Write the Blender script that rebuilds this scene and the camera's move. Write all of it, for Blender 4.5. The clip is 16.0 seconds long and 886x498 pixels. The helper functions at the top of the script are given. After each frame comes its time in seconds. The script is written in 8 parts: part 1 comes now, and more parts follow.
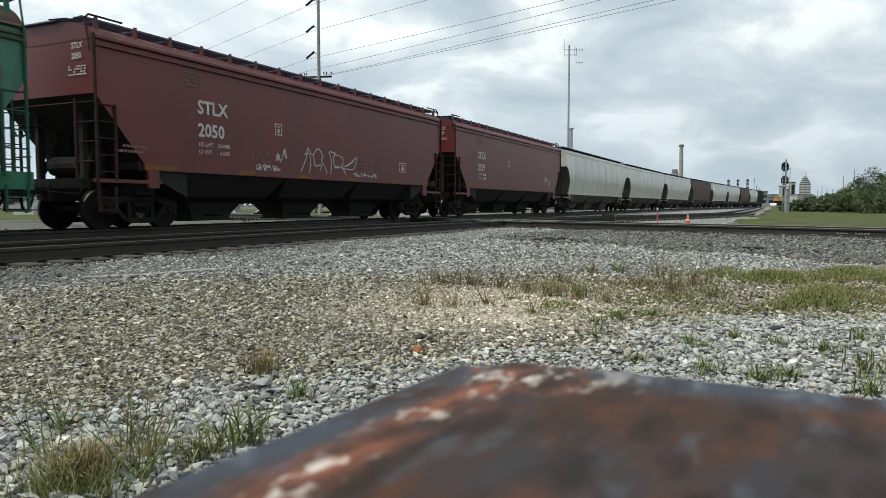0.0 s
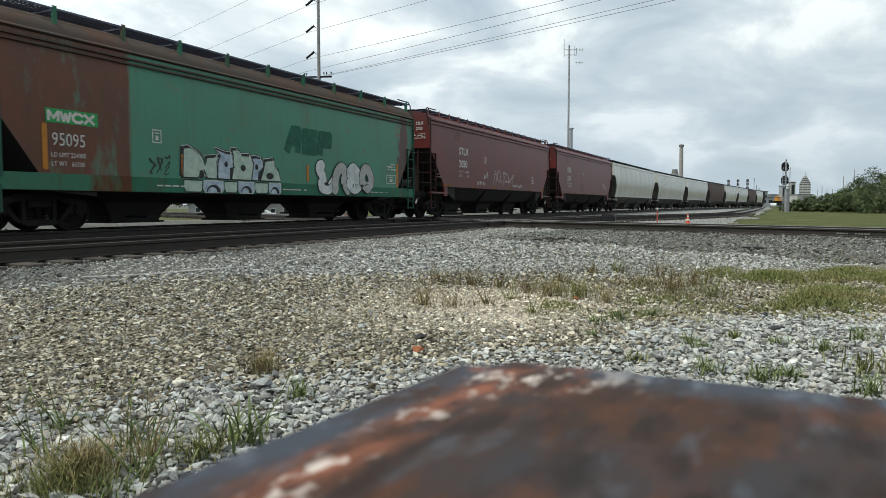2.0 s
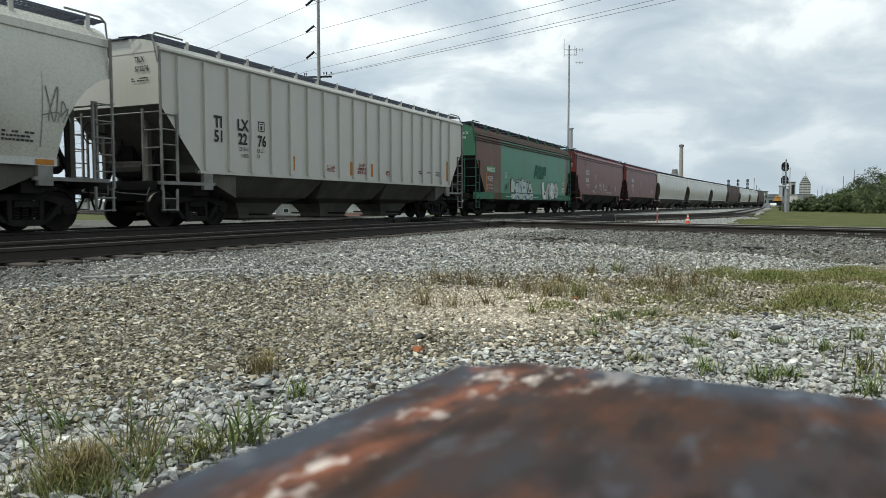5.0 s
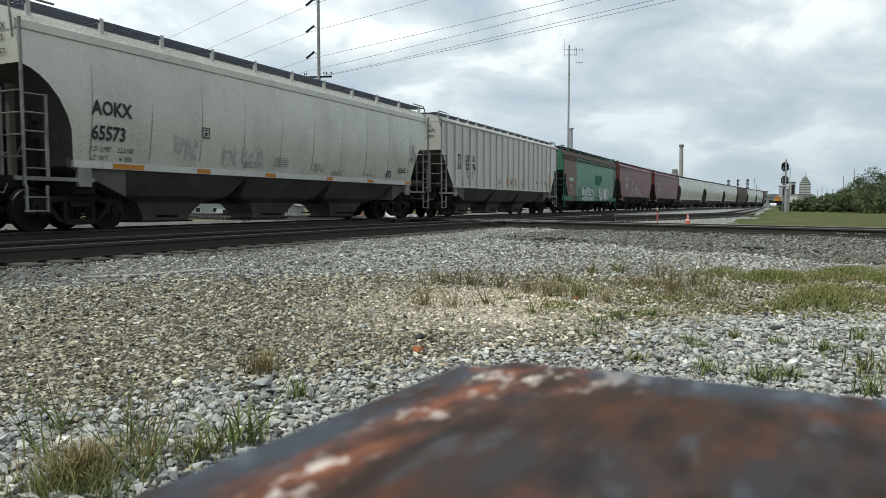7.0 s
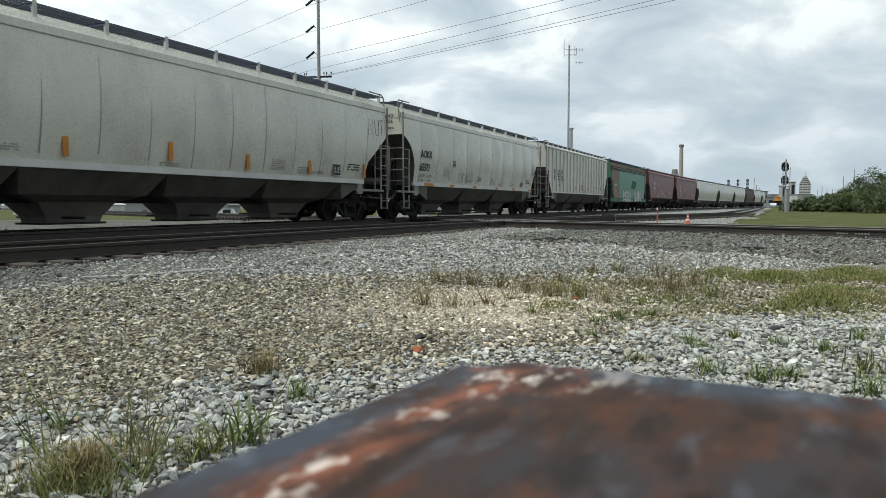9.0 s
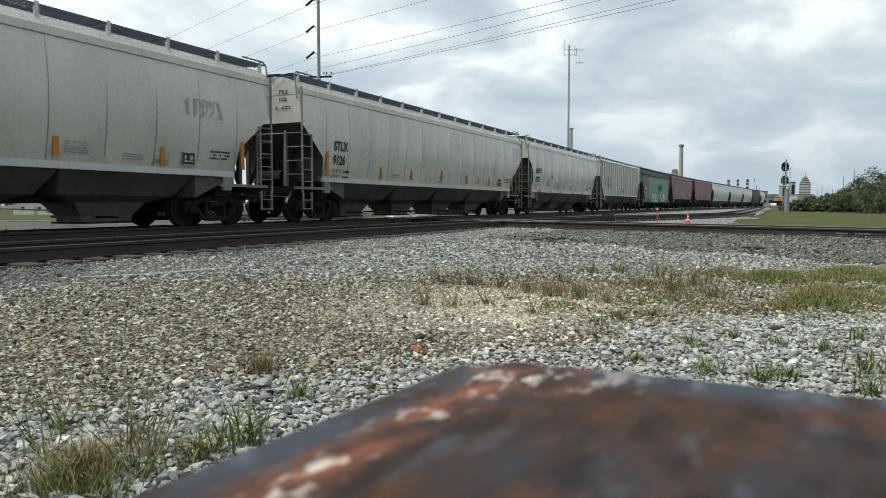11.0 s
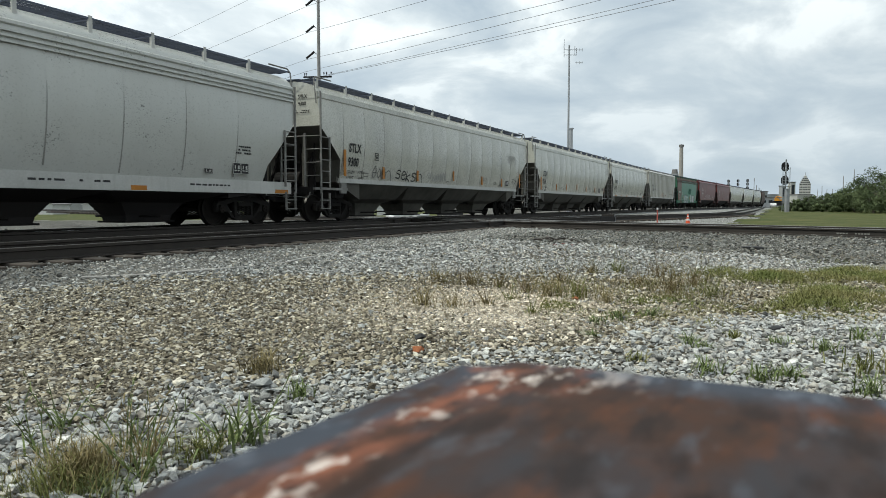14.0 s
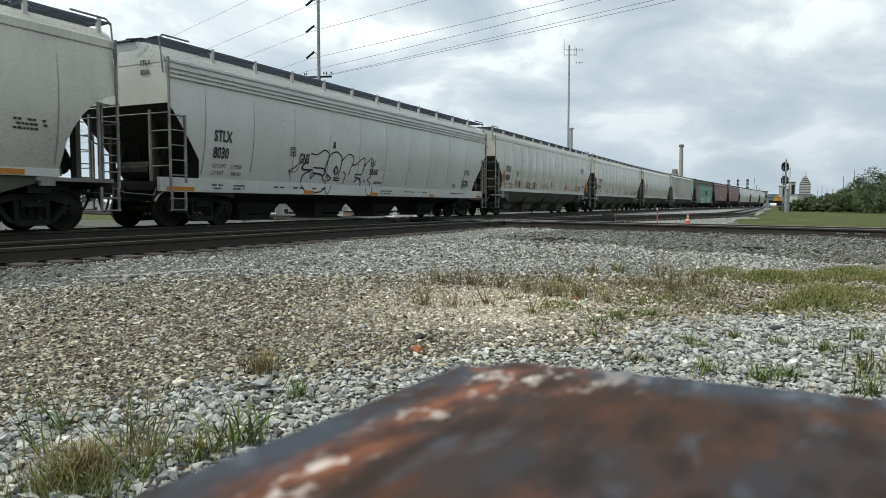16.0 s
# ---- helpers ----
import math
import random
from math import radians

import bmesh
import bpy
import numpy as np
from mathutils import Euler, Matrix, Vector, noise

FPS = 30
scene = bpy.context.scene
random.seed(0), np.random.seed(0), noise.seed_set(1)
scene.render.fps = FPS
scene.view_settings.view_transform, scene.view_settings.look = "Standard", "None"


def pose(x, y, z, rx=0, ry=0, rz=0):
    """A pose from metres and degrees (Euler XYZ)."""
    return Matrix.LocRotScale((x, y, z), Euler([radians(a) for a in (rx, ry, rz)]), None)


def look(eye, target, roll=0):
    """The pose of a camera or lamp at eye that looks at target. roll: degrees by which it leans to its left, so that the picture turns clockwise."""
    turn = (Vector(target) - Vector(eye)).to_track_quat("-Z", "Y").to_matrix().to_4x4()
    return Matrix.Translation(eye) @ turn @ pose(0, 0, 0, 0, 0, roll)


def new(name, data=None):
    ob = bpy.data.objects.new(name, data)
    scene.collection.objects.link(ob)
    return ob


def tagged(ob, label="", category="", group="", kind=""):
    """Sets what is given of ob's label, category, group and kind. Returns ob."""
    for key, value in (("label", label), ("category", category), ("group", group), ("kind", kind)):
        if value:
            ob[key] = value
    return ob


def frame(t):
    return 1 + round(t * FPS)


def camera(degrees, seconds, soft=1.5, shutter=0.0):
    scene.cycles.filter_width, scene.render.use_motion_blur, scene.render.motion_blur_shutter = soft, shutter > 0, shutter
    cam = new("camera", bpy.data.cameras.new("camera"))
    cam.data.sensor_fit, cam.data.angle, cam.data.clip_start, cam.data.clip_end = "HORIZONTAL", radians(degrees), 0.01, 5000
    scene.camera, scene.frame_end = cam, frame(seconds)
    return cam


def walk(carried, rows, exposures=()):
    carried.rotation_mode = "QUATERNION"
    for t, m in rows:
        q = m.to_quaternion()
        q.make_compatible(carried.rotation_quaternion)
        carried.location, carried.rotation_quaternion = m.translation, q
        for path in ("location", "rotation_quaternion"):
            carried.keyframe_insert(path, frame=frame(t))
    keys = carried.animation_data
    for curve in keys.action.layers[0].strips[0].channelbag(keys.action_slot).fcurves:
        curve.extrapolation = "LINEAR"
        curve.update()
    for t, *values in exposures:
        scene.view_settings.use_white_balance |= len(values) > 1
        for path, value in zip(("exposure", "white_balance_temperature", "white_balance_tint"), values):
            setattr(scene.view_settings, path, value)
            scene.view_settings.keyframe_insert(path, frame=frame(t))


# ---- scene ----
# one fixed camera, resting on a rusty steel box beside a railway crossing
EYE = (0.0, 0.0, 0.85)
cam = camera(64.5, 16.0, soft=0.65, shutter=0.1)
cam.data.dof.use_dof = True
cam.data.dof.focus_distance = 18.0
cam.data.dof.aperture_fstop = 13.0
THETA = radians(25.5)
CAM_POSE = pose(0, 0, EYE[2], 90 - 3.59, 0, -90 + 25.5)
walk(cam, [(0.0, CAM_POSE), (16.0, CAM_POSE)], exposures=((0, 0.02, 6300, 2), (16, 0.02, 6300, 2)))

RAIL_Z = 0.29          # top of the rails
TRAIN_Y = 14.80        # centre line of the train's track
NEAR_Y = 9.78          # centre line of the empty track in front of it


def run(t):
    """How far the train has rolled after t seconds: it slows from 8.1 to 7.6 metres a second."""
    return 8.073 * t - 0.0475 * t ** 2 + 0.001457 * t ** 3



# ---------------------------------------------------------------- light
world = bpy.data.worlds.new("overcast_sky")
scene.world = world
world.use_nodes = True


def build_world():
    nt = world.node_tree
    n, l = nt.nodes, nt.links
    n.clear()
    out = n.new("ShaderNodeOutputWorld")
    bg = n.new("ShaderNodeBackground")
    sky = n.new("ShaderNodeTexSky")
    sky.sky_type, sky.sun_disc = "NISHITA", False
    sky.sun_elevation, sky.sun_rotation = radians(57), radians(-38)
    tc = n.new("ShaderNodeTexCoord")
    sep = n.new("ShaderNodeSeparateXYZ")
    l.new(tc.outputs["Generated"], sep.inputs[0])
    # clouds lie on a flat layer: divide the direction by its height
    h = n.new("ShaderNodeMath"); h.operation = "MAXIMUM"; h.inputs[1].default_value = 0.0
    l.new(sep.outputs["Z"], h.inputs[0])
    h2 = n.new("ShaderNodeMath"); h2.operation = "ADD"; h2.inputs[1].default_value = 0.30
    l.new(h.outputs[0], h2.inputs[0])
    comb = n.new("ShaderNodeCombineXYZ")
    for i, ax in enumerate(("X", "Y")):
        d = n.new("ShaderNodeMath"); d.operation = "DIVIDE"
        l.new(sep.outputs[ax], d.inputs[0]); l.new(h2.outputs[0], d.inputs[1]); l.new(d.outputs[0], comb.inputs[i])
    def noise_tex(scale, detail, rough, dist=0.0, off=0.0):
        mp = n.new("ShaderNodeMapping"); mp.inputs["Location"].default_value = (off, off * 0.7, 0)
        l.new(comb.outputs[0], mp.inputs[0])
        t = n.new("ShaderNodeTexNoise")
        t.inputs["Scale"].default_value, t.inputs["Detail"].default_value = scale, detail
        t.inputs["Roughness"].default_value, t.inputs["Distortion"].default_value = rough, dist
        l.new(mp.outputs[0], t.inputs["Vector"])
        return t
    big = noise_tex(2.3, 9, 0.54, 0.35, 8.4)
    r1 = n.new("ShaderNodeValToRGB")
    els = r1.color_ramp.elements
    els[0].position, els[0].color = 0.34, (5.9, 6.7, 7.8, 1)
    els[1].position, els[1].color = 0.62, (13.4, 13.4, 13.6, 1)
    e = els.new(0.47); e.color = (7.9, 8.5, 9.3, 1)
    e = els.new(0.55); e.color = (10.1, 10.4, 10.9, 1)
    l.new(big.outputs["Fac"], r1.inputs[0])
    # thin breaks where the blue shows
    br = noise_tex(0.9, 8, 0.5, 0.2, 11.3)
    r2 = n.new("ShaderNodeValToRGB")
    r2.color_ramp.elements[0].position, r2.color_ramp.elements[1].position = 0.54, 0.70
    l.new(br.outputs["Fac"], r2.inputs[0])
    mul = n.new("ShaderNodeMath"); mul.operation = "MULTIPLY"; mul.inputs[1].default_value = 0.45
    l.new(r2.outputs[0], mul.inputs[0])
    mix = n.new("ShaderNodeMix"); mix.data_type = "RGBA"
    l.new(mul.outputs[0], mix.inputs["Factor"])
    l.new(r1.outputs[0], mix.inputs["A"])
    l.new(sky.outputs[0], mix.inputs["B"])
    # grey-blue haze towards the horizon
    hz = n.new("ShaderNodeMapRange"); hz.inputs["From Min"].default_value, hz.inputs["From Max"].default_value = 0.0, 0.30
    hz.inputs["To Min"].default_value, hz.inputs["To Max"].default_value = 0.80, 0.0
    l.new(h.outputs[0], hz.inputs[0])
    veil = n.new("ShaderNodeMix"); veil.data_type = "RGBA"; veil.inputs["B"].default_value = (6.1, 6.85, 7.8, 1)
    l.new(hz.outputs[0], veil.inputs["Factor"]); l.new(mix.outputs["Result"], veil.inputs["A"])
    l.new(veil.outputs["Result"], bg.inputs[0])
    # the cloud layer glows towards the sun and greys away from it
    dot = n.new("ShaderNodeVectorMath"); dot.operation = "DOT_PRODUCT"; dot.inputs[1].default_value = (-0.625, 0.781, 0)
    l.new(tc.outputs["Generated"], dot.inputs[0])
    st = n.new("ShaderNodeMath"); st.operation = "MULTIPLY_ADD"; st.inputs[1].default_value, st.inputs[2].default_value = 0.010, 0.0885
    l.new(dot.outputs["Value"], st.inputs[0])
    l.new(st.outputs[0], bg.inputs[1])
    l.new(bg.outputs[0], out.inputs[0])


build_world()
sun = new("sun", bpy.data.lights.new("sun", "SUN"))
sun.data.energy, sun.data.angle, sun.data.color = 3.1, radians(5), (1.0, 0.95, 0.86)
sun.matrix_world = look((-20, 25, 50), (0, 0, 0))

# ---------------------------------------------------------------- materials


def mat(name, base, rough=0.7, metal=0.0, second=None, scale=3.0, grain=40.0, bump=0.0, spots=None, spot_amount=0.5,
        streaks=0.0, streak_color=(0.1, 0.08, 0.06), per_object=0.0, per_island=0.0, bump_dist=0.01, space="Object", zone=None, ramp_stops=None, spec=0.3, specks=0.0, smudge=0.0, contrast=0.22):
    """A procedural surface: a base, a second colour in broad patches, fine grain, spots of wear and streaks that run down."""
    m = bpy.data.materials.new(name)
    m.use_nodes = True
    nt = m.node_tree
    n, l = nt.nodes, nt.links
    b = n["Principled BSDF"]
    tc = n.new("ShaderNodeTexCoord")
    co = tc.outputs[space]

    def tex(s, detail=6, rough_=0.6, vec=None, stretch=None):
        v = co
        if stretch:
            mp = n.new("ShaderNodeMapping"); mp.inputs["Scale"].default_value = stretch
            l.new(co, mp.inputs[0]); v = mp.outputs[0]
        t = n.new("ShaderNodeTexNoise")
        t.inputs["Scale"].default_value, t.inputs["Detail"].default_value, t.inputs["Roughness"].default_value = s, detail, rough_
        l.new(v, t.inputs["Vector"])
        return t.outputs["Fac"]

    def ramp(f, a, c):
        r = n.new("ShaderNodeMapRange"); r.inputs["From Min"].default_value, r.inputs["From Max"].default_value = a, c
        l.new(f, r.inputs[0])
        return r.outputs[0]

    def mixc(f, a, c, mode="MIX"):
        x = n.new("ShaderNodeMix"); x.data_type, x.blend_type = "RGBA", mode
        if isinstance(f, float): x.inputs["Factor"].default_value = f
        else: l.new(f, x.inputs["Factor"])
        for key, val in (("A", a), ("B", c)):
            if isinstance(val, tuple): x.inputs[key].default_value = (*val, 1)
            else: l.new(val, x.inputs[key])
        return x.outputs["Result"]

    second = second or tuple(c * 0.75 for c in base)
    col = mixc(ramp(tex(scale), 0.35, 0.68), base, second)
    g = tex(grain, 4, 0.7)
    val = n.new("ShaderNodeHueSaturation")
    gr = n.new("ShaderNodeMapRange"); gr.inputs["To Min"].default_value, gr.inputs["To Max"].default_value = 1 - contrast, 1 + contrast
    l.new(g, gr.inputs[0]); l.new(gr.outputs[0], val.inputs["Value"]); l.new(col, val.inputs["Color"])
    col = val.outputs[0]
    if streaks:
        s = ramp(tex(1.0, 5, 0.65, stretch=(6.0, 6.0, 0.35)), 0.52, 0.75)
        mm = n.new("ShaderNodeMath"); mm.operation = "MULTIPLY"; mm.inputs[1].default_value = streaks
        l.new(s, mm.inputs[0])
        col = mixc(mm.outputs[0], col, streak_color)
    if smudge:
        # broad soft soiling
        mm = n.new("ShaderNodeMath"); mm.operation = "MULTIPLY"; mm.inputs[1].default_value = smudge
        l.new(ramp(tex(0.9, 6, 0.62, stretch=(1.2, 1.2, 0.7)), 0.48, 0.74), mm.inputs[0])
        col = mixc(mm.outputs[0], col, streak_color)
    if spots:
        lo = 0.72 - 0.3 * spot_amount
        col = mixc(ramp(tex(scale * 2.3, 9, 0.7), lo, lo + 0.08), col, spots)
    if zone:
        # another paint beyond a ragged line across the x axis: (x, sign, colour, raggedness)
        for zx, sign, zc, rag in zone:
            sp = n.new("ShaderNodeSeparateXYZ"); l.new(co, sp.inputs[0])
            ad = n.new("ShaderNodeMath"); ad.operation = "MULTIPLY_ADD"; ad.inputs[1].default_value = rag
            l.new(tex(1.3, 9, 0.7, stretch=(2.2, 2.2, 0.55)), ad.inputs[0]); l.new(sp.outputs["X"], ad.inputs[2])
            c0 = zx + rag * 0.5
            rg = ramp(ad.outputs[0], c0 + 0.06 * sign * -1, c0 + 0.06 * sign) if sign > 0 else ramp(ad.outputs[0], c0 + 0.06, c0 - 0.06)
            mm = n.new("ShaderNodeMath"); mm.operation = "MULTIPLY"; mm.use_clamp = True
            l.new(rg, mm.inputs[0])
            l.new(ramp(tex(1.0, 8, 0.72, stretch=(1.6, 1.6, 0.6)), 0.28, 0.47), mm.inputs[1])
            col = mixc(mm.outputs[0], col, mixc(ramp(tex(1.5, 9, 0.72, stretch=(1.5, 1.5, 0.6)), 0.36, 0.66), zc, tuple(0.55 * c + k for c, k in zip(zc, (0.004, 0.010, 0.004)))))
    if ramp_stops:
        o = n.new("ShaderNodeNewGeometry")
        cr = n.new("ShaderNodeValToRGB")
        cr.color_ramp.interpolation = "LINEAR"
        els = cr.color_ramp.elements
        while len(els) < len(ramp_stops):
            els.new(0.5)
        for e, (p, c) in zip(els, ramp_stops):
            e.position, e.color = p, (*c, 1)
        l.new(o.outputs["Random Per Island"], cr.inputs[0])
        col = mixc(1.0, cr.outputs[0], col, "MULTIPLY")
    if specks:
        # small pits and splashes that come in clusters
        f1 = ramp(tex(20, 4, 0.65), 0.58, 0.63)
        f2 = ramp(tex(0.8, 5, 0.62), 0.50, 0.62)
        mm = n.new("ShaderNodeMath"); mm.operation = "MULTIPLY"; l.new(f1, mm.inputs[0]); l.new(f2, mm.inputs[1])
        m2 = n.new("ShaderNodeMath"); m2.operation = "MULTIPLY"; m2.inputs[1].default_value = specks; l.new(mm.outputs[0], m2.inputs[0])
        col = mixc(m2.outputs[0], col, (0.07, 0.068, 0.06))
    for amount, node, sock in ((per_object, "ShaderNodeObjectInfo", "Random"), (per_island, "ShaderNodeNewGeometry", "Random Per Island")):
        if amount:
            o = n.new(node)
            hv = n.new("ShaderNodeHueSaturation")
            mr = n.new("ShaderNodeMapRange"); mr.inputs["To Min"].default_value, mr.inputs["To Max"].default_value = 1 - amount, 1 + amount
            l.new(o.outputs[sock], mr.inputs[0]); l.new(mr.outputs[0], hv.inputs["Value"]); l.new(col, hv.inputs["Color"])
            col = hv.outputs[0]
    l.new(col, b.inputs["Base Color"])
    b.inputs["Metallic"].default_value = metal
    b.inputs["Specular IOR Level"].default_value = spec
    rr = n.new("ShaderNodeMapRange"); rr.inputs["To Min"].default_value, rr.inputs["To Max"].default_value = max(0.05, rough - 0.12), min(1, rough + 0.12)
    l.new(g, rr.inputs[0]); l.new(rr.outputs[0], b.inputs["Roughness"])
    if bump:
        bn = n.new("ShaderNodeBump"); bn.inputs["Strength"].default_value, bn.inputs["Distance"].default_value = bump, bump_dist
        l.new(g, bn.inputs["Height"]); l.new(bn.outputs[0], b.inputs["Normal"])
    return m


M_RED = mat("oxide_red_paint", (0.128, 0.018, 0.016), 0.42, spec=0.45, smudge=0.45, second=(0.092, 0.018, 0.015), scale=0.5, grain=25, streaks=0.4, streak_color=(0.05, 0.022, 0.02))
RUST = (0.110, 0.026, 0.006)
M_GREEN = mat("rust_patched_green_paint", (0.046, 0.205, 0.130), 0.45, spec=0.5, second=(0.056, 0.168, 0.104), scale=0.6, grain=25, streaks=0.3, smudge=0.18, streak_color=(0.065, 0.075, 0.045), spots=(0.150, 0.080, 0.032), spot_amount=0.40,
              zone=((-5.02, -1, RUST, 0.35), (7.3, 1, (0.075, 0.026, 0.018), 2.6), (8.0, 1, (0.038, 0.160, 0.098), 0.5)))
M_GREEN_SILL = mat("rust_run_green_sill", (0.034, 0.150, 0.090), 0.6, second=(0.046, 0.125, 0.076), scale=0.6, grain=25, streaks=0.5, streak_color=(0.10, 0.045, 0.025), spec=0.2, zone=((-6.1, 1, (0.105, 0.036, 0.014), 0.5), (-5.0, 1, (0.036, 0.150, 0.090), 0.5)))
M_GREEN_PLAIN = mat("green_paint", (0.034, 0.150, 0.090), 0.6, second=(0.046, 0.125, 0.076), scale=0.6, grain=25, streaks=0.5, streak_color=(0.10, 0.045, 0.025))
M_GREEN_ROOF = mat("rust_browned_roof", (0.060, 0.050, 0.042), 0.75, second=(0.085, 0.045, 0.028), scale=0.8, grain=30, streaks=0.5, streak_color=(0.03, 0.07, 0.05))
M_RED_DARK = mat("grimy_red_steel", (0.042, 0.016, 0.014), 0.8, second=(0.028, 0.018, 0.016), scale=2.5, grain=30, spec=0.15)
M_GREEN_DARK = mat("grimy_green_steel", (0.022, 0.085, 0.062), 0.7, second=(0.03, 0.06, 0.045), scale=2.5, grain=30, spec=0.2)
M_GREY = mat("pale_grey_paint", (0.51, 0.505, 0.44), 0.28, spec=0.9, second=(0.44, 0.435, 0.375), scale=0.35, grain=20, contrast=0.07, streaks=0.10, streak_color=(0.20, 0.19, 0.165), specks=0.3, smudge=0.42)
M_GREY2 = mat("dusty_grey_paint", (0.51, 0.505, 0.445), 0.28, spec=0.9, second=(0.40, 0.395, 0.345), scale=0.35, grain=20, contrast=0.07, streaks=0.16, streak_color=(0.17, 0.16, 0.14), specks=0.6, smudge=0.30)
M_GREY3 = mat("weathered_white_paint", (0.50, 0.51, 0.475), 0.30, spec=0.9, second=(0.45, 0.455, 0.425), scale=0.35, grain=20, contrast=0.07, streaks=0.08, streak_color=(0.22, 0.21, 0.18), specks=0.9, smudge=0.15)
M_RIB = mat("cream_grey_paint", (0.47, 0.46, 0.41), 0.34, spec=0.8, second=(0.42, 0.41, 0.37), scale=0.35, grain=20, contrast=0.06, streaks=0.12, streak_color=(0.22, 0.19, 0.155))
M_BROWN = mat("brown_paint", (0.085, 0.050, 0.042), 0.65, second=(0.07, 0.045, 0.038), scale=0.5, grain=25, streaks=0.3)
M_SILL = mat("white_sill_paint", (0.50, 0.50, 0.475), 0.55, second=(0.41, 0.41, 0.385), scale=0.6, grain=25, streaks=0.3, streak_color=(0.2, 0.18, 0.15))
M_LADDER = mat("grimy_white_steel", (0.215, 0.213, 0.20), 0.6, second=(0.12, 0.115, 0.105), scale=2.5, grain=30)
M_BLACK = mat("black_underframe", (0.012, 0.011, 0.011), 0.85, second=(0.022, 0.020, 0.018), scale=1.5, grain=30, spec=0.15)
# darker than the side sheets; for bays, slope sheets, end posts and undersides
M_LOW = mat("dark_grey_hopper_paint", (0.100, 0.095, 0.080), 0.8, second=(0.052, 0.049, 0.042), scale=0.9, grain=25, streaks=0.4, streak_color=(0.03, 0.028, 0.025))
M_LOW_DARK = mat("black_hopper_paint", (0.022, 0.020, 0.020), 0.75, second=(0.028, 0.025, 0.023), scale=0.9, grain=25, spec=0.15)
M_SEAM = mat("dull_grey_marks", (0.17, 0.165, 0.15), 0.85, second=(0.28, 0.275, 0.255), scale=1.2, grain=25, spec=0.15)
M_TRUCK = mat("sooty_cast_steel", (0.012, 0.0115, 0.011), 0.85, second=(0.020, 0.018, 0.016), scale=4, grain=40, bump=0.2, spec=0.12)
M_WHEEL = mat("brown_wheel_steel", (0.012, 0.011, 0.010), 0.8, metal=0.0, second=(0.018, 0.015, 0.013), scale=3, grain=40, spec=0.12)
M_TREAD = mat("worn_tread_steel", (0.07, 0.067, 0.063), 0.5, metal=1.0, grain=60)
M_GRATE = mat("dark_grating_steel", (0.10, 0.115, 0.16), 0.6, metal=0.2, grain=40)
M_SMUDGE = mat("old_buffed_paint", (0.31, 0.31, 0.29), 0.7, second=(0.40, 0.40, 0.38), scale=5, grain=30, spec=0.2)
M_GREEN_OLD = mat("faded_dark_green_spray", (0.028, 0.085, 0.062), 0.75, second=(0.038, 0.135, 0.09), scale=7, grain=40, spec=0.15)
M_RAIL = mat("rail_steel", (0.040, 0.034, 0.029), 0.7, metal=0.2, second=(0.030, 0.026, 0.023), scale=3, grain=50, bump=0.2)
M_RAILTOP = mat("worn_rail_head", (0.20, 0.195, 0.19), 0.42, metal=1.0, grain=60)
M_TIE = mat("weathered_tie_wood", (0.040, 0.033, 0.028), 0.9, second=(0.065, 0.055, 0.046), scale=4, grain=30, bump=0.5, per_object=0.3)
M_MARK_W = mat("white_stencil", (0.55, 0.54, 0.51), 0.65, second=(0.42, 0.41, 0.38), scale=5, grain=30, spec=0.15)
M_MARK_K = mat("black_stencil", (0.025, 0.025, 0.026), 0.65, second=(0.05, 0.05, 0.05), scale=5, grain=30, spec=0.15)
M_MARK_R = mat("red_stencil", (0.20, 0.03, 0.025), 0.65, grain=30, spec=0.15)
M_MARK_F = mat("faded_black_spray", (0.12, 0.12, 0.115), 0.75, second=(0.22, 0.22, 0.21), scale=4, grain=30, spec=0.15)
M_FADED = mat("faded_stencil", (0.20, 0.13, 0.115), 0.7, grain=30, spec=0.15)
M_SPRAY_K = mat("black_spray_paint", (0.028, 0.028, 0.029), 0.7, second=(0.055, 0.055, 0.055), scale=4, grain=30, spec=0.15)
M_SPRAY_W = mat("white_spray_paint", (0.58, 0.59, 0.57), 0.6, second=(0.36, 0.40, 0.40), scale=4, grain=30)
M_SPRAY_B = mat("pale_blue_spray_paint", (0.46, 0.53, 0.56), 0.6, second=(0.22, 0.28, 0.38), scale=6, grain=30)
M_SPRAY_G = mat("pale_green_spray_paint", (0.45, 0.53, 0.44), 0.6, second=(0.27, 0.37, 0.31), scale=6, grain=30)
M_PLATE_G = mat("bright_green_panel", (0.03, 0.30, 0.08), 0.5, grain=30)
M_YELLOW_DIM = mat("grimy_orange_reflector", (0.22, 0.085, 0.012), 0.6, second=(0.12, 0.05, 0.015), grain=30, scale=6)
M_YELLOW = mat("orange_reflector", (0.42, 0.17, 0.018), 0.5, second=(0.33, 0.13, 0.02), grain=30, scale=6)
STONES = [(0.0, (0.22, 0.22, 0.215)), (0.15, (0.42, 0.415, 0.405)), (0.35, (0.58, 0.59, 0.59)), (0.55, (0.78, 0.785, 0.78)), (0.70, (0.66, 0.60, 0.52)), (0.80, (0.70, 0.73, 0.75)), (0.93, (0.92, 0.91, 0.885)), (1.0, (1.12, 1.11, 1.08))]
TANS = [(0.0, (0.13, 0.115, 0.092)), (0.2, (0.31, 0.28, 0.225)), (0.45, (0.54, 0.49, 0.385)), (0.65, (0.74, 0.68, 0.53)), (0.8, (0.60, 0.58, 0.52)), (0.93, (0.86, 0.82, 0.71)), (1.0, (1.08, 1.04, 0.93))]
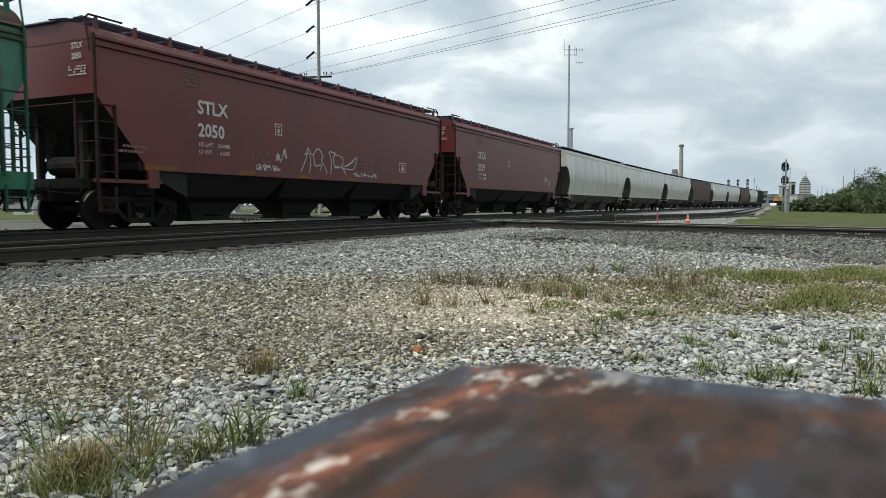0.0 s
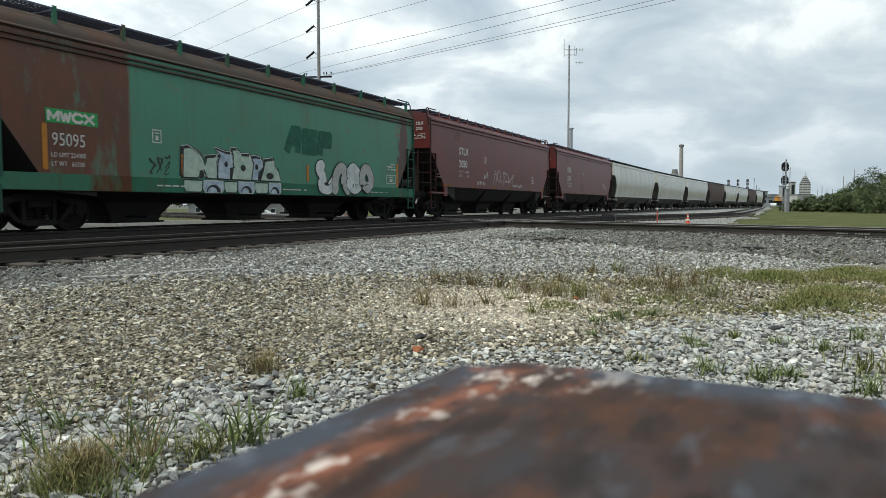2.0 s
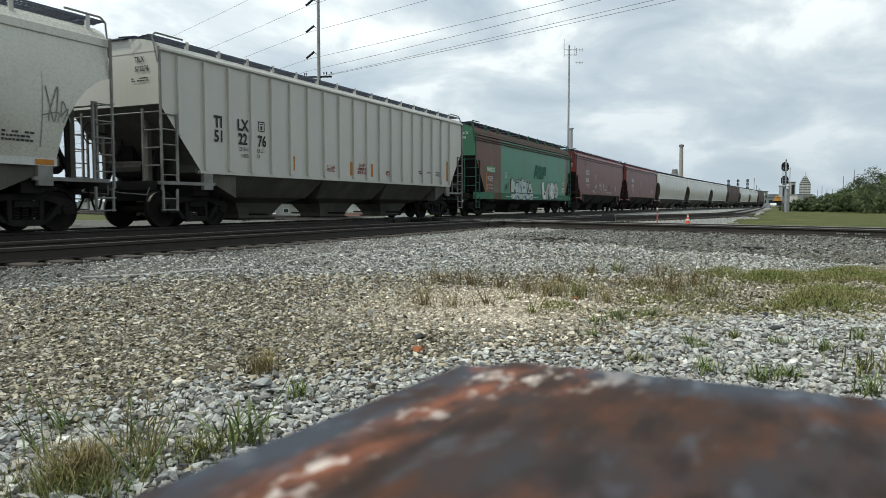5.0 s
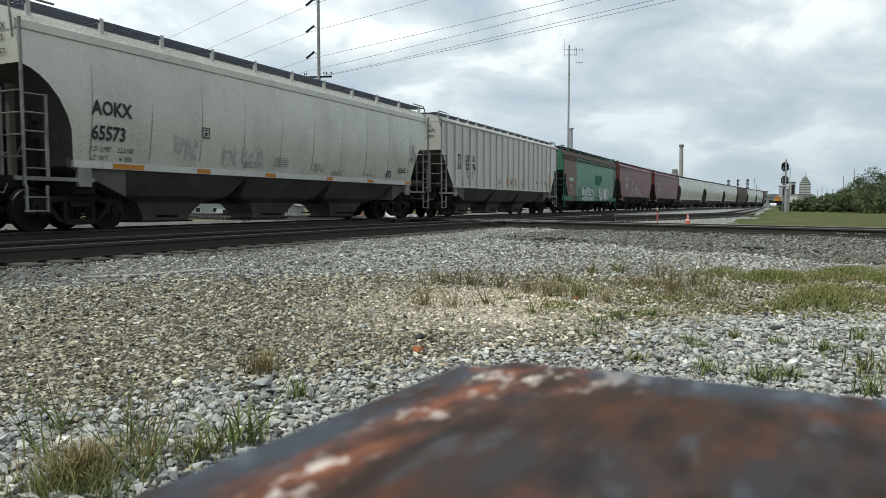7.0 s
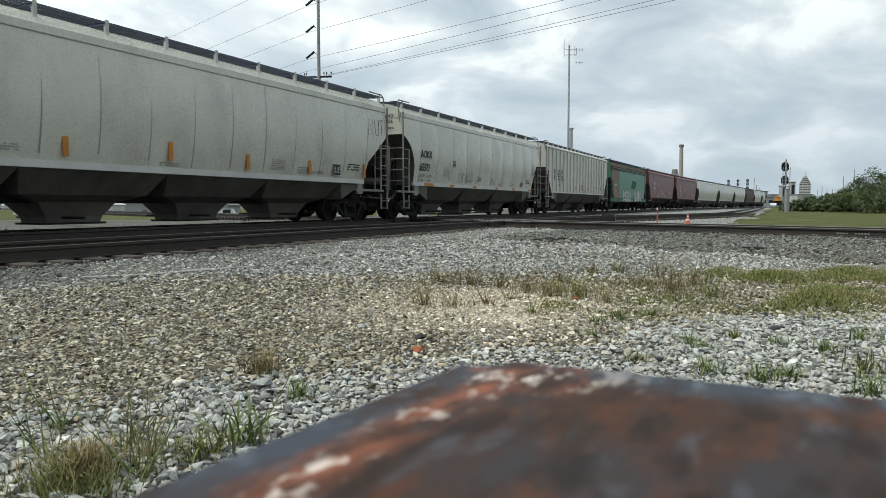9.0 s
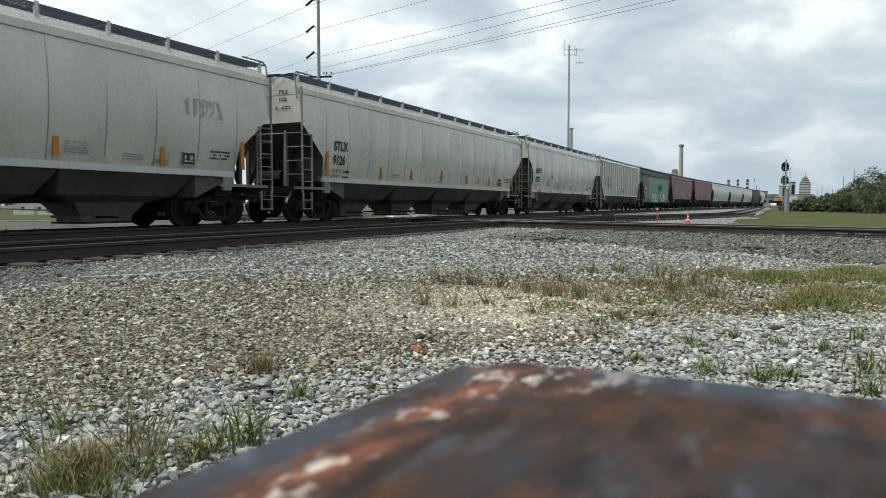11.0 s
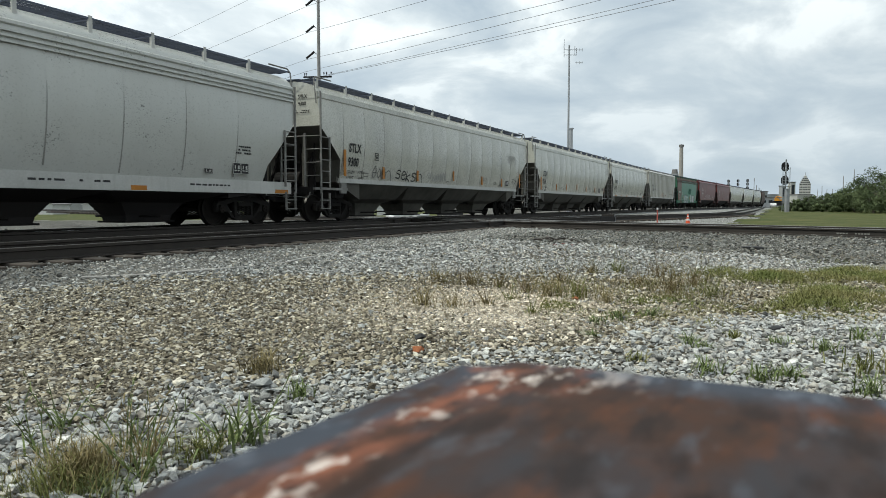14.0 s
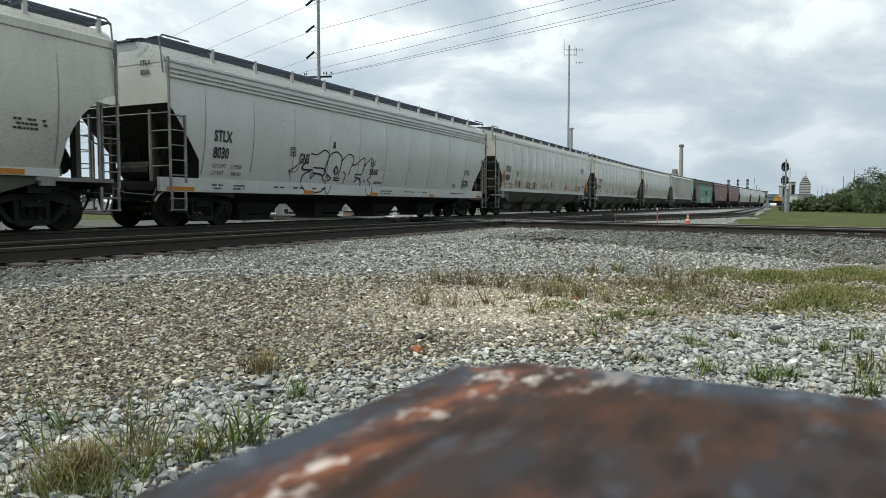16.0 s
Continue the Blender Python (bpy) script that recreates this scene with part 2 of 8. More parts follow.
PALES = [(0.0, (0.30, 0.27, 0.22)), (0.2, (0.60, 0.55, 0.47)), (0.5, (0.84, 0.78, 0.69)), (0.8, (1.0, 0.95, 0.87)), (1.0, (1.3, 1.26, 1.18))]
M_STONE = mat("limestone_ballast", (0.64, 0.64, 0.615), 0.95, second=(0.43, 0.43, 0.415), scale=22, grain=85, bump=1.0, bump_dist=0.006, spec=0.12, contrast=0.62, ramp_stops=STONES)
M_STONE_TAN = mat("tan_pebbles", (0.69, 0.67, 0.625), 0.95, second=(0.45, 0.435, 0.40), scale=22, grain=85, bump=1.0, bump_dist=0.006, spec=0.12, contrast=0.62, ramp_stops=TANS)
M_STONE_PALE = mat("pale_pebbles", (0.84, 0.79, 0.71), 0.95, second=(0.64, 0.60, 0.53), scale=22, grain=110, bump=1.0, bump_dist=0.006, spec=0.12, contrast=0.48, ramp_stops=PALES)
M_STONE_DARK = mat("grey_track_ballast", (0.66, 0.655, 0.625), 0.95, second=(0.38, 0.375, 0.355), scale=22, grain=110, bump=1.0, bump_dist=0.006, spec=0.12, contrast=0.48, ramp_stops=STONES)
M_STONE_MID = mat("dull_grey_ballast", (0.34, 0.337, 0.312), 0.95, second=(0.20, 0.198, 0.185), scale=22, grain=110, bump=1.0, bump_dist=0.006, spec=0.12, contrast=0.48, ramp_stops=STONES)
M_STONE_SOOT = mat("oily_track_ballast", (0.36, 0.36, 0.345), 0.95, second=(0.24, 0.24, 0.23), scale=22, grain=110, bump=1.0, bump_dist=0.006, spec=0.12, contrast=0.48, ramp_stops=STONES)
M_BRICK_RED = mat("old_red_brick", (0.13, 0.03, 0.024), 0.95, second=(0.09, 0.03, 0.025), scale=20, grain=80, bump=0.4)
M_CABLE = mat("dusty_cable_sheath", (0.42, 0.40, 0.37), 0.8, second=(0.30, 0.285, 0.26), scale=6, grain=40)
M_BRICK = mat("broken_brick", (0.33, 0.12, 0.05), 0.95, second=(0.25, 0.09, 0.04), scale=20, grain=80, bump=0.4)


def ground_material():
    """Packed gravel: cells of single pebbles over dirt, browner in broad patches."""
    # base colour kept low to paint in deeper shade between the loose stones
    m = mat("packed_gravel", (0.125, 0.110, 0.086), 0.95, second=(0.078, 0.069, 0.054), scale=0.35, grain=14, spec=0.08)
    nt = m.node_tree
    n, l = nt.nodes, nt.links
    b = n["Principled BSDF"]
    src = b.inputs["Base Color"].links[0].from_socket
    tc = n.new("ShaderNodeTexCoord")
    vo = n.new("ShaderNodeTexVoronoi"); vo.inputs["Scale"].default_value = 42
    l.new(tc.outputs["Object"], vo.inputs["Vector"])
    mr = n.new("ShaderNodeMapRange"); mr.inputs["To Min"].default_value, mr.inputs["To Max"].default_value = 0.55, 1.75
    # grey ballast along the tracks, browner dirt on the near side
    sep = n.new("ShaderNodeSeparateXYZ"); l.new(tc.outputs["Object"], sep.inputs[0])
    edge = n.new("ShaderNodeTexNoise"); edge.inputs["Scale"].default_value = 0.8; l.new(tc.outputs["Object"], edge.inputs["Vector"])
    ad = n.new("ShaderNodeMath"); ad.operation = "MULTIPLY_ADD"; ad.inputs[1].default_value = 2.5
    l.new(edge.outputs["Fac"], ad.inputs[0]); l.new(sep.outputs["Y"], ad.inputs[2])
    rg = n.new("ShaderNodeMapRange"); rg.inputs["From Min"].default_value, rg.inputs["From Max"].default_value = 5.8, 7.0
    l.new(ad.outputs[0], rg.inputs[0])
    gx = n.new("ShaderNodeMix"); gx.data_type = "RGBA"; gx.inputs["B"].default_value = (0.098, 0.095, 0.086, 1)
    # the crossing track's bed
    dot = n.new("ShaderNodeVectorMath"); dot.operation = "DOT_PRODUCT"; dot.inputs[1].default_value = (0.909, -0.416, 0)
    l.new(tc.outputs["Object"], dot.inputs[0])
    rg2 = n.new("ShaderNodeMapRange"); rg2.inputs["From Min"].default_value, rg2.inputs["From Max"].default_value = 13.6, 14.6
    l.new(dot.outputs["Value"], rg2.inputs[0])
    mx = n.new("ShaderNodeMath"); mx.operation = "MAXIMUM"; l.new(rg.outputs[0], mx.inputs[0]); l.new(rg2.outputs[0], mx.inputs[1])
    l.new(mx.outputs[0], gx.inputs["Factor"]); l.new(src, gx.inputs["A"])
    src = gx.outputs["Result"]
    # cleaner, paler ballast beyond the crossing
    rg3 = n.new("ShaderNodeMapRange"); rg3.inputs["From Min"].default_value, rg3.inputs["From Max"].default_value = 26, 36
    l.new(sep.outputs["X"], rg3.inputs[0])
    gy = n.new("ShaderNodeMix"); gy.data_type = "RGBA"; gy.inputs["B"].default_value = (0.20, 0.20, 0.19, 1)
    rg4 = n.new("ShaderNodeMapRange"); rg4.inputs["From Min"].default_value, rg4.inputs["From Max"].default_value = 17, 13
    l.new(sep.outputs["Y"], rg4.inputs[0])
    m4 = n.new("ShaderNodeMath"); m4.operation = "MULTIPLY"; l.new(rg3.outputs[0], m4.inputs[0]); l.new(rg4.outputs[0], m4.inputs[1])
    l.new(m4.outputs[0], gy.inputs["Factor"]); l.new(src, gy.inputs["A"])
    src = gy.outputs["Result"]
    # a patch of pale sand among the weeds
    dv = n.new("ShaderNodeVectorMath"); dv.operation = "DISTANCE"; dv.inputs[1].default_value = (5.6, 2.2, 0.03)
    l.new(tc.outputs["Object"], dv.inputs[0])
    wob = n.new("ShaderNodeMath"); wob.operation = "MULTIPLY_ADD"; wob.inputs[1].default_value = 1.6
    l.new(edge.outputs["Fac"], wob.inputs[0]); l.new(dv.outputs["Value"], wob.inputs[2])
    rg5 = n.new("ShaderNodeMapRange"); rg5.inputs["From Min"].default_value, rg5.inputs["From Max"].default_value = 2.5, 1.6
    l.new(wob.outputs[0], rg5.inputs[0])
    gz = n.new("ShaderNodeMix"); gz.data_type = "RGBA"; gz.inputs["B"].default_value = (0.30, 0.27, 0.222, 1)
    l.new(rg5.outputs[0], gz.inputs["Factor"]); l.new(src, gz.inputs["A"])
    src = gz.outputs["Result"]
    sp = n.new("ShaderNodeSeparateColor"); l.new(vo.outputs["Color"], sp.inputs[0]); l.new(sp.outputs[0], mr.inputs[0])
    hv = n.new("ShaderNodeHueSaturation"); l.new(src, hv.inputs["Color"]); l.new(mr.outputs[0], hv.inputs["Value"])
    l.new(hv.outputs[0], b.inputs["Base Color"])
    bn = n.new("ShaderNodeBump"); bn.inputs["Strength"].default_value, bn.inputs["Distance"].default_value = 1.0, 0.02
    bn.invert = True
    l.new(vo.outputs["Distance"], bn.inputs["Height"]); l.new(bn.outputs[0], b.inputs["Normal"])
    return m


M_GROUND = ground_material()
M_TURF = mat("mown_turf", (0.044, 0.063, 0.019), 0.95, second=(0.105, 0.098, 0.040), contrast=0.5, scale=0.5, grain=9, bump=0.4, bump_dist=0.03, spec=0.08)
M_BLADE = mat("olive_grass", (0.118, 0.138, 0.034), 0.8, second=(0.195, 0.170, 0.068), scale=1.2, grain=30, per_island=0.35)
M_BLADE_GREEN = mat("green_weed", (0.105, 0.135, 0.042), 0.7, second=(0.13, 0.165, 0.06), scale=3, grain=30, per_island=0.3)
M_BLADE_DRY = mat("dry_weed", (0.22, 0.18, 0.085), 0.85, second=(0.16, 0.13, 0.06), scale=3, grain=30, per_island=0.4)
M_BLADE_RED = mat("reddish_dry_weed", (0.165, 0.115, 0.06), 0.85, second=(0.12, 0.125, 0.045), scale=2, grain=30, per_island=0.4)
M_TURF_BLADE = mat("verge_grass", (0.085, 0.100, 0.033), 0.85, second=(0.13, 0.128, 0.053), scale=0.5, grain=10, per_island=0.15, spec=0.2)
M_LEAF = mat("tree_leaves", (0.088, 0.118, 0.055), 0.85, second=(0.115, 0.142, 0.068), scale=0.5, grain=6, per_island=0.12, spec=0.15)
M_LEAF_DARK = mat("dark_tree_leaves", (0.066, 0.088, 0.044), 0.85, second=(0.085, 0.108, 0.050), scale=0.5, grain=6, per_island=0.15, spec=0.15)
M_BARK = mat("bark", (0.09, 0.075, 0.06), 0.9, grain=20, bump=0.5)
M_WOODPOLE = mat("weathered_pole_wood", (0.30, 0.295, 0.285), 0.85, second=(0.23, 0.225, 0.215), scale=1.2, grain=20)
M_GALV = mat("galvanised_steel", (0.36, 0.37, 0.38), 0.5, metal=0.4, second=(0.29, 0.30, 0.31), scale=2, grain=30)
M_DARKMETAL = mat("black_painted_metal", (0.015, 0.015, 0.016), 0.6, grain=30)
M_WIRE = mat("weathered_wire", (0.20, 0.20, 0.205), 0.6, metal=0.3, grain=20)
M_CONCRETE = mat("pale_concrete", (0.34, 0.32, 0.29), 0.9, second=(0.28, 0.265, 0.24), scale=0.2, grain=2)
M_STUCCO = mat("dull_pale_stucco", (0.40, 0.395, 0.37), 0.9, second=(0.33, 0.325, 0.305), scale=0.1, grain=1)
M_WHITEWALL = mat("white_siding", (0.55, 0.55, 0.54), 0.8, second=(0.47, 0.47, 0.46), scale=0.4, grain=5)
M_GREYWALL = mat("grey_siding", (0.30, 0.31, 0.31), 0.8, second=(0.25, 0.26, 0.26), scale=0.4, grain=5)
M_SHINGLE = mat("grey_shingles", (0.17, 0.165, 0.16), 0.9, second=(0.13, 0.125, 0.12), scale=1, grain=8)
M_BRICKWALL = mat("pink_brick_wall", (0.33, 0.20, 0.165), 0.9, second=(0.28, 0.17, 0.14), scale=1, grain=8)
M_ROAD = mat("pale_road", (0.21, 0.205, 0.19), 0.9, spec=0.1, second=(0.15, 0.145, 0.135), scale=0.4, grain=4)
M_GLASS_DARK = mat("dark_window_glass", (0.02, 0.023, 0.026), 0.12, grain=10)
M_POST = mat("faded_red_plastic", (0.42, 0.10, 0.075), 0.6, grain=20)
M_ORANGE = mat("safety_orange_plastic", (0.62, 0.09, 0.03), 0.5, grain=20)
M_AMBER = mat("amber_machine_paint", (0.60, 0.27, 0.03), 0.5, grain=20)
M_WHITEPAINT = mat("white_vehicle_paint", (0.62, 0.62, 0.62), 0.35, grain=20)
M_SLAB = mat("dark_rubber_slab", (0.03, 0.03, 0.03), 0.8, grain=30)


def box_material():
    """Steel with mottled rust; old paint is worn to pale chips along the two edges, where sky reflection is painted in
    blue-grey.
    """
    m = mat("rusty_steel_plate", (0.052, 0.025, 0.016), 0.85, metal=0.0, second=(0.036, 0.022, 0.017), scale=30, grain=55, bump=0.35, bump_dist=0.0015)
    nt = m.node_tree
    n, l = nt.nodes, nt.links
    b = n["Principled BSDF"]
    src = b.inputs["Base Color"].links[0].from_socket
    tc = n.new("ShaderNodeTexCoord")
    sp = n.new("ShaderNodeSeparateXYZ"); l.new(tc.outputs["Object"], sp.inputs[0])

    def node(kind, *vals):
        q = n.new("ShaderNodeMath"); q.operation = kind
        for i, v in enumerate(vals):
            if isinstance(v, (int, float)): q.inputs[i].default_value = v
            else: l.new(v, q.inputs[i])
        return q.outputs[0]

    def band(lo, hi, v):
        r = n.new("ShaderNodeMapRange"); r.inputs["From Min"].default_value, r.inputs["From Max"].default_value = lo, hi
        l.new(v, r.inputs[0]); return r.outputs[0]

    def noise_at(scale, along_x=0.38):
        t = n.new("ShaderNodeTexNoise"); t.inputs["Scale"].default_value, t.inputs["Detail"].default_value = scale, 6
        mp = n.new("ShaderNodeMapping"); mp.inputs["Scale"].default_value = (along_x, 1, 1)
        l.new(tc.outputs["Object"], mp.inputs[0]); l.new(mp.outputs[0], t.inputs["Vector"]); return t.outputs["Fac"]

    def mixc(f, a, c):
        x = n.new("ShaderNodeMix"); x.data_type = "RGBA"
        l.new(f, x.inputs["Factor"]); l.new(a, x.inputs["A"]); x.inputs["B"].default_value = (*c, 1)
        return x.outputs["Result"]

    # distance inwards from the long edge, and from the corner
    inward = node("MULTIPLY_ADD", sp.outputs["X"], 0.0929, sp.outputs["Y"])
    ad = node("ABSOLUTE", node("ADD", inward, 0.039))
    along = band(0.016, 0.003, ad)
    edge = node("MAXIMUM", band(-0.036, -0.022, inward), band(-0.045, -0.020, sp.outputs["X"]))
    dx = node("ADD", sp.outputs["X"], 0.034); dy = node("ADD", inward, 0.030)
    dd = node("SQRT", node("ADD", node("MULTIPLY", dx, dx), node("MULTIPLY", dy, node("MULTIPLY", dy, 0.30))))
    corner = band(0.042, 0.012, dd)
    rust = node("MAXIMUM", node("MULTIPLY", along, band(0.34, 0.52, noise_at(40, 0.5))), node("MULTIPLY", corner, band(0.48, 0.60, noise_at(52))))
    chips = node("MAXIMUM", node("MULTIPLY", along, node("MULTIPLY", band(0.52, 0.60, noise_at(115, 0.6)), band(0.46, 0.56, noise_at(38, 0.5)))), node("MULTIPLY", corner, band(0.52, 0.60, noise_at(70))))
    src = mixc(node("MULTIPLY", band(0.44, 0.62, noise_at(22)), 0.85), src, (0.031, 0.034, 0.041))
    src = mixc(node("MULTIPLY", band(0.52, 0.66, noise_at(36)), 0.7), src, (0.100, 0.036, 0.015))
    src = mixc(node("MULTIPLY", band(0.56, 0.68, noise_at(52)), 0.6), src, (0.066, 0.072, 0.086))
    src = mixc(node("MULTIPLY", band(0.50, 0.64, noise_at(60)), 0.75), src, (0.017, 0.012, 0.011))
    src = mixc(node("MULTIPLY", band(0.72, 0.78, noise_at(95)), 0.30), src, (0.20, 0.18, 0.16))
    # sky reflected on the bevelled edges, painted in as two blue-greys
    col = mixc(node("MULTIPLY", edge, band(0.36, 0.52, noise_at(42))), src, (0.044, 0.050, 0.064))
    col = mixc(node("MULTIPLY", edge, band(0.54, 0.66, noise_at(70))), col, (0.090, 0.100, 0.122))
    col = mixc(node("MULTIPLY", node("MULTIPLY", rust, band(0.36, 0.58, noise_at(95))), 0.95), col, (0.21, 0.078, 0.045))
    col = mixc(node("MULTIPLY", chips, 0.85), col, (0.56, 0.49, 0.44))
    l.new(col, b.inputs["Base Color"])
    return m


M_RUSTBOX = box_material()
M_RUSTBOX.node_tree.nodes["Principled BSDF"].inputs["Specular IOR Level"].default_value = 0.2

# ---------------------------------------------------------------- mesh helpers


def part(name, bm, material, parent=None, label="", smooth=False):
    me = bpy.data.meshes.new(name)
    bm.to_mesh(me)
    bm.free()
    for mm in (material if isinstance(material, (list, tuple)) else [material]):
        me.materials.append(mm)
    if smooth:
        me.shade_smooth()
    ob = new(name, me)
    if parent:
        ob.parent = parent
    return tagged(ob, label) if label else ob


def empty(name, label, category, group="", at=(0, 0, 0)):
    ob = new(name)
    ob.empty_display_size = 0.2
    ob.location = at
    return tagged(ob, label, category, group)


def box(bm, x0, x1, y0, y1, z0, z1, mi=0):
    v = [bm.verts.new(p) for p in ((x0, y0, z0), (x1, y0, z0), (x1, y1, z0), (x0, y1, z0), (x0, y0, z1), (x1, y0, z1), (x1, y1, z1), (x0, y1, z1))]
    for f in ((3, 2, 1, 0), (4, 5, 6, 7), (0, 1, 5, 4), (1, 2, 6, 5), (2, 3, 7, 6), (3, 0, 4, 7)):
        bm.faces.new([v[i] for i in f]).material_index = mi
    return v


def tube(bm, p, q, r, n=6, r2=None, mi=0):
    p, q = Vector(p), Vector(q)
    d = (q - p).normalized()
    a = d.orthogonal().normalized()
    b = d.cross(a)
    r2 = r if r2 is None else r2
    ring = []
    for c, rr in ((p, r), (q, r2)):
        ring.append([bm.verts.new(c + (a * math.cos(2 * math.pi * i / n) + b * math.sin(2 * math.pi * i / n)) * rr) for i in range(n)])
    for i in range(n):
        bm.faces.new((ring[0][i], ring[0][(i + 1) % n], ring[1][(i + 1) % n], ring[1][i])).material_index = mi
    bm.faces.new(ring[0][::-1]).material_index = mi
    bm.faces.new(ring[1]).material_index = mi


def prism(bm, outline, y0, y1, mi=0):
    """An outline in x and z, drawn from y0 to y1."""
    a = [bm.verts.new((x, y0, z)) for x, z in outline]
    b = [bm.verts.new((x, y1, z)) for x, z in outline]
    k = len(outline)
    bm.faces.new(a).material_index = mi
    bm.faces.new(b[::-1]).material_index = mi
    for i in range(k):
        bm.faces.new((a[i], b[i], b[(i + 1) % k], a[(i + 1) % k])).material_index = mi


def fresh():
    return bmesh.new()


# ---------------------------------------------------------------- ground
def smooth01(t):
    t = max(0.0, min(1.0, t))
    return t * t * (3 - 2 * t)


def ground_height(x, y):
    """Height of the gravel: low round the camera, raised along the tracks, falling away behind the train."""
    z = 0.055 * max(0.0, min(1.0, (7.0 - abs(y - 12.3)) / 3.0))
    u = (x - 18.8) * 0.909 - (y + 2.2) * 0.416
    z = max(z, 0.055 * max(0.0, min(1.0, (3.4 - abs(u - 0.7)) / 1.6)))
    return z - 1.6 * smooth01((y - 21) / 40)


def spot(across, depth, z=None):
    """A place seen from the camera: depth metres ahead, across as a share of the depth to the right."""
    c, s = math.cos(THETA), math.sin(THETA)
    x, y = depth * (c + across * s), depth * (s - across * c)
    return Vector((x, y, ground_height(x, y) if z is None else z))


def build_ground():
    xs = sorted(set([-3000, -800, -300, -150, -90, -60, -45] + [i * 0.5 for i in range(-60, 161)] + [90, 100, 120, 140, 170, 200, 260, 320, 600, 1200, 4000]))
    ys = sorted(set([-4000, -1000, -300, -100, -60, -30] + [i * 0.5 for i in range(-40, 61)] + [33, 36, 40, 44, 48, 52, 56, 60, 64, 70, 90, 120, 150, 200, 300, 1000, 4000]))
    verts, faces = [], []
    for y in ys:
        for x in xs:
            near = abs(x) < 80 and abs(y) < 30
            verts.append((x, y, ground_height(x, y) + (0.025 * noise.noise((x * 0.5, y * 0.5, 0)) if near else 0)))
    w = len(xs)
    for j in range(len(ys) - 1):
        for i in range(w - 1):
            faces.append((j * w + i, j * w + i + 1, (j + 1) * w + i + 1, (j + 1) * w + i))
    me = bpy.data.meshes.new("ground")
    me.from_pydata(verts, [], faces)
    me.materials.append(M_GROUND)
    me.shade_smooth()
    tagged(new("ground", me), "grey and tan gravel ground beside the tracks", "ground", kind="structure")


build_ground()

RAIL_PROFILE = [(-0.075, 0), (0.075, 0), (0.075, 0.012), (0.012, 0.03), (0.009, 0.125), (0.036, 0.14), (0.036, 0.178), (0.026, 0.186), (-0.026, 0.186), (-0.036, 0.178), (-0.036, 0.14), (-0.009, 0.125), (-0.012, 0.03), (-0.075, 0.012)]


def rail(name, points, parent, label=""):
    """One rail swept along points at rail-base height; the worn head is bright."""
    bm = fresh()
    rings = []
    for i, p in enumerate(points):
        p = Vector(p)
        d = (Vector(points[min(i + 1, len(points) - 1)]) - Vector(points[max(i - 1, 0)])).normalized()
        side = Vector((d.y, -d.x, 0))
        rings.append([bm.verts.new(p + side * s + Vector((0, 0, z))) for s, z in RAIL_PROFILE])
    k = len(RAIL_PROFILE)
    for a, b in zip(rings, rings[1:]):
        for i in range(k):
            f = bm.faces.new((a[i], a[(i + 1) % k], b[(i + 1) % k], b[i]))
            f.material_index = 1 if i in (7, 8) else 0
    bm.faces.new(rings[0]); bm.faces.new(rings[-1][::-1])
    bmesh.ops.recalc_face_normals(bm, faces=bm.faces)
    return part(name, bm, [M_RAIL, M_RAILTOP], parent, label)


def track(name, centre, label, tie_from, tie_to, base=RAIL_Z - 0.186):
    """Two rails and the ties under them along a centre line of (x, y)."""
    top = empty(name, label, "railway track", "tracks at the crossing")
    top["kind"] = "structure"
    pts = [Vector((x, y, base)) for x, y in centre]
    for s in (-0.7535, 0.7535):
        line = []
        for i, p in enumerate(pts):
            d = (pts[min(i + 1, len(pts) - 1)] - pts[max(i - 1, 0)]).normalized()
            line.append(p + Vector((d.y, -d.x, 0)) * s)
        rail("rail", line, top)
    # ties
    bm = fresh()
    box(bm, -0.115, 0.115, -1.3, 1.3, -0.17, 0)
    bmesh.ops.bevel(bm, geom=bm.edges[:], offset=0.012, segments=1, affect="EDGES")
    me = bpy.data.meshes.new("tie"); bm.to_mesh(me); bm.free(); me.materials.append(M_TIE)
    dist, count = 0.0, 0
    for p, q in zip(pts, pts[1:]):
        seg = (q - p).length
        d = (q - p).normalized()
        while dist < seg:
            c = p + d * dist
            if tie_from <= c.x <= tie_to and count < 300:
                t = new("tie", me)
                t.parent = top
                t.matrix_basis = Matrix.Translation((c.x, c.y, base - 0.006 + random.uniform(-0.008, 0.004))) @ Euler((0, 0, math.atan2(d.y, d.x) + random.uniform(-0.02, 0.02))).to_matrix().to_4x4()
                count += 1
            dist += 0.53
        dist -= seg
    return top


def c_point(s, off=0.0):
    """A point s metres along the crossing track, off to its far side."""
    d = Vector((0.416, 0.909))
    return (18.8 + d.x * s + d.y * off, -2.2 + d.y * s - d.x * off)


def train_line(x):
    """Centre line of the train's track: straight past the camera, then a bend to the right and back."""
    if x < 62:
        return TRAIN_Y
    if x < 122:
        return TRAIN_Y - 0.00057 * (x - 62) ** 2
    y1, s1, s2 = TRAIN_Y - 0.00057 * 3600, -0.0684, 0.02
    if x < 217:
        return y1 + s1 * (x - 122)
    y2 = y1 + s1 * 95
    if x < 245:
        return y2 + s1 * (x - 217) + (s2 - s1) * (x - 217) ** 2 / 56
    return y2 + (s1 + s2) * 14 + s2 * (x - 245)


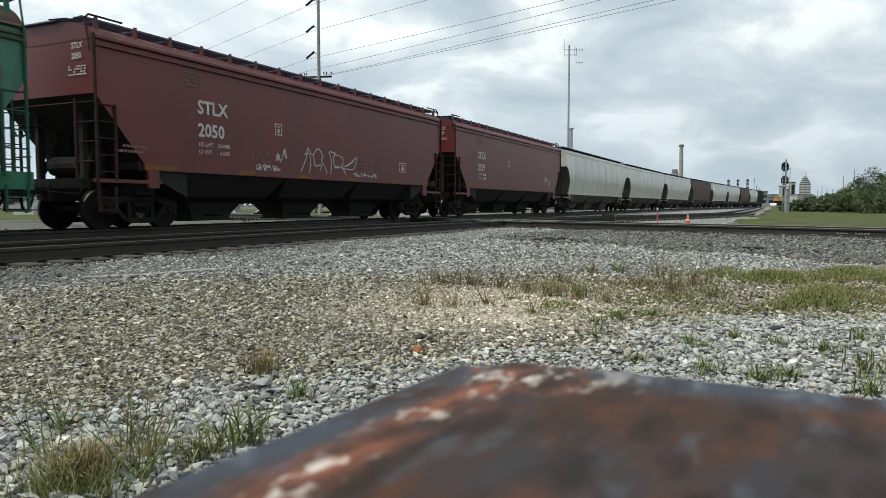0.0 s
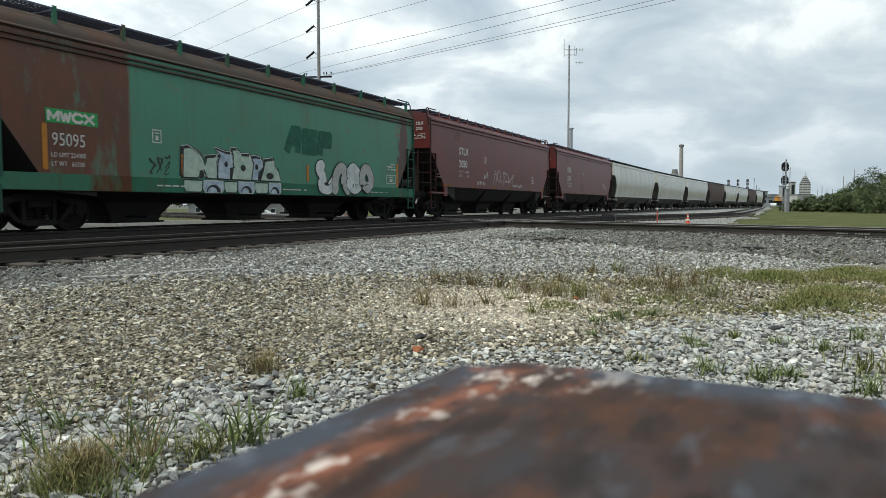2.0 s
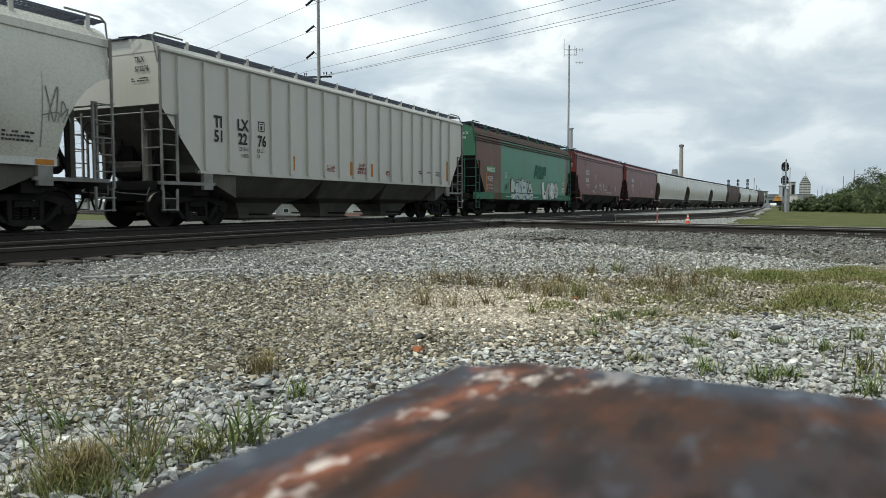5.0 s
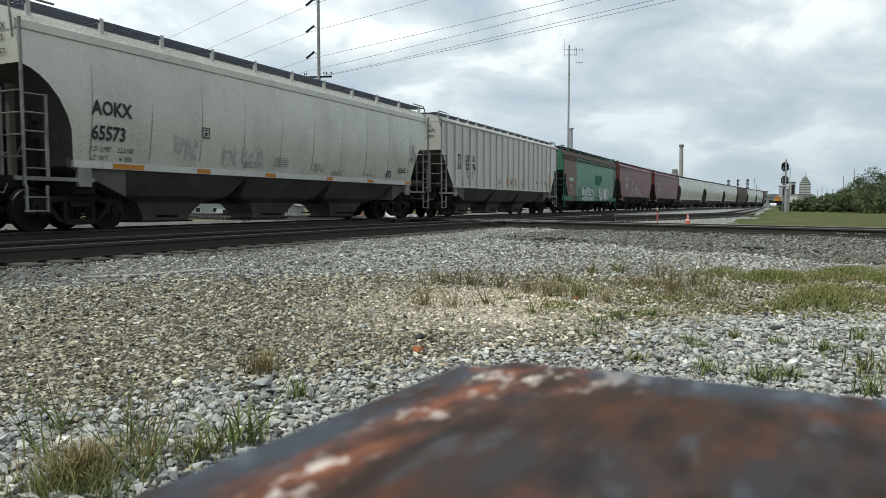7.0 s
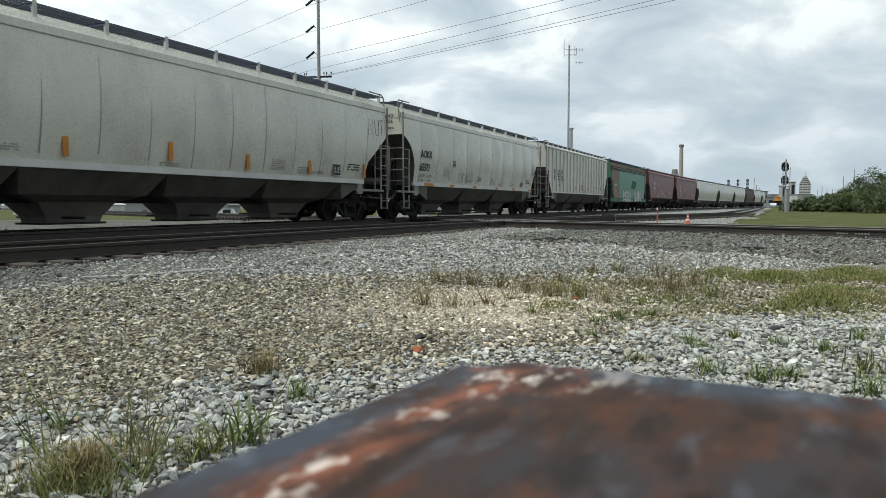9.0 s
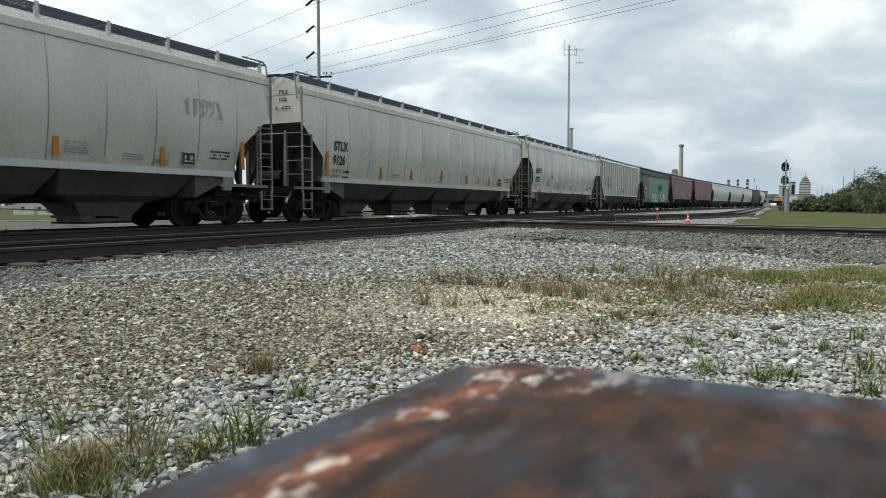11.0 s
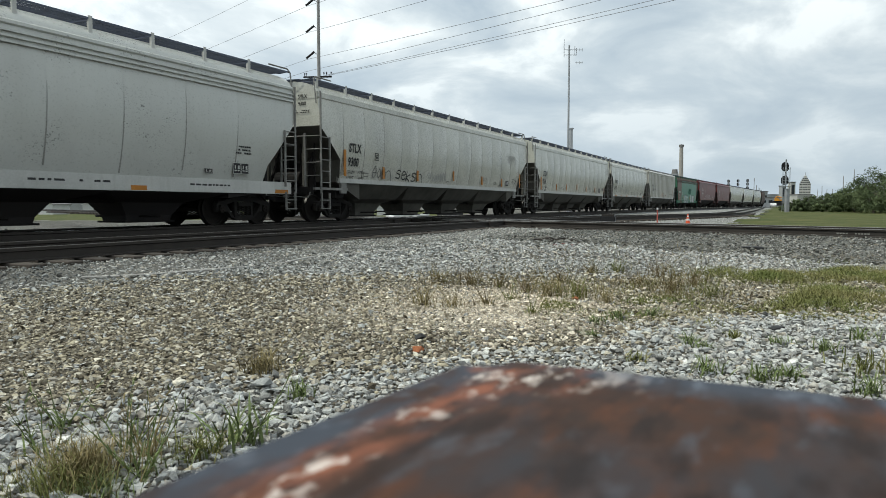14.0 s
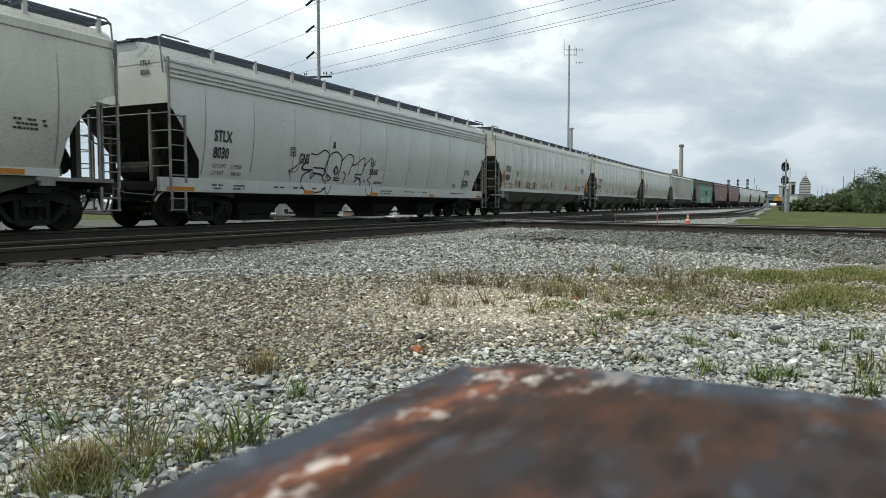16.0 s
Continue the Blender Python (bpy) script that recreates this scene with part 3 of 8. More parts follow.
track("railway_track", [(x, train_line(x)) for x in (-150, -60, -20, 20, 60, 70, 80, 90, 100, 110, 120, 130, 140, 160, 190, 217, 224, 231, 238, 245, 300, 700)], "dark steel track with ballast and wooden ties under the train", -15, 90)
track("railway_track", [(-150, NEAR_Y), (-20, NEAR_Y), (22, NEAR_Y)] + [(22 + 38 * i / 12, NEAR_Y - 6.6 * (3 * (i / 12) ** 2 - 2 * (i / 12) ** 3)) for i in range(1, 13)] + [(90, 3.1), (150, 3.6), (700, 10)], "empty steel track beside the train's track", -10, 70)
crossing_track = track("railway_track", [c_point(s, 0.75) for s in (-70, -20, 0, 15, 40, 140)], "empty steel track that crosses the other tracks", -20, 60)

# raised pale print on a rail's web
for k in range(11):
    if k in (4, 5):
        continue
    bm = fresh()
    a0, a1 = c_point(1.014 - 0.067 * k, 0.75 - 0.7535 - 0.0125), c_point(1.014 - 0.067 * k - 0.046, 0.75 - 0.7535 - 0.0125)
    z0 = RAIL_Z - 0.186 + 0.055
    q = [(a0[0], a0[1], z0), (a1[0], a1[1], z0), (a1[0], a1[1], z0 + 0.032), (a0[0], a0[1], z0 + 0.032)]
    front = [bm.verts.new((x - 0.0036, y + 0.0017, z)) for x, y, z in q]
    back = [bm.verts.new((x + 0.003, y - 0.0014, z)) for x, y, z in q]
    bm.faces.new(front); bm.faces.new(back[::-1])
    for i in range(4):
        bm.faces.new((front[i], back[i], back[(i + 1) % 4], front[(i + 1) % 4]))
    bmesh.ops.recalc_face_normals(bm, faces=bm.faces)
    part("mill_mark", bm, M_SEAM, crossing_track)


def guard_rails():
    """Short inner rails and a base plate where the tracks cross."""
    for yc in (NEAR_Y, TRAIN_Y):
        top = empty("rail_crossing", "dark steel crossing where two tracks meet", "rail crossing", "crossings of the tracks")
        top["kind"] = "structure"
        s0 = (yc + 2.2) / 0.909
        for side in (-0.7535, 0.7535):
            for off in (-0.13, 0.13):
                x0 = c_point(s0, 0.75)[0]
                rail("guard_rail", [(x0 - 2.6, yc + side + off, RAIL_Z - 0.192), (x0 + 2.6, yc + side + off, RAIL_Z - 0.192)], top)
                rail("guard_rail", [(*c_point(s0 - 2.4, 0.75 + side + off), RAIL_Z - 0.194), (*c_point(s0 + 2.4, 0.75 + side + off), RAIL_Z - 0.194)], top)
        bm = fresh()
        x0 = c_point(s0, 0.75)[0]
        box(bm, x0 - 2.0, x0 + 2.0, yc - 1.2, yc + 1.2, 0.05, RAIL_Z - 0.17)
        part("base_plate", bm, M_RAIL, top)


guard_rails()


# ---------------------------------------------------------------- freight cars
def side_width(style, z):
    """Half width of a car's side at height z above the rail."""
    if style == "flat":
        return 1.56
    t = (z - 1.2) / 3.1
    return 1.62 - 0.085 * (z - 2.95) ** 2 if style == "round" else 1.60 - 0.06 * max(0, t - 0.5) ** 2 / 0.25


def wheelset(parent, x):
    bm = fresh()
    n = 28
    for s in (-1, 1):
        prof = [(0.10, 0.70), (0.10, 0.78), (0.16, 0.775), (0.30, 0.745), (0.395, 0.75), (0.415, 0.80), (0.455, 0.80), (0.458, 0.72), (0.485, 0.695), (0.485, 0.675), (0.40, 0.67), (0.30, 0.70), (0.16, 0.69)]
        rings = [[bm.verts.new((r * math.cos(2 * math.pi * i / n), s * y, r * math.sin(2 * math.pi * i / n))) for i in range(n)] for r, y in prof]
        for a in range(len(rings)):
            b = (a + 1) % len(rings)
            for i in range(n):
                f = bm.faces.new((rings[a][i], rings[a][(i + 1) % n], rings[b][(i + 1) % n], rings[b][i]))
                f.material_index = 1 if a == 6 else 0
    tube(bm, (0, -1.02, 0), (0, 1.02, 0), 0.085, 12)
    # cap bolts on the axle ends
    for s in (-1, 1):
        tube(bm, (0, s * 1.02, 0), (0, s * 1.10, 0), 0.11, 12)
        for k in range(3):
            a = k * 2.094
            box(bm, 0.055 * math.cos(a) - 0.018, 0.055 * math.cos(a) + 0.018, s * 1.11 - 0.02, s * 1.11 + 0.02, 0.055 * math.sin(a) - 0.018, 0.055 * math.sin(a) + 0.018)
    bmesh.ops.recalc_face_normals(bm, faces=bm.faces)
    ob = part("wheelset", bm, [M_WHEEL, M_TREAD], parent, "steel wheelset with a bright worn tread")
    ob.location = (x, 0, 0.457)
    return ob




def truck(parent, x, name="truck"):
    top = new(name)
    top.parent = parent
    top.location = (x, 0, 0)
    tagged(top, "three-piece cast steel truck with coil springs")
    for s in (-1, 1):
        bm = fresh()
        y = s * 0.99
        a, b = y - 0.07, y + 0.07
        # top chord, bottom chord, columns and pedestals leave the spring window open
        prism(bm, [(-1.08, 0.56), (-1.02, 0.66), (-0.72, 0.69), (-0.45, 0.78), (0.45, 0.78), (0.72, 0.69), (1.02, 0.66), (1.08, 0.56), (0.74, 0.56), (0.42, 0.65), (-0.42, 0.65), (-0.74, 0.56)], a, b)
        prism(bm, [(-0.36, 0.26), (0.36, 0.26), (0.40, 0.17), (0.28, 0.13), (-0.28, 0.13), (-0.40, 0.17)], a, b)
        for m in (-1, 1):
            prism(bm, [(m * 0.29, 0.24), (m * 0.38, 0.24), (m * 0.38, 0.68), (m * 0.29, 0.68)], a + 0.01, b - 0.01)
            prism(bm, [(m * 0.36, 0.18), (m * 0.43, 0.25), (m * 0.72, 0.60), (m * 0.78, 0.52), (m * 0.70, 0.42), (m * 0.52, 0.22)], a, b)
            prism(bm, [(m * 0.68, 0.36), (m * 0.76, 0.36), (m * 0.78, 0.60), (m * 0.68, 0.60)], a, b)
            prism(bm, [(m * 1.02, 0.36), (m * 1.09, 0.38), (m * 1.09, 0.60), (m * 1.00, 0.62)], a, b)
        bmesh.ops.recalc_face_normals(bm, faces=bm.faces)
        part("sideframe", bm, M_TRUCK, top)
        bm = fresh()
        for sx in (-0.19, 0, 0.19):
            prev = None
            for k in range(25):
                ang = k * 2 * math.pi / 5
                p = Vector((sx + 0.075 * math.cos(ang), y + 0.075 * math.sin(ang), 0.26 + 0.26 * k / 24))
                if prev is not None:
                    tube(bm, prev, p, 0.016, 4)
                prev = p
        part("spring", bm, M_TRUCK, top)
    bm = fresh()
    box(bm, -0.25, 0.25, -1.08, 1.08, 0.52, 0.64)
    box(bm, -0.22, 0.22, -0.6, 0.6, 0.60, 0.74)
    part("bolster", bm, M_TRUCK, top)
    return [wheelset(top, -0.889), wheelset(top, 0.889)]


def text_mesh(string, size, stretch=1.0, bold=0.0):
    cu = bpy.data.curves.new("writing", "FONT")
    cu.body, cu.size, cu.align_x, cu.align_y = string, size, "LEFT", "BOTTOM_BASELINE"
    cu.offset, cu.resolution_u = bold, 2
    ob = bpy.data.objects.new("writing", cu)
    scene.collection.objects.link(ob)
    bpy.context.view_layer.update()
    me = bpy.data.meshes.new_from_object(ob.evaluated_get(bpy.context.evaluated_depsgraph_get()))
    bpy.data.objects.remove(ob)
    for v in me.vertices:
        v.co.x *= stretch
    return me


def writing(parent, string, x, z, size, material, style, stretch=1.0, bold=0.0, end=None):
    me = text_mesh(string, size, stretch, bold)
    me.materials.append(material)
    ob = new("lettering", me)
    ob.parent = parent
    if end is None:
        # bend the letters round the side
        for v in me.vertices:
            v.co = (x + v.co.x, -side_width(style, z + v.co.y) - 0.018, z + v.co.y)
    else:
        ob.matrix_basis = Matrix.Translation((end - 0.012, x, z)) @ Euler((radians(90), 0, radians(-90))).to_matrix().to_4x4()
    return ob


def bars(parent, x, z, w, h, rows, material, style, seed=0, name="small_print", end=None):
    """Print too small to read: rows of short bars."""
    rng = random.Random(seed)
    bm = fresh()
    for r in range(rows):
        zz = z - r * h * 1.9
        xx = 0.0
        while xx < w * 0.95:
            ww = rng.uniform(0.03, 0.11) * w + 0.02
            if rng.random() < 0.85:
                y = -side_width(style, zz) - 0.012
                if end is None:
                    box(bm, x + xx, x + min(w, xx + ww), y - 0.002, y, zz, zz + h)
                else:
                    box(bm, end - 0.014, end - 0.012, x - xx - ww, x - xx, zz, zz + h)
            xx += ww + 0.03 * w
    ob = part(name, bm, material, parent)
    ob["kind"] = "stuff"
    return ob


def hopper_car(label, length, style, paint, sill_paint, sill=(0.87, 1.2), bays=3, low_paint=None, seams=9, cut=1.25, cut_z=2.95, arc=False, eave=4.30, detail=True, top_paint=None, ribs=0, ledges=0, end_paint=None, seam_shift=0.0, board_z=4.55, fascia=0.20, bracket_pitch=1.665, knee=0.0):
    """A covered hopper car. Its origin is on the rail under its middle; it runs along x, and its near side faces -y."""
    car = empty("hopper_car", label, "freight car", "cars of the freight train")
    low_paint = low_paint or M_LOW
    fittings = M_LADDER if sill_paint is M_SILL or paint is M_RIB else M_RED_DARK if paint is M_RED else M_GREEN_DARK if paint is M_GREEN else sill_paint
    L = length / 2
    zb = sill[1]
    # --- body: side sheets with slanting lower corners, end sheets, slope sheets
    def low(x):
        t = max(0.0, (abs(x) - (L - cut)) / cut)
        if arc:
            t = 0.15 * t + 0.85 * math.sqrt(max(0.0, 1 - (1 - t) ** 2))
        elif knee and t > 0:
            t = knee * t / 0.08 if t < 0.08 else knee + (1 - knee) * (t - 0.08) / 0.92
        return zb + (cut_z - zb) * t
    xs = {-L, L, -L + cut, L - cut}
    for k in (0.17, 0.33, 0.5, 0.67, 0.83, 0.92):
        xs |= {-L + cut * k, L - cut * k}
    pitch = 2 * L / seams
    for k in range(1, seams):
        c = -L + pitch * k + seam_shift
        xs |= {c - 0.045, c, c + 0.045}
    xs = sorted(xs)
    seam_x = [-L + pitch * k + seam_shift for k in range(1, seams)]
    NZ = 9
    bm = fresh()
    for s in (-1, 1):
        grid = []
        for x in xs:
            z0 = low(x)
            row = []
            groove = 0.010 if style == "round" and any(abs(x - c) < 0.01 for c in seam_x) else 0.0
            for k in range(NZ + 1):
                z = z0 + (eave - z0) * k / NZ
                row.append(bm.verts.new((x, s * (side_width(style, z) - groove), z)))
            grid.append(row)
        for a, b in zip(grid, grid[1:]):
            for k in range(NZ):
                bm.faces.new((a[k], b[k], b[k + 1], a[k + 1]) if s < 0 else (a[k + 1], b[k + 1], b[k], a[k]))
        if s < 0:
            near = grid
        else:
            far = grid
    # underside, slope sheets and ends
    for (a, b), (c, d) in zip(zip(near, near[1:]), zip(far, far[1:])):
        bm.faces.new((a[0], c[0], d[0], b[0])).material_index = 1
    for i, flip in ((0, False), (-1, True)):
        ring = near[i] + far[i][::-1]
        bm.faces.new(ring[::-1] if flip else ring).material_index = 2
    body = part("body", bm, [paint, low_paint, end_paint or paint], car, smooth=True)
    body.data.set_sharp_from_angle(angle=radians(32))
    # --- roof
    bm = fresh()
    we = side_width(style, eave)
    rise = board_z - 0.015 - eave

    def roof_z(y):
        """Height of the arched roof at y across the car."""
        return eave + rise * max(0.0, 1 - (abs(y) / we) ** 3.2) ** 0.65

    arcs = [(-we - 0.015, eave - fascia), (-we - 0.075, eave - fascia + 0.03), (-we - 0.07, eave - 0.04), (-we - 0.005, eave)]
    arcs += [(-we * f, roof_z(we * f)) for f in (0.985, 0.95, 0.9, 0.8, 0.65, 0.45, 0.2)]
    sec = arcs + [(-y, z) for y, z in arcs[::-1]]
    rows = [[bm.verts.new((x, y, z)) for y, z in sec] for x in (-L - 0.01, -L / 2, 0, L / 2, L + 0.01)]
    for a, b in zip(rows, rows[1:]):
        for k in range(len(sec) - 1):
            bm.faces.new((a[k], b[k], b[k + 1], a[k + 1]))
    for ring in (rows[0], rows[-1][::-1]):
        bm.faces.new(ring).material_index = 1
    bmesh.ops.recalc_face_normals(bm, faces=bm.faces)
    roof = part("roof", bm, [top_paint or paint, end_paint or paint], car, smooth=True)
    roof.data.set_sharp_from_angle(angle=radians(32))
    # --- side sills and end platforms
    for s in (-1, 1):
        bm = fresh()
        y = s * (side_width(style, zb) + 0.02)
        y0, y1 = sorted((y, y - s * 0.09))
        box(bm, -L + (cut if sill[0] > 1.0 else -0.1), L - (cut if sill[0] > 1.0 else -0.1), y0, y1, sill[0], sill[1])
        part("side_sill", bm, sill_paint, car)
        # lower sill round the ends
        if sill[0] > 1.0:
            for e in (-1, 1):
                bm = fresh()
                x0, x1 = sorted((e * (L + 0.05), e * (L - cut - 0.5)))
                box(bm, x0, x1, y0, y1, 1.05, 1.13)
                box(bm, min(e * (L - cut - 0.42), e * (L - cut - 0.10)), max(e * (L - cut - 0.42), e * (L - cut - 0.10)), y0, y1, 0.95, sill[0])
                part("end_sill", bm, M_LADDER if style != "box" else paint, car)
    for e in (-1, 1):
        bm = fresh()
        x0, x1 = sorted((e * (L + 0.12), e * (L - 2.6)))
        box(bm, x0, x1, -0.22, 0.22, 0.66, 1.02)
        x0, x1 = sorted((e * (L + 0.10), e * (L - 0.12)))
        box(bm, x0, x1, -1.28, 1.28, 0.92, 1.14)
        box(bm, min(e * (L - 1.85), e * (L - 1.35)), max(e * (L - 1.85), e * (L - 1.35)), -1.26, 1.26, 0.80, 1.12)
        part("end_frame", bm, M_BLACK, car)
        # coupler
        bm = fresh()
        x0, x1 = sorted((e * (L + 0.10), e * (L + 0.55)))
        box(bm, x0, x1, -0.09, 0.09, 0.80, 0.96)
        x0, x1 = sorted((e * (L + 0.52), e * (L + 0.76)))
        box(bm, x0, x1, -0.17, 0.13, 0.72, 1.02)
        part("coupler", bm, M_TRUCK, car)
        if detail:
            # ladders: two stiles and rungs on the side, and on the end
            w = side_width(style, 3.0) + 0.05
            for s in (-1, 1):
                bm = fresh()
                xa, xb = e * (L + 0.02), e * (L - 0.46)
                box(bm, min(xa, xa - e * 0.045), max(xa, xa - e * 0.045), min(s * w, s * (w - 0.05)), max(s * w, s * (w - 0.05)), 0.92, eave - 0.02)
                box(bm, min(xb, xb - e * 0.05), max(xb, xb - e * 0.05), min(s * w, s * (w - 0.05)), max(s * w, s * (w - 0.05)), 1.1, 2.75)
                for k in range(5):
                    z = 1.28 + k * 0.36
                    tube(bm, (xa, s * (w - 0.02), z), (xb, s * (w - 0.02), z), 0.016, 5)
                # step under the sill
                for x in (xa - e * 0.05, xb):
                    box(bm, x - 0.02, x + 0.02, min(s * w, s * (w - 0.05)), max(s * w, s * (w - 0.05)), 0.42, 0.95)
                for z in (0.43, 0.70):
                    box(bm, min(xa, xb), max(xa, xb), min(s * w, s * (w - 0.05)), max(s * w, s * (w - 0.05)), z, z + 0.03)
                part("ladder", bm, fittings, car)
                bm = fresh()
                xe = e * (L + 0.06)
                box(bm, xe - 0.025, xe + 0.025, s * 1.06 - 0.025, s * 1.06 + 0.025, 1.1, 2.85)
                for k in range(4):
                    tube(bm, (xe, s * 1.06, 1.5 + k * 0.42), (xe, s * (w - 0.03), 1.5 + k * 0.42), 0.016, 5)
                part("end_ladder", bm, fittings, car)
            bm = fresh()
            tube(bm, (e * (L + 0.06), -1.06, 2.76), (e * (L + 0.06), 1.06, 2.76), 0.018, 5)
            part("grab_rail", bm, fittings, car)
            # air tank and brake gear in the open end
            bm = fresh()
            tube(bm, (e * (L - 0.55), -0.5, 1.45), (e * (L - 0.55), 0.5, 1.45), 0.22, 12)
            part("air_tank", bm, M_BLACK, car)
            for s in (-1, 1):
                bm = fresh()
                tube(bm, (e * (L - 0.3), s * 0.7, 1.1), (e * (L - 0.9), s * 0.7, 2.3), 0.06, 6)
                part("end_brace", bm, M_BLACK, car)
            x0, x1 = sorted((e * (L - 1.02), e * (L - 0.72)))
            for y0, y1, z1 in ((-0.62, -0.15, 1.95), (0.2, 0.75, 2.15)):
                bm = fresh()
                box(bm, x0, x1, y0, y1, 1.1, z1)
                part("brake_valve", bm, M_BLACK, car)
            for y in (-0.95, -0.4, 0.45, 1.0):
                bm = fresh()
                tube(bm, (e * (L - 0.62), y, 1.0), (e * (L - 0.62), y, 2.6), 0.035, 6)
                part("brake_pipe", bm, M_BLACK, car)
            if e < 0:
                bm = fresh()
                ring = [Vector((e * (L + 0.16), 0.62 + 0.27 * math.cos(a), 2.35 + 0.27 * math.sin(a))) for a in [2 * math.pi * i / 14 for i in range(14)]]
                for i in range(14):
                    tube(bm, ring[i], ring[(i + 1) % 14], 0.018, 5)
                for k in range(4):
                    tube(bm, ring[0].lerp(ring[7], 0.5), ring[(k * 7) // 2], 0.013, 4)
                tube(bm, (e * (L - 0.3), 0.62, 2.35), (e * (L + 0.16), 0.62, 2.35), 0.03, 6)
                part("brake_wheel", bm, M_BLACK, car)
            bm = fresh()
            p = [(e * (L + 0.12), -1.30, 0.98), (e * (L + 0.16), -1.25, 0.80), (e * (L + 0.20), -0.35, 0.86), (e * (L + 0.45), -0.16, 0.98)]
            for q, r in zip(p, p[1:]):
                tube(bm, q, r, 0.016, 5)
            part("uncoupling_lever", bm, fittings, car)
            bm = fresh()
            prev = None
            for k in range(9):
                t = k / 8
                q = Vector((e * (L + 0.15 + 0.5 * t), 0.28 - 0.18 * t, 0.82 - 0.42 * math.sin(math.pi * min(1, t * 1.05))))
                if prev is not None:
                    tube(bm, prev, q, 0.028, 6)
                prev = q
            part("air_hose", bm, M_BLACK, car)
            # posts that carry the body at its end
            for s in (-1, 1):
                bm = fresh()
                x = e * (L - 0.35)
                box(bm, x - 0.06, x + 0.06, s * 0.75 - 0.06, s * 0.75 + 0.06, 1.1, cut_z - 0.3)
                part("end_post", bm, low_paint, car)
    # --- hopper bays
    inner = 2 * (L - cut - 1.35)
    bl = inner / bays
    bm = fresh()
    box(bm, -inner / 2 - 0.2, inner / 2 + 0.2, -0.32, 0.32, 0.60, sill[0] + 0.25)
    part("centre_sill", bm, M_BLACK, car)
    w1, w0 = side_width(style, zb) - 0.06, 0.60
    for k in range(bays):
        xc = -inner / 2 + bl * (k + 0.5)
        bm = fresh()
        t = bl / 2
        ring = []
        zm = min(0.78, sill[0] - 0.06)
        for hx, hy, z in ((t - 0.008, w1, sill[0] + 0.10), (t - 0.012, w1 - 0.03, sill[0] - 0.02), (0.86 * t, min(1.05, w1 - 0.03 - (sill[0] - zm) * 0.85), zm), (0.52 * t, 0.60, 0.62), (0.38 * t, 0.44, 0.30), (0.36 * t, 0.42, 0.16)):
            ring.append([bm.verts.new((xc + sx * hx, sy * hy, z)) for sx, sy in ((-1, -1), (1, -1), (1, 1), (-1, 1))])
        for a, b in zip(ring, ring[1:]):
            for i in range(4):
                bm.faces.new((a[i], b[i], b[(i + 1) % 4], a[(i + 1) % 4]))
        bm.faces.new(ring[0]); bm.faces.new(ring[-1][::-1])
        bmesh.ops.recalc_face_normals(bm, faces=bm.faces)
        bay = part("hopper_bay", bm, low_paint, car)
        bm = fresh()
        box(bm, xc - 0.42 * t, xc + 0.42 * t, -0.48, 0.48, 0.125, 0.17)
        tube(bm, (xc - 0.3, -1.15, 0.28), (xc - 0.3, 1.15, 0.28), 0.03, 6)
        part("outlet_gate", bm, M_BLACK, bay)
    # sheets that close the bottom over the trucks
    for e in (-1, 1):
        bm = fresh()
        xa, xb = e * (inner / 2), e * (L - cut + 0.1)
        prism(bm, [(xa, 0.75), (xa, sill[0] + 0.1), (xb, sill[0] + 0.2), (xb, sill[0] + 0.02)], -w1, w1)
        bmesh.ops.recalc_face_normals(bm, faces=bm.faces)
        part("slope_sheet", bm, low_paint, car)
    # --- running boards on brackets, with hatches between
    for s in (-1, 1):
        bm = fresh()
        y0, y1 = sorted((s * 1.40, s * 0.46))
        zz = board_z
        n = int(2 * L / (0.085 if detail else 0.5))
        if detail:
            # expanded-metal mesh: slanting strands between thin stringers
            for k in range(n):
                x = -L - 0.1 + (2 * L + 0.2) * k / n
                for a, b, dx in ((y0, (y0 + y1) / 2, 0.09), ((y0 + y1) / 2, y1, -0.09)):
                    vs = [bm.verts.new(q) for q in ((x, a, zz + 0.014), (x + 0.032, a, zz - 0.016), (x + 0.032 + dx, b, zz - 0.016), (x + dx, b, zz + 0.014))]
                    bm.faces.new(vs)
            for k in range(5):
                y = y0 + (y1 - y0) * k / 4
                box(bm, -L - 0.1, L + 0.1, y - 0.012, y + 0.012, zz - (0.028 if k in (0, 4) else 0.008), zz + 0.010)
        else:
            box(bm, -L - 0.1, L + 0.1, y0, y1, zz - 0.03, zz + 0.012)
        rb = part("running_board", bm, M_GRATE, car)
        if detail:
            half_n = int((L - 0.1) / bracket_pitch)
            for k in range(-half_n, half_n + 1):
                x = bracket_pitch * k
                bm = fresh()
                y = s * 1.42
                box(bm, x - 0.045, x + 0.045, min(y, y - s * 0.02), max(y, y - s * 0.02), roof_z(1.42) - 0.03 if we > 1.42 else eave - 0.05, zz + 0.05)
                box(bm, x - 0.012, x + 0.012, min(y, y - s * 0.10), max(y, y - s * 0.10), eave - 0.02 if we <= 1.42 else roof_z(1.40) - 0.03, zz - 0.02)
                box(bm, x - 0.02, x + 0.02, y0, y1, zz - 0.05, zz - 0.02, 1)
                part("bracket", bm, [top_paint if top_paint and paint is not M_GREEN else sill_paint, M_GRATE], rb)
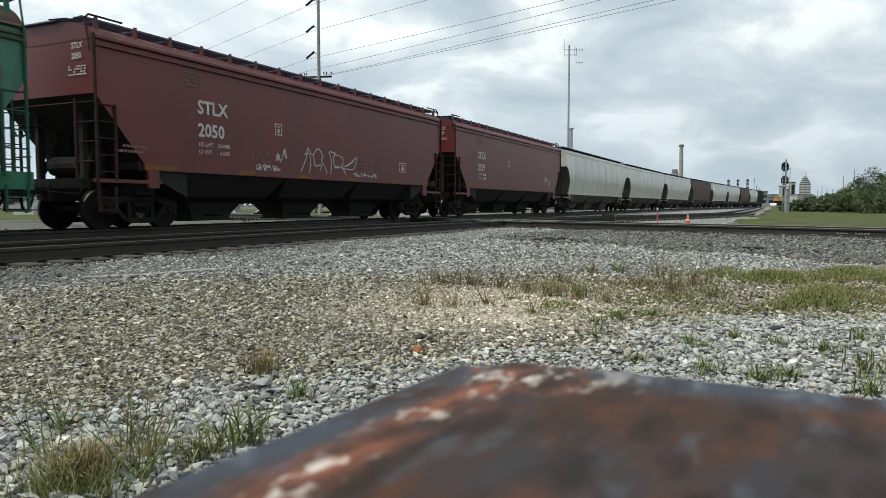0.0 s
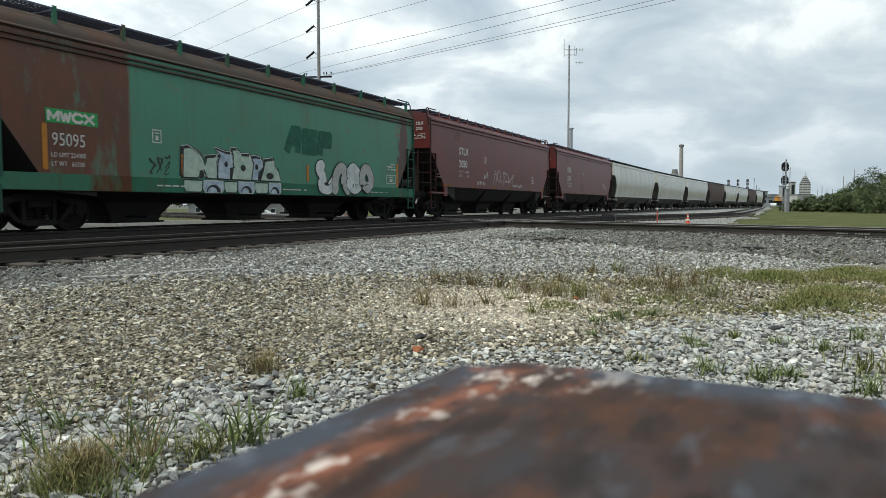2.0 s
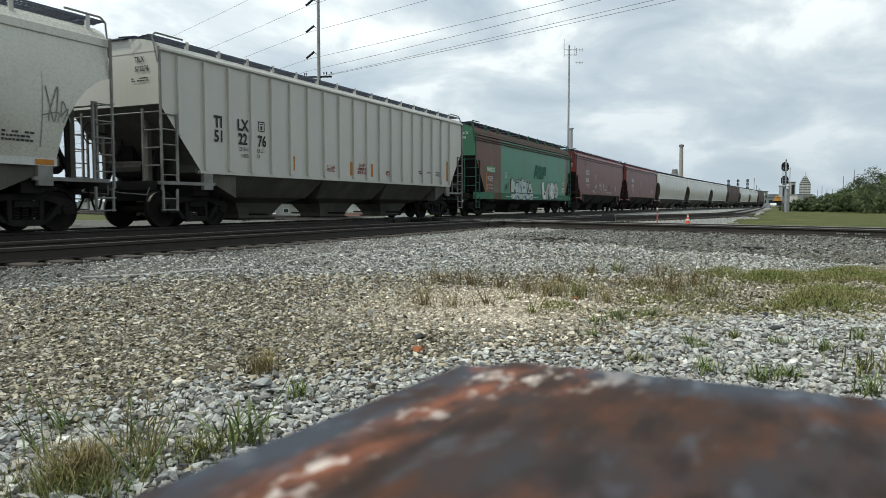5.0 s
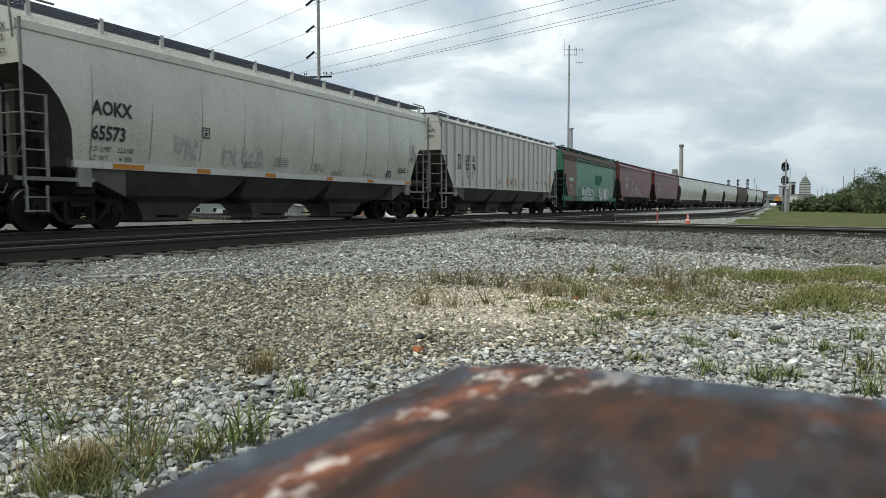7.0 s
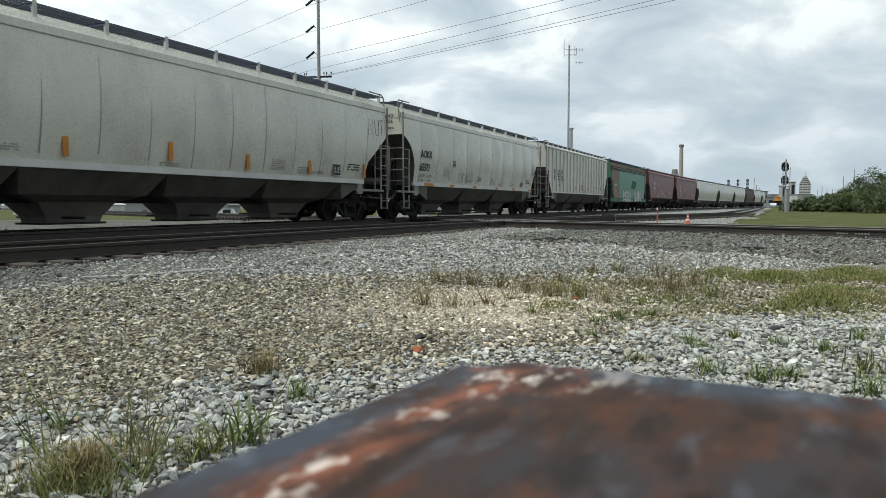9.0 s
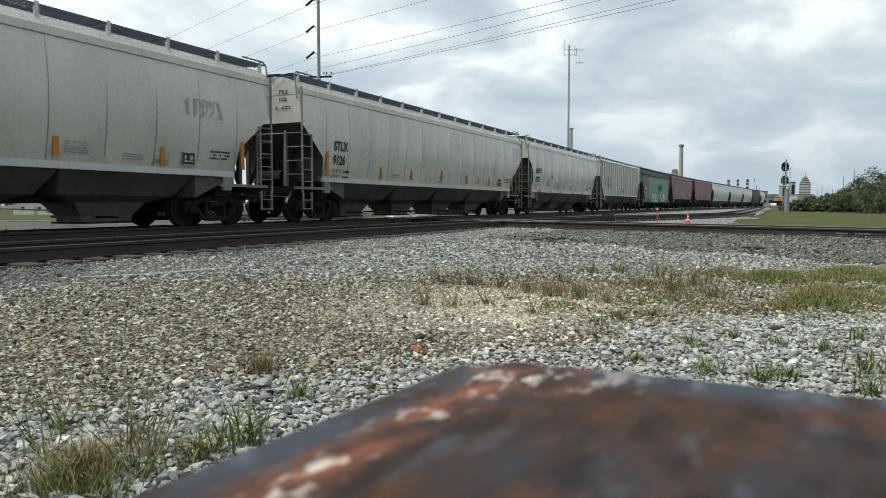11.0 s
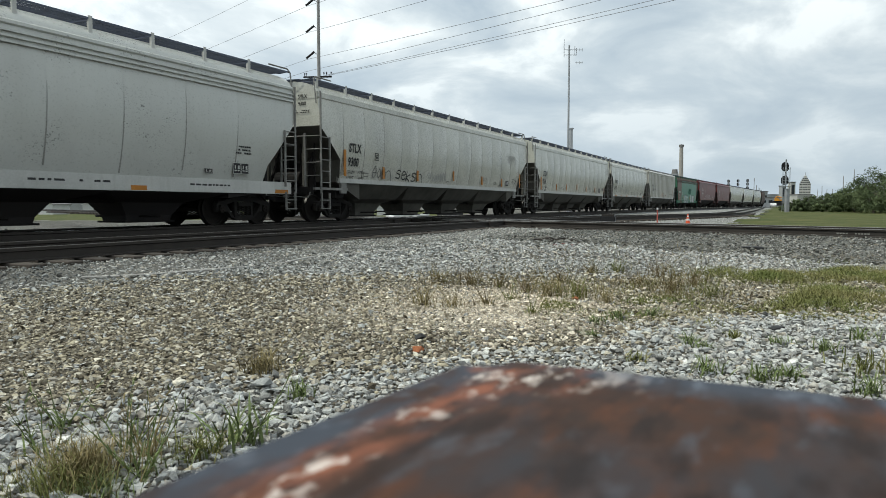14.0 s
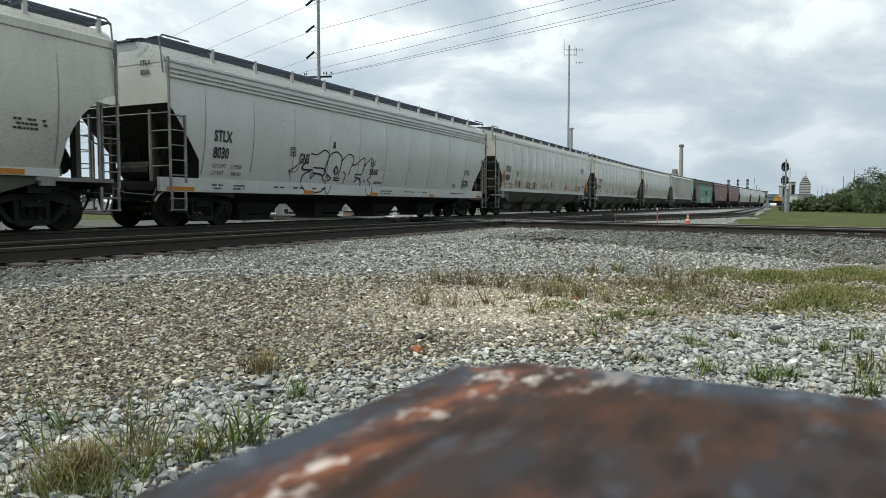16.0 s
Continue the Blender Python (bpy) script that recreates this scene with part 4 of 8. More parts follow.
    for e in (-1, 1):
        bm = fresh()
        x0, x1 = sorted((e * (L + 0.1), e * (L - 0.35)))
        box(bm, x0, x1, -0.58, 0.58, board_z - 0.015, board_z + 0.012)
        part("crosswalk", bm, M_GRATE, car)
        if detail:
            # bent pipe that closes the running board at the car's end
            for s in (-1, 1):
                bm = fresh()
                p = [(e * (L - 0.9), s * 1.42, board_z + 0.07), (e * (L - 0.05), s * 1.42, board_z + 0.07), (e * (L + 0.06), s * 1.44, board_z - 0.03), (e * (L + 0.06), s * (we + 0.03), eave - 0.4)]
                for q, r in zip(p, p[1:]):
                    tube(bm, q, r, 0.022, 6)
                part("end_handrail", bm, fittings, car)
    # --- ledges along the top of the sides
    for k in range(ledges):
        for s in (-1, 1):
            bm = fresh()
            z = eave - fascia - 0.09 - 0.11 * k
            w = side_width(style, z)
            box(bm, -L - 0.005, L + 0.005, min(s * (w - 0.01), s * (w + 0.065)), max(s * (w - 0.01), s * (w + 0.065)), z - 0.04, z)
            part("top_chord_ledge", bm, top_paint or paint, car)
    # --- dark weld lines between the side sheets
    if detail and style == "round":
        rs = random.Random(int(length * 100) + bays)
        for c in seam_x:
            bm = fresh()
            za, zb2 = low(c) + rs.uniform(0.02, 0.25), eave - rs.uniform(0.25, 1.3)
            hw = rs.uniform(0.013, 0.025)
            vs = []
            for k in range(8):
                z = za + (zb2 - za) * k / 7
                y = -side_width(style, z) + 0.002
                q = hw * (1 - 0.85 * k / 7)
                vs.append([bm.verts.new((c - q, y, z)), bm.verts.new((c, y + 0.004 - 0.008, z)), bm.verts.new((c + q, y, z))])
            for a, b in zip(vs, vs[1:]):
                bm.faces.new((a[0], a[1], b[1], b[0])); bm.faces.new((a[1], a[2], b[2], b[1]))
            part("weld_seam", bm, M_SEAM, car)
    if detail:
        for k in range(bays * 2):
            xc = -L * 0.88 + 1.76 * L * (k + 0.5) / (bays * 2)
            bm = fresh()
            box(bm, xc - 0.75, xc + 0.75, -0.5, 0.5, board_z - 0.08, board_z + 0.08)
            part("hatch", bm, top_paint or paint, car)
    if ribs:
        for k in range(ribs):
            x = 0.47 + 0.865 * (k - 10)
            for s in (-1, 1):
                bm = fresh()
                z0 = low(x) + 0.01
                w = side_width(style, 2) 
                prism(bm, [(x - 0.055, z0), (x + 0.055, z0), (x + 0.045, eave - 0.15), (x - 0.045, eave - 0.15)], min(s * (w - 0.005), s * (w + 0.075)), max(s * (w - 0.005), s * (w + 0.075)))
                bmesh.ops.recalc_face_normals(bm, faces=bm.faces)
                part("rib", bm, paint, car)
    wheels = []
    tx = L - 1.62
    for e in (-1, 1):
        wheels += truck(car, e * tx)
    return car, wheels


CARS = []       # (car, wheelsets, x of its middle at the start)
GAP = 1.46


def add_car(made, left, length):
    car, wheels = made
    CARS.append((car, wheels, left + length / 2))
    return car


# ---------------------------------------------------------------- marks on the cars
def reflector(car, style, x, z0, z1, w=0.13):
    bm = fresh()
    y = -max(side_width(style, z0), side_width(style, z1)) - 0.008
    box(bm, x - w / 2, x + w / 2, y - 0.004, y + 0.02, z0, z1)
    part("reflector", bm, M_YELLOW, car)


def sill_reflector(car, style, sill, x, w=0.45, material=None):
    bm = fresh()
    y = -(side_width(style, sill[1]) + 0.02)
    h = min(0.11, sill[1] - sill[0] - 0.02)
    box(bm, x - w / 2, x + w / 2, y - 0.006, y + 0.01, sill[0] + 0.015, sill[0] + 0.015 + h)
    part("reflector", bm, material or M_YELLOW, car)


def plate_mark(car, style, x, z, w, h, material, solid=False):
    """A small square mark: an outline, or a filled panel."""
    bm = fresh()
    y = -max(side_width(style, z), side_width(style, z + h)) - 0.008
    if solid:
        box(bm, x, x + w, y - 0.003, y, z, z + h)
    else:
        t = 0.025
        rings = [[bm.verts.new((px, yy, pz)) for px, pz in ((x + d, z + d), (x + w - d, z + d), (x + w - d, z + h - d), (x + d, z + h - d))] for yy in (y, y - 0.003) for d in (0, t)]
        for a, b in ((0, 2), (2, 3), (3, 1), (1, 0)):
            for i in range(4):
                bm.faces.new((rings[a][i], rings[a][(i + 1) % 4], rings[b][(i + 1) % 4], rings[b][i]))
        bmesh.ops.recalc_face_normals(bm, faces=bm.faces)
    panel = part("stencil_panel", bm, material, car)
    if not solid:
        bm = fresh()
        box(bm, x + 0.35 * w, x + 0.65 * w, y - 0.003, y, z + 0.2 * h, z + 0.55 * h)
        part("glyph", bm, material, panel)
        bm = fresh()
        box(bm, x + 0.25 * w, x + 0.75 * w, y - 0.003, y, z + 0.7 * h, z + 0.78 * h)
        part("glyph", bm, material, panel)
    elif material is M_MARK_K:
        # pale print on the black panel
        for gx, gz, gw, gh in ((0.14, 0.22, 0.30, 0.10), (0.56, 0.22, 0.30, 0.10), (0.20, 0.42, 0.10, 0.36), (0.62, 0.42, 0.10, 0.36), (0.76, 0.42, 0.08, 0.36)):
            bm = fresh()
            box(bm, x + w * gx, x + w * (gx + gw), y - 0.006, y - 0.002, z + gz * h, z + (gz + gh) * h)
            part("glyph", bm, M_MARK_W, panel)
        for bx, bz, bw, bh in ((-0.05, -0.05, 0.03, 1.10), (1.02, -0.05, 0.03, 1.10), (-0.02, -0.05, 1.04, 0.03), (-0.02, 1.02, 1.04, 0.03)):
            bm = fresh()
            box(bm, x + w * bx, x + w * (bx + bw), y - 0.003, y, z + bz * h, z + (bz + bh) * h)
            part("border", bm, M_MARK_W, panel)


def paint_y(style, z, off):
    """Depth of a coat of paint on the near side; it runs on over the side sill."""
    return -max(side_width(style, z), side_width(style, 1.2) + 0.02 if z < 1.21 else 0.0) - off


def stroke(bm, pts, width, style, off, mi=0):
    """A painted line on the near side through points (x, z)."""
    n = len(pts)
    prev = None
    for i, (x, z) in enumerate(pts):
        a, b = pts[max(0, i - 1)], pts[min(n - 1, i + 1)]
        dx, dz = b[0] - a[0], b[1] - a[1]
        m = math.hypot(dx, dz) or 1
        nx, nz = -dz / m * width / 2, dx / m * width / 2
        cur = [bm.verts.new((x + s * nx, paint_y(style, z + s * nz, off), z + s * nz)) for s in (-1, 1)]
        if prev:
            bm.faces.new((prev[0], prev[1], cur[1], cur[0])).material_index = mi
        prev = cur


def curve_points(ctrl, steps=6, closed=False):
    """A smooth line through control points."""
    k = len(ctrl)
    out = []
    rng = range(k if closed else k - 1)
    for i in rng:
        p = [ctrl[(i + d) % k] if closed else ctrl[max(0, min(k - 1, i + d))] for d in (-1, 0, 1, 2)]
        for s in range(steps):
            t = s / steps
            out.append(tuple(0.5 * (2 * p[1][c] + (p[2][c] - p[0][c]) * t + (2 * p[0][c] - 5 * p[1][c] + 4 * p[2][c] - p[3][c]) * t * t + (3 * p[1][c] - p[0][c] - 3 * p[2][c] + p[3][c]) * t ** 3) for c in (0, 1)))
    out.append(ctrl[0] if closed else ctrl[-1])
    return out


def scrawl(car, style, x0, x1, z0, z1, material, seed, letters=5, width=0.03, name="scrawl"):
    """A quick spray-can tag: loops and slashes side by side."""
    rng = random.Random(seed)
    w, h = (x1 - x0) / letters, z1 - z0
    for k in range(letters):
        cx = x0 + w * (k + 0.1)
        for _ in range(2):
            bm = fresh()
            ctrl = [(cx + rng.uniform(-0.1, 1.0) * w, z0 + rng.random() * h) for _ in range(rng.choice((3, 4, 5)))]
            ctrl[0] = (ctrl[0][0], z0 + rng.choice((0.05, 0.9)) * h)
            stroke(bm, curve_points(ctrl), width * rng.uniform(0.7, 1.1), style, 0.010 + 0.001 * rng.random())
            part(name, bm, material, car, "spray-painted scrawl")


def fat_stroke(bm, pts, width, style, off, mi):
    """A broad band of paint with round ends along points (x, z)."""
    n, rows = len(pts), []
    for i, (x, z) in enumerate(pts):
        a, b = pts[max(0, i - 1)], pts[min(n - 1, i + 1)]
        m = math.hypot(b[0] - a[0], b[1] - a[1]) or 1
        nx, nz = -(b[1] - a[1]) / m, (b[0] - a[0]) / m
        rows.append([bm.verts.new((x + nx * s * width, paint_y(style, z + nz * s * width, off + 0.00005 * i), z + nz * s * width)) for s in (-0.5, -0.25, 0, 0.25, 0.5)])
    for a, b in zip(rows, rows[1:]):
        for k in range(4):
            bm.faces.new((a[k], a[k + 1], b[k + 1], b[k])).material_index = mi
    for x, z in (pts[0], pts[-1]):
        off2 = off + 0.0004
        c = bm.verts.new((x, paint_y(style, z, off2), z))
        ring = []
        for i in range(12):
            q = z + width / 2 * math.sin(i * math.pi / 6)
            ring.append(bm.verts.new((x + width / 2 * math.cos(i * math.pi / 6), paint_y(style, q, off2), q)))
        for i in range(12):
            bm.faces.new((c, ring[i], ring[(i + 1) % 12])).material_index = mi


SHAPES_SPRAYED = {
    "arch": [[(0.0, -0.05), (0.05, 0.7), (0.45, 1.05), (0.8, 0.75), (0.75, 0.35), (1.1, -0.05)]],
    "hook": [[(0.1, 1.05), (-0.1, 0.9), (0.25, 0.45), (0.1, 0.05), (0.7, -0.05), (1.1, 0.3)]],
    "loop": [[(0.5, 0.48), (0.1, 0.75), (0.5, 1.02), (0.9, 0.72), (0.45, 0.45), (0.05, 0.2), (0.5, -0.03), (0.95, 0.2), (0.5, 0.48)]],
    "drop": [[(0.5, 0.0), (0.05, 0.35), (0.3, 0.95), (0.75, 0.95), (0.95, 0.4), (0.5, 0.0)]],
}


def fat_letters(car, style, word, x0, x1, z0, z1, fat, edge, line, fills, seed, swirl=None, label="spray-painted bubble letter graffiti"):
    """Outlined graffiti letters: a dark band under a narrower pale one, letter overlapping letter."""
    rng = random.Random(seed)
    piece = new("graffiti")
    piece.parent = car
    tagged(piece, label)
    pitch = (x1 - x0) / len(word)
    for k, ch in enumerate(word):
        bm = fresh()
        w, h = pitch * 1.12 - fat * 0.7, z1 - z0 - fat - 2 * edge
        bx, bz = x0 + pitch * k + fat * 0.5 + edge, z0 + fat / 2 + edge + rng.uniform(-0.03, 0.05) * h
        lean = rng.uniform(-0.18, 0.18)
        lines = [curve_points([(bx + px * w + lean * pz * h, bz + pz * h) for px, pz in ctrl], 7) for ctrl in SHAPES_SPRAYED[ch]]
        off = 0.022 + 0.006 * k
        for pts in lines:
            fat_stroke(bm, pts, fat + 2 * edge, style, off, 0)
        for j, pts in enumerate(lines):
            fat_stroke(bm, pts, fat, style, off + 0.0022 + 0.0006 * j, 1 + k % len(fills))
        if swirl:
            for _ in range(3):
                q = rng.choice(lines)
                i = rng.randrange(2, max(3, len(q) - 3))
                cx, cz = q[i]
                r = fat * 0.3
                stroke(bm, curve_points([(cx + rng.uniform(-r, r), cz + rng.uniform(-r, r)) for _ in range(4)]), 0.016, style, off + 0.0055, 1 + len(fills))
        part("graffiti_letter", bm, [line] + fills + ([swirl] if swirl else []), piece)
    return piece


LETTERS_OUTLINED = {
    # strokes of throw-up letters, in a box one wide and one high
    "S": [[(0.25, 0.88), (0.5, 0.87), (0.77, 0.98), (0.93, 0.94), (0.98, 0.85), (0.87, 0.57)], [(0.13, 0.72), (-0.02, 0.54), (0.39, 0.53)], [(0.39, 0.58), (0.87, 0.57), (0.84, 0.43), (0.39, 0.47), (0.37, 0.33)],
          [(0.39, 0.35), (0.5, 0.44), (0.73, 0.45), (0.9, 0.3)], [(0.32, 0.5), (0.09, 0.43), (0.02, 0.3), (0.09, 0.13), (0.32, 0.04), (0.77, 0.06), (0.98, 0.18), (0.95, 0.33)]],
    "A": [[(0.03, 0.43), (0.12, 0.67), (0.31, 0.88), (0.62, 0.95), (0.88, 0.88), (0.97, 0.76), (0.88, 0.46), (0.81, 0.4)], [(0.22, 0.45), (0.47, 0.36), (0.31, 0.3)], [(0.25, 0.43), (0.31, 0.28)], [(0.15, 0.16), (0.31, 0.01), (0.5, 0.13), (0.53, 0.21)],
          [(0.66, 0.5), (0.6, 0.58), (0.76, 0.6), (0.8, 0.5), (0.66, 0.46), (0.58, 0.55), (0.7, 0.66)], [(0.6, 0.38), (0.98, 0.37)], [(0.62, 0.33), (0.95, 0.32)]],
    "M": [[(0.04, 0.76), (0.28, 0.87), (0.6, 0.93), (0.88, 0.88), (0.92, 0.76), (0.64, 0.43)], [(0.24, 0.52), (0.44, 0.46), (0.36, 0.25)], [(-0.6, 0.13), (-0.36, 0.03), (0.04, 0.01), (0.24, 0.07), (0.24, 0.22)]],
    "E": [[(0, 0.73), (0.19, 0.70), (0.77, 0.87), (0.96, 0.84), (0.85, 0.51), (0.38, 0.49), (0.36, 0.42), (0.8, 0.4)], [(0.35, 0.28), (0.38, 0.34), (0.65, 0.39), (0.85, 0.31), (0.85, 0.2)], [(-0.3, 0.2), (-0.27, 0.09), (0.08, 0.06), (0.3, 0.19)]],
    "R": [[(0.04, 0.66), (0.31, 0.79), (0.62, 0.87), (0.77, 0.73), (0.69, 0.46), (0.46, 0.37), (0.69, 0.3), (0.77, 0.2)], [(0.15, 0.37), (0.31, 0.3)], [(-0.65, 0.16), (-0.4, 0.03), (-0.08, 0.01), (0.08, 0.1), (0.09, 0.2)], [(0.42, 0.18), (0.46, 0.04), (0.7, 0), (0.92, 0.06), (0.94, 0.2)]],
    "spike": [[(0, 0), (0.2, 0.6), (0.25, 0.97), (0.42, 0.72), (0.62, 1), (0.8, 0.7), (0.74, 0.55), (0.9, 0.2), (0.95, 0)], [(0.45, 0.7), (0.52, 0.3), (0.74, 0.35), (0.68, 0.1)], [(0.12, 0.7), (0.3, 0.75), (0.35, 0.4), (0.3, 0.0)]],
    "stem": [[(0, 0.97), (0.2, 0.6), (0.15, 0)], [(0.1, 0.97), (0.6, 0.9), (0.4, 0.75), (0.55, 0.3), (0.9, 0.4)], [(0.6, 0.86), (1.2, 0.78), (1.3, 0.5), (0.9, 0.3), (0.5, 0.36)]],
    "fin": [[(0, 0.3), (0.5, 0.5), (1.0, 0.85), (0.92, 0.5), (0.7, 0.25), (0, 0.3)], [(0.3, 0.38), (0.6, 0.55), (0.8, 0.65)], [(0.1, 0.3), (0.3, 0.0)]],
    # quick handwriting
    "s": [[(0.9, 0.85), (0.4, 1.0), (0.1, 0.7), (0.8, 0.4), (0.6, 0.05), (0.0, 0.1)]], "e": [[(0.1, 0.5), (0.9, 0.6), (0.6, 0.95), (0.1, 0.7), (0.1, 0.2), (0.5, 0.0), (1.0, 0.15)]],
    "k": [[(0.1, 1.1), (0.05, -0.1)], [(0.9, 0.75), (0.1, 0.4), (0.8, 0.0), (1.0, -0.3)]], "n": [[(0.0, 0.8), (0.1, 0.1)], [(0.05, 0.6), (0.4, 0.95), (0.75, 0.7), (1.0, -0.1)]],
    "o": [[(0.5, 0.95), (0.05, 0.5), (0.5, 0.0), (0.95, 0.5), (0.5, 0.95)]], "m": [[(0.0, 0.0), (0.15, 0.95), (0.5, 0.4), (0.8, 0.95), (1.0, 0.0)]], "th": [[(0.5, 1.3), (0.05, 0.6), (0.3, 0.0), (0.8, 0.5), (0.5, 1.3)], [(0.1, 0.55), (0.8, 0.6)]],
}


def outlined(car, style, word, boxes, material, width, off=0.010, label="spray-painted outline letters"):
    """Graffiti drawn in lines only: each letter is one mesh, in its own box (x, z, width, height)."""
    piece = new("graffiti")
    piece.parent = car
    tagged(piece, label)
    rng = random.Random(len(word))
    for ch, (x, z, w, h) in zip(word, boxes):
        bm = fresh()
        for k, line in enumerate(LETTERS_OUTLINED[ch]):
            pts = curve_points([(x + px * w, z + pz * h) for px, pz in line], 6)
            stroke(bm, pts, width * (1.5 if ch == "S" and k == 1 else rng.uniform(0.75, 1.15)), style, off + 0.0006 * k)
        part("graffiti_letter", bm, material, piece)
    return piece


BLOCKS_SPRAYED = (
    # angular letter bodies of one wide piece, in a box one wide and one high
    [(0, 0.02), (0.01, 0.88), (0.07, 0.93), (0.17, 0.70), (0.20, 0.42), (0.22, 0.66), (0.33, 0.72), (0.31, 0.02), (0.22, 0.02), (0.19, 0.30), (0.13, 0.02)],
    [(0.32, 0.02), (0.31, 0.55), (0.35, 0.75), (0.31, 0.95), (0.40, 0.85), (0.48, 0.83), (0.47, 0.52), (0.49, 0.42), (0.44, 0.38), (0.44, 0.02)],
    [(0.455, 0.02), (0.475, 0.45), (0.465, 0.97), (0.52, 1.0), (0.57, 0.82), (0.66, 0.84), (0.69, 0.60), (0.66, 0.02)],
    [(0.665, 0.02), (0.69, 0.60), (0.66, 0.75), (0.72, 0.80), (0.785, 0.76), (0.80, 0.50), (0.745, 0.30), (0.735, 0.02)],
    [(0.76, 0.02), (0.80, 0.40), (0.82, 0.70), (0.93, 0.78), (0.93, 0.52), (0.98, 0.38), (1.0, 0.02)])
HOLES_SPRAYED = ((0.165, 0.14, 0.022, 0.14), (0.40, 0.50, 0.018, 0.10), (0.575, 0.42, 0.028, 0.11), (0.72, 0.48, 0.018, 0.10), (0.87, 0.20, 0.045, 0.12))


def painted_piece(car, style, x0, x1, z0, zs, z1):
    """A wide filled piece: letter bodies above the sill, their feet painted on over it."""
    piece = new("graffiti")
    piece.parent = car
    tagged(piece, "mint and pale blue graffiti letters with black outlines")
    w, fills = x1 - x0, (M_SPRAY_G, M_SPRAY_B, M_SPRAY_G, M_SPRAY_B, M_SPRAY_G, M_SPRAY_B)

    def filled(bm, pts, off, mi):
        vs = [bm.verts.new((x, paint_y(style, z, off), z)) for x, z in pts]
        es = [bm.edges.new((a, b)) for a, b in zip(vs, vs[1:] + vs[:1])]
        got = bmesh.ops.triangle_fill(bm, use_beauty=True, edges=es)
        for f in got["geom"]:
            if isinstance(f, bmesh.types.BMFace):
                f.material_index = mi

    for k, body in enumerate(BLOCKS_SPRAYED):
        bm = fresh()
        pts = [(x0 + px * w, zs + 0.02 + pz * (z1 - zs)) for px, pz in body]
        loop = pts + pts[:1]
        stroke(bm, [(x - 0.05, z + 0.035) for x, z in loop], 0.10, style, 0.010, 0)
        filled(bm, pts, 0.014, 1)
        stroke(bm, loop, 0.035, style, 0.017, 0)
        stroke(bm, [(x - 0.085, z + 0.06) for x, z in loop[1:-2]], 0.022, style, 0.0185, 2)
        hx, hz, rx, rz = HOLES_SPRAYED[k]
        filled(bm, [(x0 + (hx + rx * math.cos(a)) * w, zs + 0.02 + (hz + rz * math.sin(a)) * (z1 - zs)) for a in [i * math.pi / 5 for i in range(10)]], 0.020, 0)
        part("graffiti_letter", bm, [M_MARK_K, fills[k], M_SPRAY_W], piece)
    edges = (0.0, 0.17, 0.37, 0.51, 0.69, 0.845, 1.0)
    for k, (a, b) in enumerate(zip(edges, edges[1:])):
        bm = fresh()
        xa, xb, h = x0 + a * w + 0.02, x0 + b * w - 0.02, zs - z0
        pts = [(xa, z0 + 0.30 * h), (xa + 0.06, z0 + 0.02 * h), (xb - 0.06, z0 + 0.02 * h), (xb, z0 + 0.25 * h), (xb, zs - 0.02), (xa, zs - 0.02)]
        filled(bm, pts, 0.016, 1)
        stroke(bm, pts, 0.03, style, 0.019, 2 if k % 2 else 0)
        if k % 2:
            c = (xa + xb) / 2
            filled(bm, [(c + 0.36 * (xb - xa) * math.cos(t), z0 + 0.02 * h + 0.62 * h * math.sin(t)) for t in [i * math.pi / 8 for i in range(9)]], 0.021, 0)
            filled(bm, [(c - 0.05 + 0.24 * (xb - xa) * math.cos(t), z0 + 0.02 * h + 0.42 * h * math.sin(t)) for t in [i * math.pi / 8 for i in range(9)]], 0.024, 1)
        part("graffiti_letter", bm, [M_MARK_K, fills[k], M_SPRAY_W], piece)
    return piece


BLOCK = {"M": [[(0, 0), (0, 1), (0.5, 0.25), (1, 1), (1, 0)]], "W": [[(0, 1), (0.27, 0), (0.5, 0.8), (0.73, 0), (1, 1)]], "C": [[(1, 0.8), (0.75, 1), (0.3, 1), (0, 0.7), (0, 0.3), (0.3, 0), (0.75, 0), (1, 0.2)]], "X": [[(0, 0), (1, 1)], [(0, 1), (1, 0)]],
         "A": [[(0, 0), (0.45, 1), (0.85, 1), (0.8, 0)], [(0.2, 0.4), (0.8, 0.4)]], "S": [[(1, 0.95), (0.1, 0.95), (0.05, 0.55), (0.9, 0.45), (0.85, 0.05), (0, 0.05)]], "P": [[(0.1, 0), (0.15, 0.95), (0.95, 0.95), (0.9, 0.5), (0.2, 0.5)]]}


def block_letters(car, style, word, x, z, w, h, thick, material, off=0.02):
    """Heavy sign-painted capitals, one mesh each."""
    for k, ch in enumerate(word):
        bm = fresh()
        for j, line in enumerate(BLOCK[ch]):
            pts = [(x + k * w * 1.28 + px * w, z + thick / 2 + pz * (h - thick)) for px, pz in line]
            for i, (p, q) in enumerate(zip(pts, pts[1:])):
                d = math.hypot(q[0] - p[0], q[1] - p[1])
                e = ((q[0] - p[0]) / d * thick * 0.3, (q[1] - p[1]) / d * thick * 0.3)
                stroke(bm, [(p[0] - e[0], p[1] - e[1]), (q[0] + e[0], q[1] + e[1])], thick, style, off + 0.0004 * (i + 4 * j))
        part("letter", bm, material, car)


